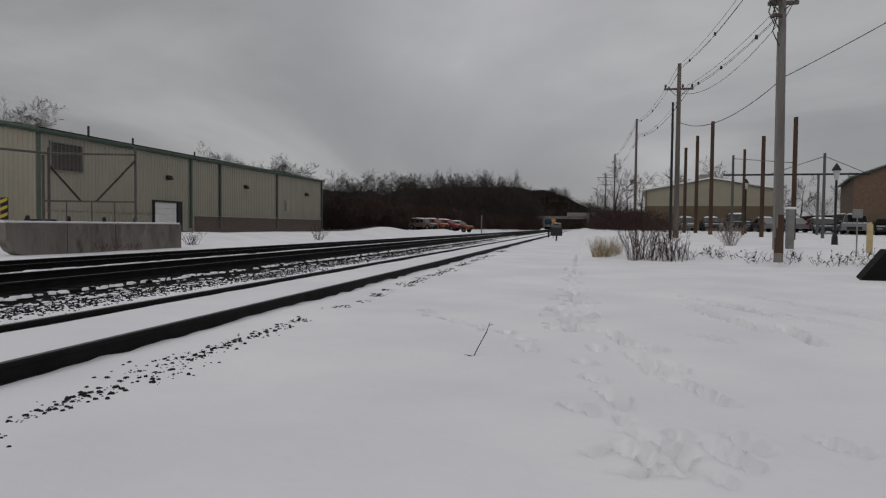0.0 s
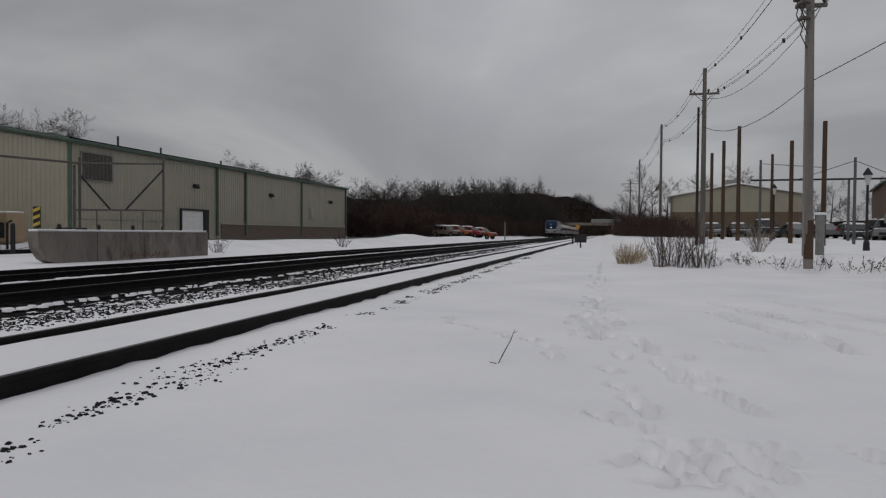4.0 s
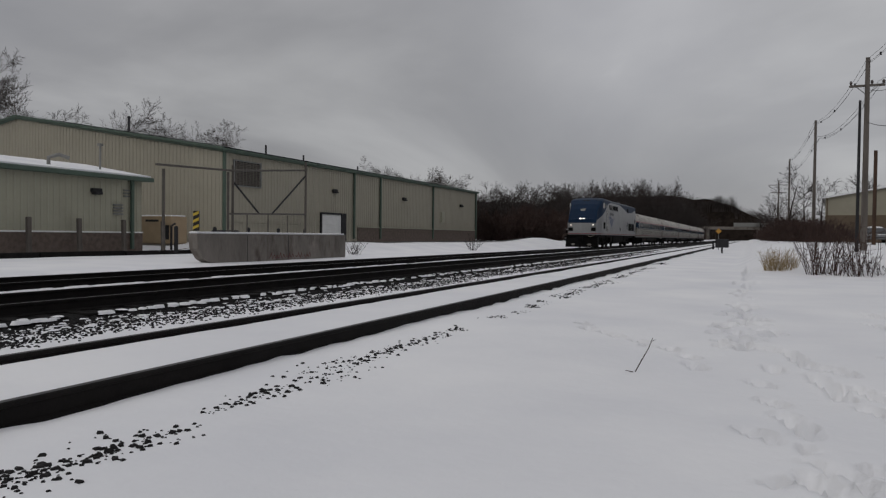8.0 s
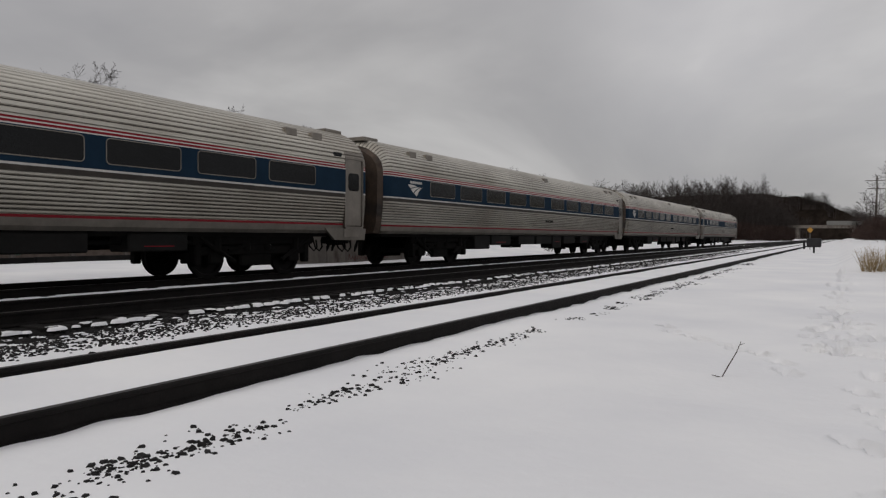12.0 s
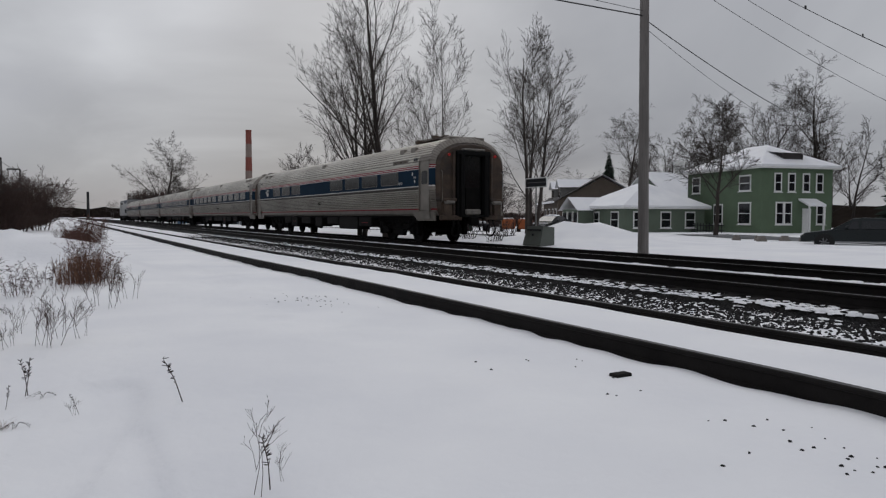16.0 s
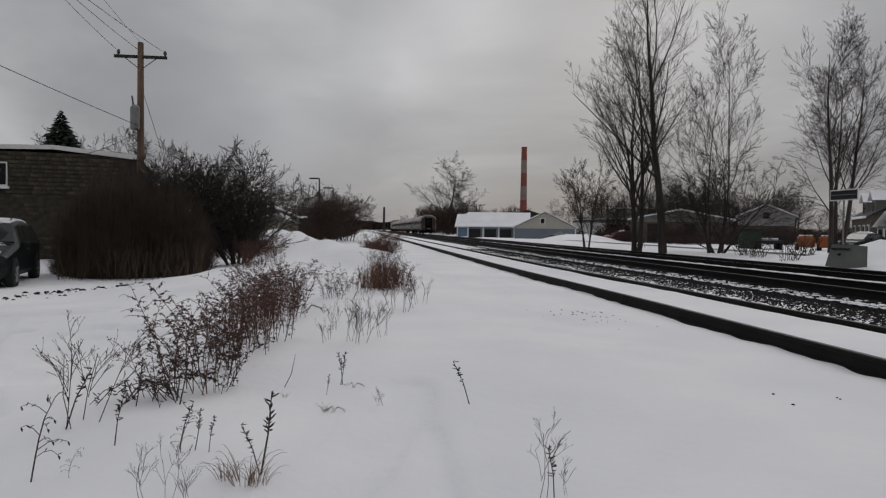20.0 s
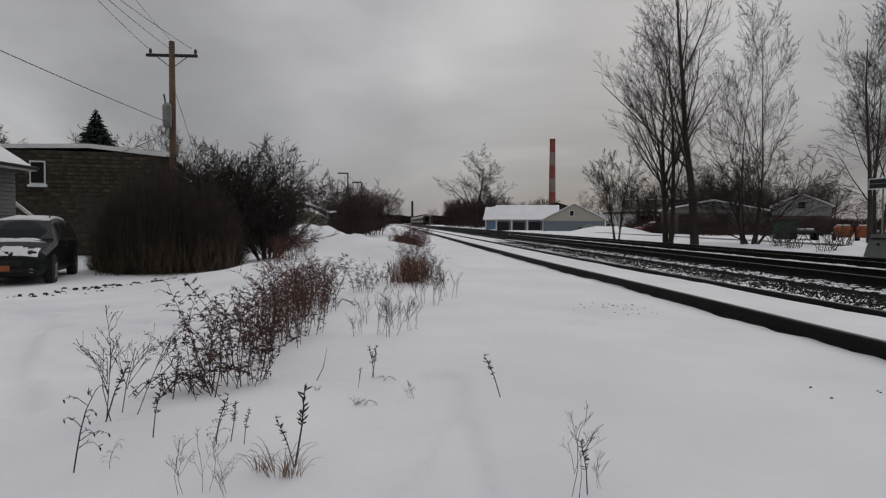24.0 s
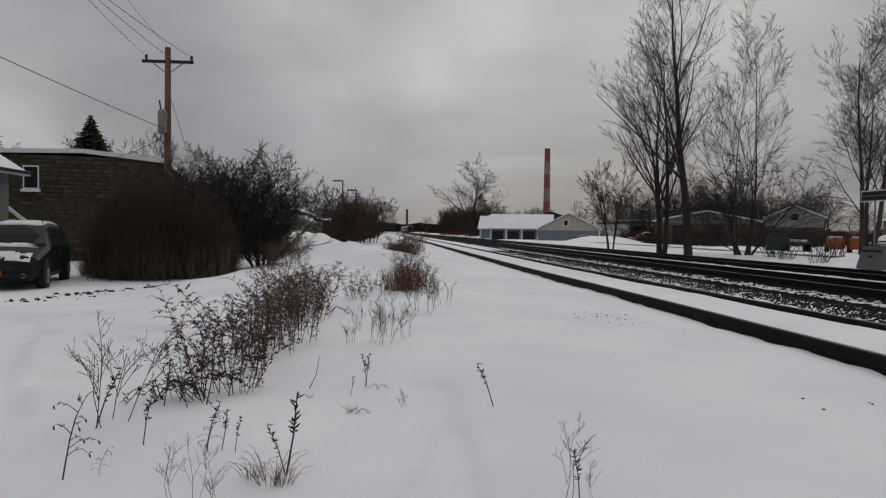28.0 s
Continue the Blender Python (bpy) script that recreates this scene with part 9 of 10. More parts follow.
# works vehicles parked by the woods
TRUCKBLUE = car_paint("blue_white_truck", (0.16, 0.12, 0.10))
for k, (x, y, pt) in enumerate(((-24.5, 106, TRUCKBLUE), (-23.0, 107.5, ORANGE), (-21.2, 109, REDCAR), (-19.6, 111, ORANGE))):
    car("bright works vehicle parked beside the line", pose(x, y, ground_z(x, y, False), 0, 0, 70), pt, True, True, "works_vehicle", "works vehicles")
tk = thing("works_sign", "tall narrow post beside the woods", "post", pose(-15.4, 108, 0))
part("post", Geo().tube([(0, 0, -0.2), (0, 0, 3.0)], 0.1, 6), GALV, tk)

# ---- houses, street and things that are seen looking back along the line ----
GREENHOUSE = mat("sage_green_clapboard", (0.10, 0.145, 0.088), 0.75, vary=0.08, scale=1.0)
GREYGREEN = mat("grey_green_clapboard", (0.115, 0.145, 0.108), 0.75, vary=0.08, scale=1.0)
BROWNHOUSE = mat("brown_house_wall", (0.095, 0.075, 0.06), 0.8, vary=0.12, scale=1.0)
GREYHOUSE = mat("grey_clapboard", (0.165, 0.162, 0.152), 0.75, vary=0.08, scale=1.0)
BLUEWALL = mat("blue_garage_wall", (0.14, 0.22, 0.34), 0.7, vary=0.08, scale=1.0)
BLUEGREY = mat("blue_grey_siding", (0.16, 0.185, 0.215), 0.7, vary=0.06, scale=1.0)
ROOFDARK = mat("dark_shingles", (0.05, 0.045, 0.045), 0.9, vary=0.25, scale=2)
STONEWALL = mat("brown_stone_veneer", (0.066, 0.057, 0.043), 0.9, vary=0.35, scale=4, bump=0.6, bump_scale=9, per_object=0.25, spec=0.2)
PALEHOUSE = mat("pale_house_wall", (0.30, 0.29, 0.28), 0.75, vary=0.1, scale=1.0)
CHIMRED = mat("faded_red_band", (0.19, 0.056, 0.042), 0.8, vary=0.15, scale=0.4)
CHIMPALE = mat("pale_brick_band", (0.20, 0.155, 0.135), 0.85, vary=0.12, scale=0.4)


def window(parent, face, u, z, w, h, ox=0.0):
    """A window in the wall y = 0 (face 'f') or x = ox (face 's') of a house."""
    def bx(u0, u1, z0, z1, d0, d1):
        g = Geo()
        return g.box(u0, u1, -d1, -d0, z0, z1) if face == "f" else g.box(ox + d0, ox + d1, u0, u1, z0, z1)
    f = part("window", bx(u - w / 2 - 0.1, u + w / 2 + 0.1, z - 0.1, z + h + 0.12, -0.02, 0.05), WHITE, parent)
    part("pane", bx(u - w / 2, u + w / 2, z, z + h, 0.05, 0.06), GLASS, f)
    part("sash_bar", bx(u - w / 2, u + w / 2, z + h / 2 - 0.03, z + h / 2 + 0.03, 0.06, 0.075), WHITE, f)
    part("sill", bx(u - w / 2 - 0.15, u + w / 2 + 0.15, z - 0.16, z - 0.1, 0.0, 0.12), WHITE, f)
    return f


def hip_roof(t, x0, x1, y0, y1, eave, peak, over=0.45, ridge=0.25, snow_sides=(0, 1, 2, 3)):
    X0, X1, Y0, Y1 = x0 - over, x1 + over, y0 - over, y1 + over
    cx0, cx1 = (X0 + X1) / 2 - (X1 - X0) * ridge / 2, (X0 + X1) / 2 + (X1 - X0) * ridge / 2
    cy = (Y0 + Y1) / 2
    a, b, c, d = (X0, Y0, eave), (X1, Y0, eave), (X1, Y1, eave), (X0, Y1, eave)
    p, q = (cx0, cy, peak), (cx1, cy, peak)
    for k, f in enumerate(((a, b, q, p), (b, c, q), (c, d, p, q), (d, a, p))):
        g = Geo().add([*f, *[(x, y, z - 0.16) for x, y, z in f]], [tuple(range(len(f))), tuple(range(len(f), 2 * len(f)))[::-1], (0, len(f), len(f) + 1, 1)])
        part("roof_slope", g, SNOW if k in snow_sides else ROOFDARK, t)
    g = Geo().box(X0, X1, Y0, Y1, eave - 0.28, eave - 0.17)
    part("eave", g, WHITE, t)


# the green foursquare house: its corner, front facing the tracks
gh = thing("house", "two-storey sage green house with a snowy hip roof", "house", pose(-48.3, -35.1, -0.15, 0, 0, 76))
# local x runs along the front, y back from the corner
part("wall", Geo().box(-9.6, 0, 0, 6.8, -0.4, 5.3), GREENHOUSE, gh)
hip_roof(gh, -9.6, 0, 0, 6.8, 5.55, 7.5)
for u, z, w, h in ((-8.3, 3.6, 0.95, 1.25), (-5.4, 3.6, 0.0, 0), (-1.9, 3.6, 1.2, 1.1), (-8.2, 0.9, 1.0, 1.5), (-1.9, 0.9, 1.3, 1.6), (-5.2, 0.9, 1.0, 1.5)):
    if w:
        window(gh, "f", u, z, w, h)
for u, z, w, h in ((1.5, 3.5, 0.5, 1.3), (2.8, 3.5, 0.5, 1.3), (4.2, 3.5, 0.5, 1.3), (5.5, 3.5, 0.5, 1.3), (1.7, 0.9, 0.55, 1.6), (2.5, 0.9, 0.55, 1.6), (5.7, 0.9, 0.7, 1.4)):
    window(gh, "s", u, z, w, h, 0.0)
part("porch_roof", Geo().add([(0, 3.5, 2.9), (1.1, 3.5, 2.4), (1.1, 5.2, 2.4), (0, 5.2, 2.9), (0, 3.5, 2.75), (1.1, 3.5, 2.25), (1.1, 5.2, 2.25), (0, 5.2, 2.75)], [(0, 1, 2, 3), (4, 7, 6, 5), (0, 4, 5, 1), (1, 5, 6, 2), (2, 6, 7, 3)]), SNOW, gh)
part("porch_post", Geo().box(0.95, 1.05, 3.6, 3.7, 0, 2.3), WHITE, gh)
part("porch_post", Geo().box(0.95, 1.05, 5.0, 5.1, 0, 2.3), WHITE, gh)
part("door", Geo().box(0.0, 0.06, 3.9, 4.7, 0, 2.1), WHITE, gh)
dm = part("dormer", Geo().add([(-0.6, 2.5, 5.9), (-0.6, 4.4, 5.9), (-0.6, 4.4, 6.6), (-0.6, 2.5, 6.6), (-3.0, 2.5, 6.5), (-3.0, 4.4, 6.5)], [(0, 1, 2, 3), (0, 3, 4), (1, 5, 2)]), ROOFDARK, gh)
part("dormer_roof", Geo().add([(-0.3, 2.2, 6.55), (-0.3, 4.7, 6.55), (-3.4, 4.7, 7.0), (-3.4, 2.2, 7.0)], [(0, 1, 2, 3)]), SNOW, dm)
part("shed_entry", Geo().box(-11.0, -9.6, 0.6, 2.6, -0.3, 2.5), WHITE, gh)
part("shed_entry_roof", Geo().add([(-11.3, 0.4, 2.5), (-9.5, 0.4, 2.5), (-9.5, 1.6, 3.6), (-11.3, 1.6, 3.6), (-11.3, 2.8, 2.5), (-9.5, 2.8, 2.5)], [(0, 1, 2, 3), (3, 2, 5, 4)]), SNOW, gh)
part("shed_entry_door", Geo().box(-10.7, -9.95, 0.57, 0.6, -0.1, 1.9), GLASS, gh)
fn = thing("garden_fence", "low dark picket fence before a green house", "fence", pose(-46.6, -37.2, -0.1, 0, 0, 76))
part("rail", Geo().box(-8.5, 0, -0.03, 0.03, 0.62, 0.70), DARKMETAL, fn)
part("rail", Geo().box(-8.5, 0, -0.03, 0.03, 0.2, 0.27), DARKMETAL, fn)
for k in range(22):
    part("picket", Geo().box(-8.45 + 0.39 * k, -8.37 + 0.39 * k, -0.05, -0.03, 0, 0.85), DARKMETAL, fn)

# the low green house
lh = thing("house", "low grey-green bungalow with a snowy roof", "house", pose(-40.6, -42.1, -0.3, 0, 0, 83))
part("wall", Geo().box(-6.3, 0, 0, 8.4, -0.3, 2.35), GREYGREEN, lh)
hip_roof(lh, -6.3, 0, 0, 8.4, 2.5, 4.6, 0.4, 0.1, (0, 1))
for u, z, w, h in ((-5.2, 0.7, 0.8, 1.2), (-3.9, 0.7, 0.6, 1.2), (-1.3, 0.7, 0.9, 1.2)):
    window(lh, "f", u, z, w, h)
for u in (1.4, 4.2, 6.8):
    window(lh, "s", u, 0.7, 0.9, 1.2, 0.0)
ap = part("porch_gable", Geo().box(-6.9, -4.4, -1.6, 0.0, -0.3, 2.2), GREYGREEN, lh)
part("porch_roof", Geo().add([(-7.2, -1.9, 2.1), (-5.65, -1.9, 3.3), (-5.65, 2.0, 3.3), (-7.2, 2.0, 2.1)], [(0, 1, 2, 3)]).add([(-5.65, -1.9, 3.3), (-4.1, -1.9, 2.1), (-4.1, 2.0, 2.1), (-5.65, 2.0, 3.3)], [(0, 1, 2, 3)]), SNOW, ap)
for u in (-6.5, -5.65, -4.8):
    part("pane", Geo().box(u - 0.3, u + 0.3, -1.63, -1.6, 0.6, 1.9), GLASS, ap)
    part("pane_frame", Geo().box(u - 0.38, u - 0.3, -1.64, -1.6, 0.5, 2.0).box(u + 0.3, u + 0.38, -1.64, -1.6, 0.5, 2.0), WHITE, ap)
bg = gable_building("house", "grey gabled house behind the bungalow", -54, -53, 83, 8, 10, 3.2, 6.0, -0.2, GREYGREEN, GREYGREEN, 1.5)
part("chimney", Geo().box(-0.4, 0.4, 4, 4.8, 5, 7.4), WHITE, bg)

# the brown house with dormers
bh = thing("house", "brown house with grey dormers and a snowy roof", "house", pose(-45.5, -57.5, -0.1, 0, 0, 60))
part("wall", Geo().box(-8.5, 2.5, 0, 9, -0.4, 3.0), BROWNHOUSE, bh)
part("roof_front", Geo().add([(-9.0, -0.6, 2.8), (3.0, -0.6, 2.8), (3.0, 4.5, 5.6), (-9.0, 4.5, 5.6)], [(0, 1, 2, 3)]), ROOFDARK, bh)
part("roof_back", Geo().add([(-9.0, 9.6, 2.8), (3.0, 9.6, 2.8), (3.0, 4.5, 5.6), (-9.0, 4.5, 5.6)], [(3, 2, 1, 0)]), SNOW, bh)
part("gable", Geo().add([(-8.5, 0, 3.0), (-8.5, 9, 3.0), (-8.5, 4.5, 5.4)], [(0, 1, 2)]), BROWNHOUSE, bh)
part("gable", Geo().add([(2.5, 0, 3.0), (2.5, 9, 3.0), (2.5, 4.5, 5.4)], [(2, 1, 0)]), BROWNHOUSE, bh)
part("eave_snow", Geo().box(-9.0, 3.0, -0.75, -0.45, 2.75, 2.95, bevel=0.03), SNOW, bh)
for u in (-4.6, 0.2):
    d = part("dormer", Geo().box(u - 1.0, u + 1.0, 0.5, 3.0, 3.0, 4.5), GREYHOUSE, bh)
    part("dormer_roof", Geo().add([(u - 1.3, 0.2, 4.4), (u, 0.2, 5.3), (u, 4.2, 5.3), (u - 1.3, 3.6, 4.4)], [(0, 1, 2, 3)]).add([(u, 0.2, 5.3), (u + 1.3, 0.2, 4.4), (u + 1.3, 3.6, 4.4), (u, 4.2, 5.3)], [(0, 1, 2, 3)]), SNOW, d)
    part("dormer_gable", Geo().add([(u - 1.0, 0.5, 4.5), (u + 1.0, 0.5, 4.5), (u, 0.5, 5.2)], [(0, 1, 2)]), GREYHOUSE, d)
    for e in (-0.42, 0.42):
        part("pane", Geo().box(u + e - 0.3, u + e + 0.3, 0.47, 0.5, 3.2, 4.3), GLASS, d)
for u in (-6.5, -3.5, -1.0, 1.2):
    window(bh, "f", u, 0.9, 0.8, 1.2)
wh_ = gable_building("house", "distant white house with a gabled roof", -72, -36, 60, 7, 8, 3.4, 4.8, -0.3, WHITE, WHITE, 1.5)
gable_building("garage", "distant white garage with a snowy roof", -66, -30, 60, 5, 5, 1.8, 2.8, -0.3, WHITE, WHITE, 1.0)
sh_ = gable_building("house", "distant pale house with one gable window", -50.8, -81.5, 150, 6.5, 9, 3.2, 4.6, 0.2, BROWNHOUSE, PALEHOUSE, 2.0, SNOW)
part("pane", Geo().box(-0.4, 0.4, -0.05, 0.0, 2.9, 3.7), GLASS, sh_)
lb = gable_building("long_shed", "long low brown shed with a snowy roof edge", -36, -74.5, 154, 11, 9, 2.6, 3.6, 0.1, BROWNHOUSE, GREYHOUSE, 2.3)
for u in (-3.6, 0.5):
    part("door", Geo().box(u, u + 1.1, -0.05, 0, 0.0, 2.1), DARKMETAL, lb)
fb = gable_building("store_building", "flat pale store building with snow on its roof", -39.5, -104, 160, 13, 14, 2.6, 2.75, 0.4, WHITE, GREYHOUSE, 2.2)
part("upper_storey", Geo().box(-3, 5.5, 5, 12, 2.6, 4.6), CREAM, fb)
part("upper_roof", Geo().box(-3.3, 5.8, 4.7, 12.3, 4.6, 4.8), SNOW, fb)
part("canopy", Geo().box(-1.5, 1.5, -1.0, 0, 1.9, 2.1), BRICK, fb)
part("pane", Geo().box(-1.2, 1.2, -0.04, 0, 0.3, 1.9), GLASS, fb)

# blue garages
PALECREAM = mat("pale_cream_boards", (0.42, 0.40, 0.34), 0.7, vary=0.07, scale=1.5)
gg = gable_building("garage", "cream-gabled garage with blue-grey walls", -24.7, -91.0, 166, 8.2, 9, 2.1, 4.15, -0.45, BLUEGREY, PALECREAM, 1.95)
part("gable_window", Geo().box(-0.7, 0.0, -0.05, 0.0, 2.55, 3.4), WHITE, gg)
part("gable_pane", Geo().box(-0.6, -0.1, -0.07, -0.05, 2.65, 3.3), GLASS, gg)
part("corner_board", Geo().box(4.0, 4.18, -0.04, 0.0, 0, 2.0), WHITE, gg)
for k in range(3):
    part("side_door", Geo().box(4.1, 4.14, 0.5 + 2.8 * k, 3.0 + 2.8 * k, 0.0, 1.85), BLUEWALL, gg)
for k, (x, y) in enumerate(((-16.6, -105.5), (-16.9, -119))):
    q = gable_building("garage", "low garage with dark bays and a snowy roof", x, y, 76, 8.0, 9, 2.2, 4.2, -0.45, BLUEGREY, CREAM, 2.0)
    for e in (0.3, 2.6, 4.9, 7.2):
        part("bay", Geo().box(4.0, 4.03, e, e + 1.7, 0.0, 1.8), DARKMETAL if k == 0 else BLUEWALL, q)
        part("post", Geo().box(4.0, 4.16, e - 0.3, e - 0.1, 0.0, 2.1), WHITE, q)
    part("front_door", Geo().box(2.2, 3.7, -0.04, 0.0, 0.0, 1.8), BLUEWALL, q)
gable_building("house", "dark-roofed house behind the garages", -25.5, -104, 166, 9, 10, 3.2, 4.6, -0.4, BROWNHOUSE, BROWNHOUSE, 1.5, ROOFDARK)
gable_building("house", "grey house beyond the garages", -18.5, -121, 100, 7, 9, 2.6, 4.4, -0.5, GREYHOUSE, GREYHOUSE, 1.5)

ck = thing("factory_chimney", "tall red and pale banded factory chimney", "chimney", pose(-53.3, -224, 0))
zs = [0, 7, 11.5, 16, 20.3, 24.6, 28.7]
for i, (a, b) in enumerate(zip(zs[:-1], zs[1:])):
    part("band", Geo().tube([(0, 0, a), (0, 0, b)], [1.25 - 0.012 * a, 1.25 - 0.012 * b], 20), CHIMPALE if i % 2 == 0 else CHIMRED, ck)
part("rim", Geo().tube([(0, 0, 28.7), (0, 0, 29.0)], 0.98, 20), CHIMRED, ck)
c2 = tagged(part("distant_chimney", Geo().tube([(0, 0, 0), (0, 0, 13.9)], [0.75, 0.6], 12), DARKMETAL), "thin dark distant chimney", "chimney")
c2.location = (-12.5, -400, 0)
for x, y, h in ((5.55, -90, 7.6), (4.0, -95, 6.7)):
    lp = thing("road_lamp", "distant street lamp with a short arm", "street lamp", pose(x, y, 0))
    part("post", Geo().tube([(0, 0, 0), (0, 0, h)], [0.11, 0.09], 6), DARKMETAL, lp)
    part("arm", Geo().box(0.0, 1.3, -0.15, 0.15, h - 0.1, h + 0.06), DARKMETAL, lp)

# wooden pole beyond the tracks, street poles and their wires
pw = pole("utility_pole", "tall plain wooden pole beyond the tracks", -16.15, -15.95, 0.0, 10.5, 0.17, 0.13, GREYPOLE, (0.05, -0.1))
pu = pole("utility_pole", "street pole with transformer and crossarms", -50.2, -23.0, -0.4, 10.7, 0.19, 0.13, POLEWOOD)
crossarm(pu, 10.6, 1.6, 0.0, (-1, 1), "y")
crossarm(pu, 7.1, 2.6, 0.0, (), "y")
part("transformer", Geo().tube([(0.35, 0.3, 8.4), (0.35, 0.3, 9.4)], 0.28, 12), GALV, pu)
part("transformer", Geo().tube([(0.35, -0.35, 8.4), (0.35, -0.35, 9.3)], 0.25, 12), GALV, pu)
for k, dz in enumerate((10.9, 10.7, 10.4)):
    wire((-50.2, -23.0 + 0.3 * k, 10.45 - 0.2 * k), (P0[0], P0[1] + 0.3 * k, 12.2 - 0.25 * k), 1.0, 0.016, 9 if k == 1 else 0)
wire((-50.2, -23.0, 7.0), (-16.1, -16.0, 9.3), 0.5, 0.012)
wire((-50.2, -22.6, 8.3), (-16.1, -16.0, 9.9), 0.5, 0.012)
wire((-16.1, -16.0, 7.45), (P0[0], P0[1], 5.44), 0.0, 0.020)
wire((-16.1, -16.0, 7.6), (P0[0], P0[1], 6.04), 0.0, 0.009)
wire((-16.1, -16.0, 7.35), (-49.0, -29.0, 7.0), 0.5, 0.020)
wire((-16.1, -16.0, 7.1), (-49.0, -30.0, 6.6), 0.7, 0.010)
wire((-50.2, -23.0, 10.3), (-84, -16, 10.5), 1.2, 0.02)
tp = pole("utility_pole", "wooden pole with crossarm and transformer", 9.4, -30.8, -0.4, 8.95, 0.17, 0.12, mat("orange_brown_pole", (0.155, 0.10, 0.07), 0.9, vary=0.3, scale=3, stretch=(1, 1, 0.15), bump=0.4))
crossarm(tp, 8.75, 2.15, 0.0, (-1, 0.9), wood=DARKARM)
part("transformer", Geo().tube([(0.14, 0.28, 5.62), (0.14, 0.28, 5.7), (0.14, 0.28, 6.55), (0.14, 0.28, 6.66)], [0.15, 0.19, 0.19, 0.12], 14), GALV, tp)
part("cut_out", Geo().tube([(0.22, 0.2, 6.6), (0.26, 0.3, 7.05)], 0.035, 6), INSUL, tp)
part("drop_wire", Geo().tube([(0.18, 0.28, 5.62), (0.24, 0.3, 5.3), (0.05, 0.2, 5.15)], 0.02, 5), WIRE, tp)
for k, u in enumerate((1.0, 0.1, -0.85)):
    wire((9.4 + u, -30.8, 8.65), (9.0 + 0.1 * k, -18.0, 8.6), 0.12, 0.012)
    wire((9.0 + 0.1 * k, -18.0, 8.6), (7.6 + 0.1 * k, 3.0, 9.4), 0.3, 0.012)
wire((9.4, -30.8, 8.95), (8.1, -18.0, 9.0), 0.1, 0.008)
wire((9.4, -30.8, 5.4), (12.40, 2.86, 7.10), 0.25, 0.013)
wire((9.4, -30.8, 5.2), (13.2, -33.0, 4.2), 0.15, 0.012)
part("guy_wire", Geo().tube([(0, 0, 7.6), (-1.6, -2.8, 0.0)], 0.01, 4), WIRE, tp)
wire((5.55, -90, 7.2), (-14, -330, 9.0), 3.0, 0.03)

# signal cabinet, sign and small street things beyond the tracks
cb_ = thing("relay_cabinet", "grey sloping relay cabinet beside the tracks", "cabinet", pose(-16.75, -22.2, 0.05, 0, 0, 2))
part("body", Geo().add([(-0.36, -0.56, 0), (0.36, -0.56, 0), (0.36, 0.56, 0), (-0.36, 0.56, 0), (-0.36, -0.56, 0.74), (0.16, -0.50, 0.78), (0.16, 0.50, 0.78), (-0.36, 0.56, 0.74)], [(0, 1, 2, 3), (4, 5, 6, 7), (0, 4, 5, 1), (2, 6, 7, 3), (1, 5, 6, 2), (0, 3, 7, 4)]), mat("cabinet_grey_green", (0.105, 0.115, 0.10), 0.6, vary=0.1, scale=3), cb_)
for k in range(5):
    part("vent_slot", Geo().box(0.19, 0.245, -0.42 + 0.18 * k, -0.30 + 0.18 * k, 0.60, 0.66), DARKMETAL, cb_)
part("latch", Geo().box(0.24, 0.30, -0.04, 0.04, 0.40, 0.48), DARKMETAL, cb_)
sn_ = thing("track_sign", "dark rectangular sign with pale border on a post", "sign", pose(-17.15, -22.9, 0.05))
part("post", Geo().tube([(0, 0, -0.2), (0, 0, 2.5)], 0.03, 6), GALV, sn_)
sb_ = part("board", Geo().box(-0.02, 0.02, -0.72, 0.72, 2.35, 2.75), WHITE, sn_)
part("face", Geo().box(0.02, 0.026, -0.68, 0.68, 2.39, 2.71), DARKMETAL, sb_)
part("line", Geo().box(0.026, 0.03, -0.64, 0.64, 2.545, 2.565), GALV, sb_)
car("dark green saloon car stopped on the snowy road", pose(-30.62, -17.38, -0.22, 0, 0, 30), DARKCAR, False, False)
minivan("black minivan with patchy snow on roof and bonnet", pose(10.12, -20.1, -0.45, 0, 0, 195), mat("black_green_van_paint", (0.007, 0.009, 0.009), 0.45, vary=0.1, scale=1.5, spec=0.14))
yd = thing("crossing_sign", "yellow diamond sign and striped crossing arm", "sign", pose(-39.5, -17.2, -0.2))
part("post", Geo().tube([(0, 0, -0.2), (0, 0, 2.1)], 0.05, 6), GALV, yd)
part("plate", Geo().add([(0.06, 0, 1.0), (0.06, 0.5, 1.5), (0.06, 0, 2.0), (0.06, -0.5, 1.5), (0.03, 0, 1.0), (0.03, 0.5, 1.5), (0.03, 0, 2.0), (0.03, -0.5, 1.5)], [(0, 1, 2, 3), (7, 6, 5, 4), (0, 4, 5, 1), (1, 5, 6, 2), (2, 6, 7, 3), (3, 7, 4, 0)]), YELLOW, yd)
part("arm", Geo().tube([(0.1, 0.6, 1.6), (2.0, 5.5, -0.3)], 0.06, 6), mat("yellow_arm", (0.55, 0.42, 0.12), 0.6, vary=0.15, scale=3), yd)
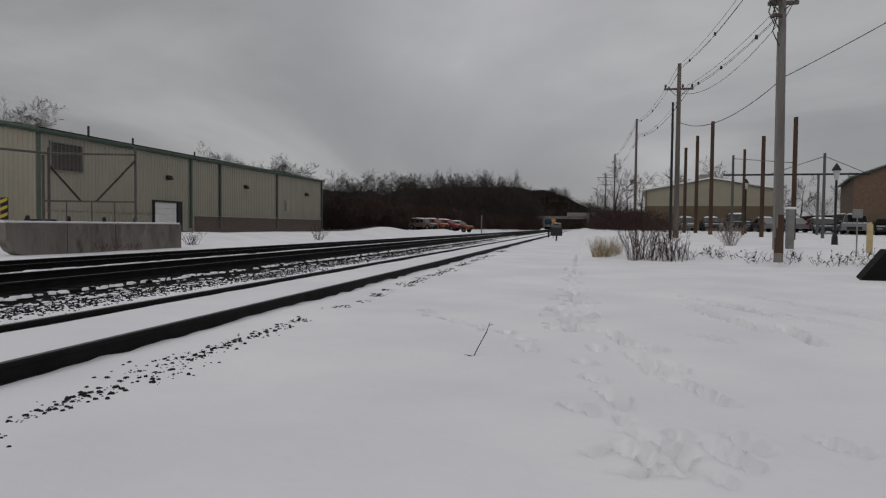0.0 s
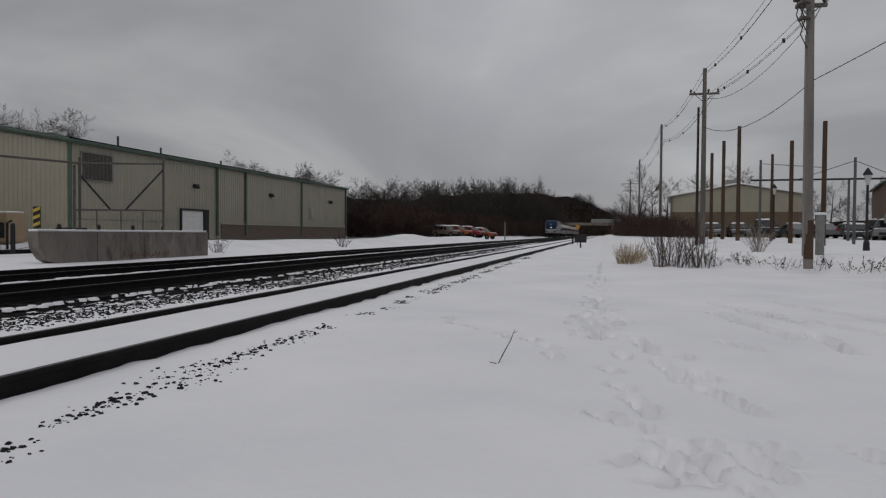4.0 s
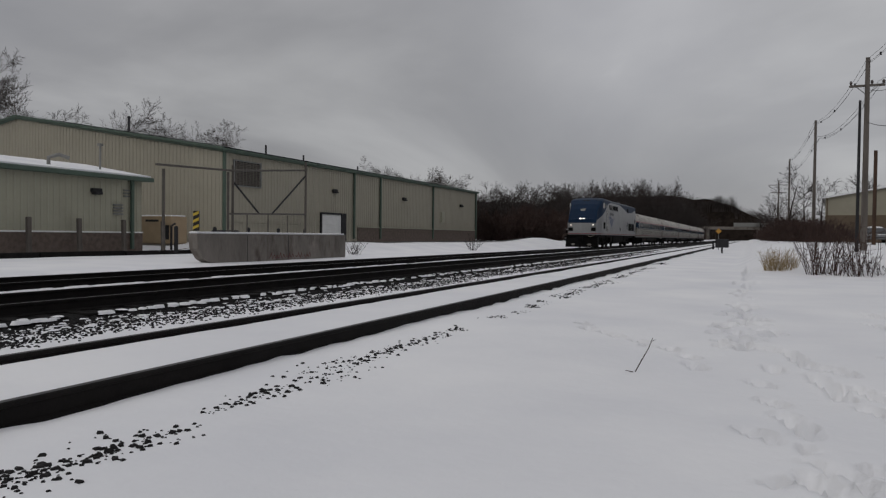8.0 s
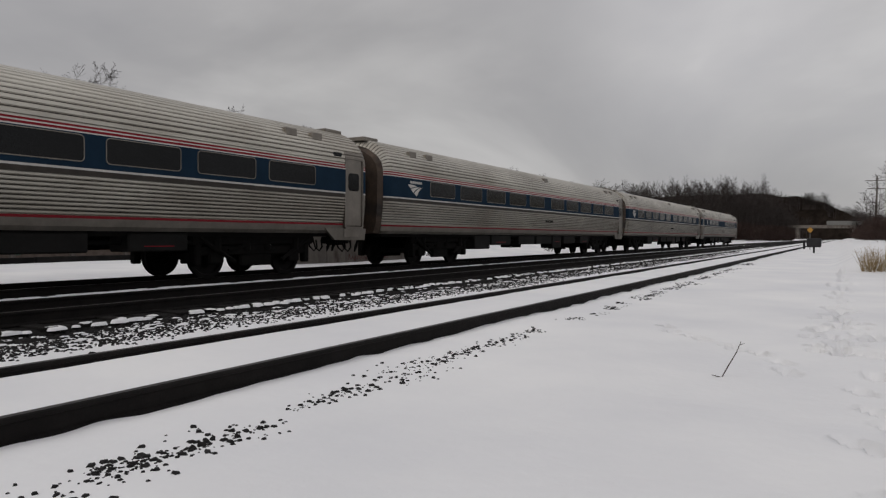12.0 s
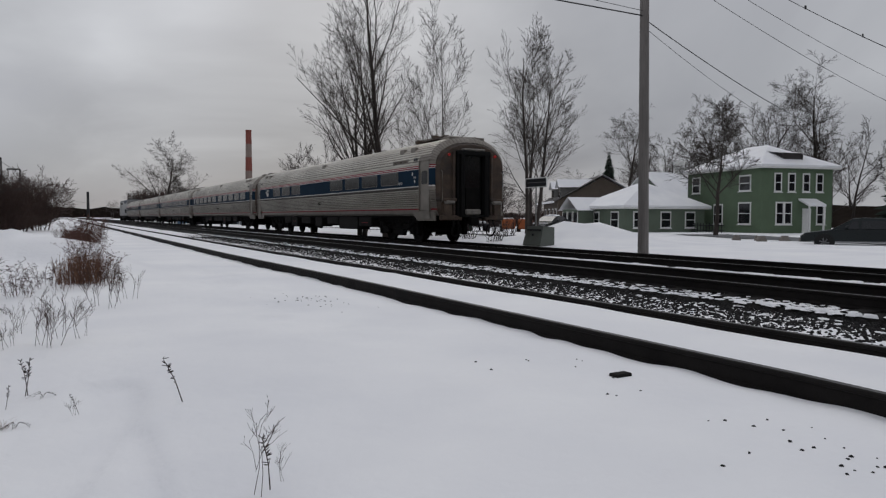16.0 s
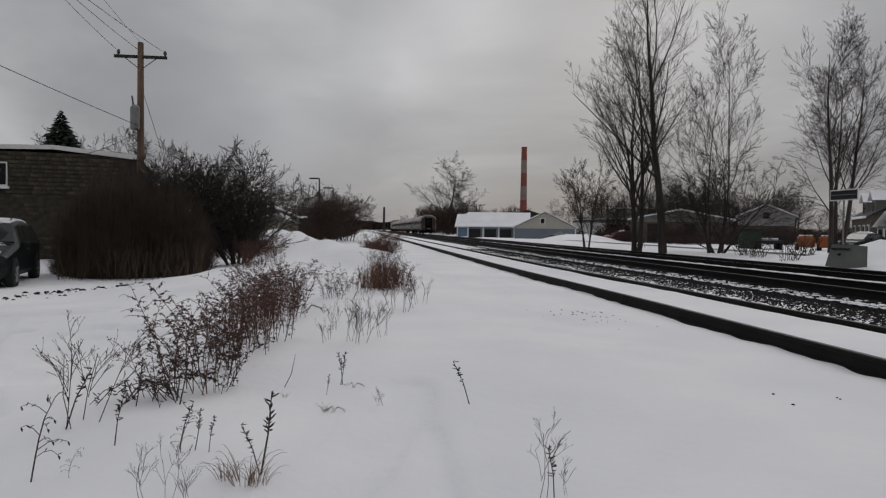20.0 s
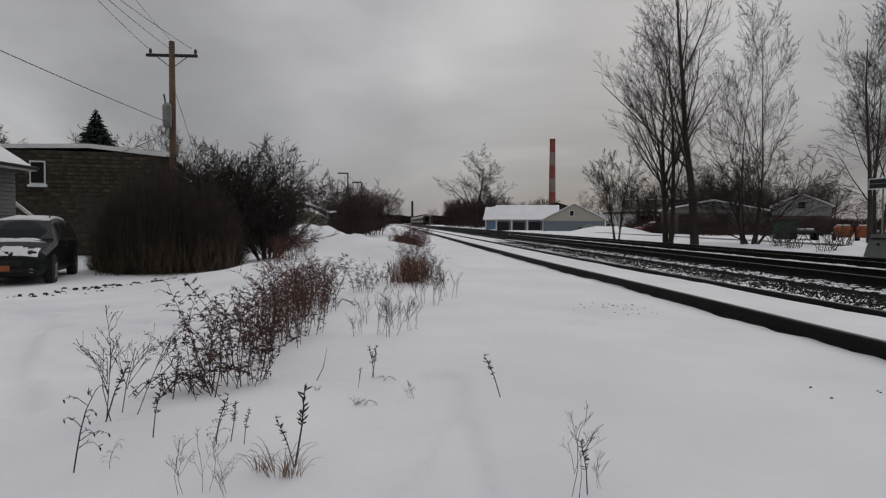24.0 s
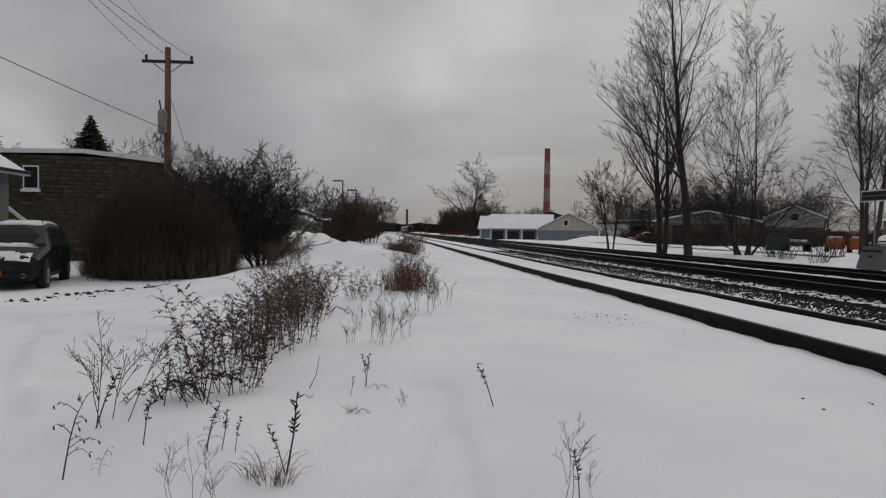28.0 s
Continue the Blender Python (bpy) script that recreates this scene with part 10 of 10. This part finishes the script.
def boulder(x, y, r, h, seed):
    rg = random.Random(seed)
    g = Geo()
    n, m = 9, 5
    rows = []
    for j in range(m):
        v = j / (m - 1)
        rows.append([(r * (1 - 0.5 * v ** 2) * math.cos(6.283 * i / n) * rg.uniform(0.85, 1.12), r * 0.75 * (1 - 0.5 * v ** 2) * math.sin(6.283 * i / n) * rg.uniform(0.85, 1.12), h * (v - 0.15) * rg.uniform(0.92, 1.05)) for i in range(n)])
    vs = [p for q in rows for p in q]
    g.add(vs, [(j * n + i, j * n + (i + 1) % n, (j + 1) * n + (i + 1) % n, (j + 1) * n + i) for j in range(m - 1) for i in range(n)] + [tuple(range((m - 1) * n, m * n))])
    t = thing("boulder", "grey boulder with a cap of snow", "rock", pose(x, y, ground_z(x, y, False)))
    part("stone", g, CONCRETE, t)
    part("snow_cap", Geo().tube([(0, 0, h * 0.78), (0, 0, h * 0.9), (0, 0, h * 0.98)], [r * 0.62, r * 0.52, r * 0.2], 9), SNOW, t)


boulder(-19.6, -5.1, 0.46, 0.42, 1)
for k, (x, y) in enumerate(((-32.4, -23.7), (-33.0, -22.8), (-33.6, -22.0), (-32.0, -24.6), (-31.4, -22.6))):
    boulder(x + 0.3 * math.sin(5 * k), y, 0.28 + 0.06 * (k % 3), 0.36, 5 + k)
pb = thing("planter", "round concrete planter at a lamp", "planter", pose(-43.5, -7.3, -0.1))
part("bowl", Geo().tube([(0, 0, 0), (0, 0, 0.9)], [0.45, 0.6], 12), CONCRETE, pb)
part("snow", Geo().tube([(0, 0, 0.9), (0, 0, 1.02)], [0.58, 0.3], 12), SNOW, pb)
for x, y in ((-38.15, -1.95), (-38.2, -0.2)):
    s = thing("parking_sign", "small white parking sign on a post", "sign", pose(x, y, 0.1), group="parking signs")
    part("post", Geo().tube([(0, 0, -0.2), (0, 0, 2.35)], 0.03, 6), GALV, s)
    p_ = part("plate", Geo().box(0.03, 0.05, -0.16, 0.16, 1.95, 2.4), WHITE, s)
    part("mark", Geo().box(0.05, 0.054, -0.06, 0.06, 2.05, 2.3), DARKMETAL, p_)
dp = thing("dumpster", "dark green dumpster half hidden by snow", "dumpster", pose(-29.8, -50.0, -0.1, 0, 0, 60))
part("body", Geo().box(-1.6, 1.6, -0.8, 0.8, 0.15, 1.5, bevel=0.04), mat("dark_green_paint", (0.02, 0.055, 0.035), 0.6, vary=0.15, scale=2), dp)
part("lid", Geo().box(-1.65, 1.65, -0.85, 0.85, 1.5, 1.6, bevel=0.03), DARKMETAL, dp)
ob_ = thing("compressor", "orange machine with snow on top", "machine", pose(-33.0, -47.9, -0.1, 0, 0, 60))
part("body", Geo().box(-1.0, 1.0, -0.55, 0.55, 0.3, 1.15, bevel=0.12), ORANGE, ob_)
part("snow", Geo().box(-0.8, 0.8, -0.4, 0.4, 1.15, 1.24, bevel=0.04), SNOW, ob_)
for e in (-0.55, 0.55):
    part("wheel", Geo().disc((e, -0.56, 0.3), (0, 1, 0), 0.3, 0.16, 14), TYRE, ob_)
part("hood_vent", Geo().box(-0.5, 0.1, -0.57, -0.54, 0.55, 0.95), TYRE, ob_)
copy_thing(ob_, pose(-34.3, -47.2, -0.1, 0, 0, 48))
tr_ = thing("flat_trailer", "dark flat trailer with snow on its bed", "trailer", pose(-31.0, -49.8, -0.1, 0, 0, 62))
part("bed", Geo().box(-3.2, 3.2, -0.9, 0.9, 0.62, 0.78, bevel=0.02), DARKMETAL, tr_)
part("bed_snow", Geo().box(-1.2, 1.0, -0.8, 0.8, 0.78, 0.95, bevel=0.06), SNOW, tr_)
for e in (-2.0, -1.1, 1.6, 2.4):
    for s_ in (-0.85, 0.85):
        w_ = part("wheel", Geo().disc((e, s_, 0.36), (0, 1, 0), 0.36, 0.2, 16), TYRE, tr_)
        part("hub", Geo().disc((e, s_ * 1.13, 0.36), (0, 1, 0), 0.15, 0.02, 10), GALV, w_)
for x, y, pt in ((-33.5, -86, REDCAR), (-36.5, -86.5, BLACKCAR), (-39, -84, DARKCAR), (-36.5, -46.5, BLACKCAR)):
    car("parked car half hidden by snow banks", pose(x, y, -0.1, 0, 0, 110), pt, False, True, group="street cars")

# brick office beside the shed, with stepped parapet and glazed entrance
bo = thing("brick_office", "red brick office with stepped parapet and glazed entrance", "building", pose(0, 0, 0))
for k, (x0, x1, h) in enumerate(((-30.4, -28.4, 5.1), (-32.4, -30.4, 4.6), (-34.6, -32.4, 4.3), (-37.0, -34.6, 4.0))):
    w_ = part("wall", Geo().box(x0, x1, 5.2 if k else 5.0, 5.9, -0.1, h), BRICK, bo)
    part("coping", Geo().box(x0 - 0.05, x1 + 0.05, 5.0 if k else 4.85, 6.0, h, h + 0.12, bevel=0.02), SNOW, w_)
part("side_wall", Geo().box(-38, -29.2, 5.9, 12, 0, 3.9), BRICK, bo)
ent = part("entrance", Geo().box(-37.6, -32.2, 3.2, 5.2, 2.55, 3.35), CREAM, bo)
part("entrance_snow", Geo().box(-37.7, -32.1, 3.1, 5.2, 3.35, 3.45, bevel=0.03), SNOW, ent)
for x in (-37.5, -35.8, -34.0, -32.3):
    part("mullion", Geo().box(x - 0.05, x + 0.05, 3.3, 3.4, 0, 2.55), WHITE, ent)
part("entrance_glass", Geo().box(-37.5, -32.3, 3.4, 3.43, 0.1, 2.5), GLASS, ent)
part("transom", Geo().box(-37.5, -32.3, 3.3, 3.38, 2.0, 2.08), WHITE, ent)
wn = part("window", Geo().box(-31.9, -30.9, 5.14, 5.2, 1.0, 2.7), GLASS, bo)
part("bars", Geo().box(-31.42, -31.38, 5.12, 5.14, 1.0, 2.7).box(-31.9, -30.9, 5.12, 5.14, 2.2, 2.25), WHITE, wn)
part("sill", Geo().box(-32.0, -30.8, 5.05, 5.2, 0.9, 1.0), WHITE, wn)
nb = Geo()
for k in range(3):
    nb.box(-29.95 + 0.42 * k, -29.68 + 0.42 * k, 4.985, 5.0, 4.35, 4.75)
part("number_bars", nb, DARKMETAL, bo)
nb = Geo()
for k in range(3):
    nb.box(-28.4, -28.385, 5.1 + 0.26 * k, 5.28 + 0.26 * k, 4.35, 4.75)
part("number_bars", nb, DARKMETAL, bo)

# grey house, stone-clad building and yard beyond the weeds
hg = thing("house", "grey clapboard house with a snowy roof edge", "house", pose(0.65, 0, 0))
part("wall", Geo().box(12.95, 21, -26.2, -17, -0.6, 3.25), GREYHOUSE, hg)
board_x = Geo().box(-0.035, 0, -26.2, -17.0, 0, 0.13).mesh("clapboard", GREYHOUSE)
board_y = Geo().box(12.95, 21, -26.235, -26.2, 0, 0.13).mesh("clapboard", GREYHOUSE)
for k in range(24):
    part("clapboard", board_x, None, hg).location = (12.95, 0, -0.45 + 0.15 * k)
    part("clapboard", board_y, None, hg).location = (0, 0, -0.45 + 0.15 * k)
part("roof", Geo().add([(12.5, -26.6, 3.2), (12.5, -16.6, 3.2), (17.0, -16.6, 6.2), (17.0, -26.6, 6.2)], [(3, 2, 1, 0)]).add([(21.4, -26.6, 3.2), (21.4, -16.6, 3.2), (17.0, -16.6, 6.2), (17.0, -26.6, 6.2)], [(0, 1, 2, 3)]), SNOW, hg)
part("eave_board", Geo().box(12.4, 12.6, -26.7, -16.6, 3.03, 3.2), WHITE, hg)
part("gutter", Geo().box(12.3, 12.4, -26.7, -16.6, 3.08, 3.18), DARKMETAL, hg)
part("gable", Geo().add([(12.95, -26.2, 3.25), (21, -26.2, 3.25), (17.0, -26.2, 6.0)], [(0, 1, 2)]), GREYHOUSE, hg)
for yy, zz in ((-24.6, 1.75), (-24.9, 0.15)):
    wf = part("window", Geo().box(12.86, 12.92, yy, yy + 0.8, zz, zz + 1.1), WHITE, hg)
    part("pane", Geo().box(12.85, 12.86, yy + 0.08, yy + 0.72, zz + 0.08, zz + 1.02), GLASS, wf)
part("stair_rail", Geo().tube([(13.6, -26.9, 2.1), (12.75, -28.2, 0.9)], 0.07, 6), WHITE, hg)
so = thing("stone_building", "two-storey brown stone-clad building with a white roof edge", "building", pose(0, 0, 0))
wall_dir = Vector((10.9 - 16.6, -34.6 - -33.4, 0)).normalized()
ang_ = math.degrees(math.atan2(-wall_dir.y, -wall_dir.x))
so.matrix_basis = pose(10.7, -34.6, -0.45, 0, 0, ang_)
part("wall", Geo().box(0, 12, -9, 0, -0.3, 4.95), STONEWALL, so)
rs = random.Random(21)
stone_me = []
for w_ in (0.35, 0.5, 0.65):
    stone_me.append(Geo().box(0, w_, 0, 0.05, 0, 0.16, bevel=0.012).mesh("stone", STONEWALL))
for row in range(25):
    x = rs.uniform(0, 0.3)
    while x < 7.6:
        k = rs.randrange(3)
        w_ = (0.35, 0.5, 0.65)[k]
        if row > 14 or rs.random() < 0.35:
            s_ = part("stone", stone_me[k], None, so)
            s_.location = (x, rs.uniform(-0.03, 0.0), 0.1 + 0.195 * row)
        x += w_ + 0.03
part("parapet", Geo().add([(-0.15, 0.15, 4.75), (3.6, 0.15, 5.1), (12.1, 0.15, 4.8), (12.1, 0.15, 5.0), (3.6, 0.15, 5.3), (-0.15, 0.15, 4.98), (-0.15, -9, 4.75), (3.6, -9, 5.1), (12.1, -9, 4.8), (12.1, -9, 5.0), (3.6, -9, 5.3), (-0.15, -9, 4.98)], [(0, 1, 4, 5), (1, 2, 3, 4), (5, 4, 10, 11), (4, 3, 9, 10), (0, 5, 11, 6)]), WHITE, so)
for u, z in ((5.75, 3.35), (5.5, 0.6)):
    f_ = part("window", Geo().box(u - 0.33, u + 0.33, 0.05, 0.09, z, z + 1.1), WHITE, so)
    part("pane", Geo().box(u - 0.27, u + 0.27, 0.09, 0.10, z + 0.07, z + 1.03), GLASS, f_)
    part("snowy_sill", Geo().box(u - 0.4, u + 0.4, 0.02, 0.2, z - 0.12, z), SNOW, f_)
gable_building("low_garage", "distant low cream garage behind brown brush", 9.0, -72, 178, 4.2, 6, 2.1, 2.9, -0.4, GREYHOUSE, CREAM, 1.0)
gable_building("house", "distant grey house behind brown brush", 12.5, -95, 178, 9, 8, 2.6, 4.4, -0.4, GREYHOUSE, GREYHOUSE, 1.0)
lamp_arm = thing("yard_lamp", "leaning white yard lamp above brush", "lamp", pose(5.2, -55, -0.4))
part("post", Geo().tube([(0, 0, 0), (-0.2, 0, 2.4)], 0.05, 6), GALV, lamp_arm)
part("head", Geo().box(-0.9, -0.1, -0.1, 0.1, 2.35, 2.5, bevel=0.03), WHITE, lamp_arm)



def motions():
    v, nose = 28.90, 289.97
    for k, ob in enumerate([LOCO] + COACHES):
        back = 0.45 if k == 0 else 21.03 + 26.02 * (k - 1) + 0.24
        walk(ob, [(t, pose(TRAIN_X, nose - v * t + back, HEAD)) for t in range(0, 29)])


motions()
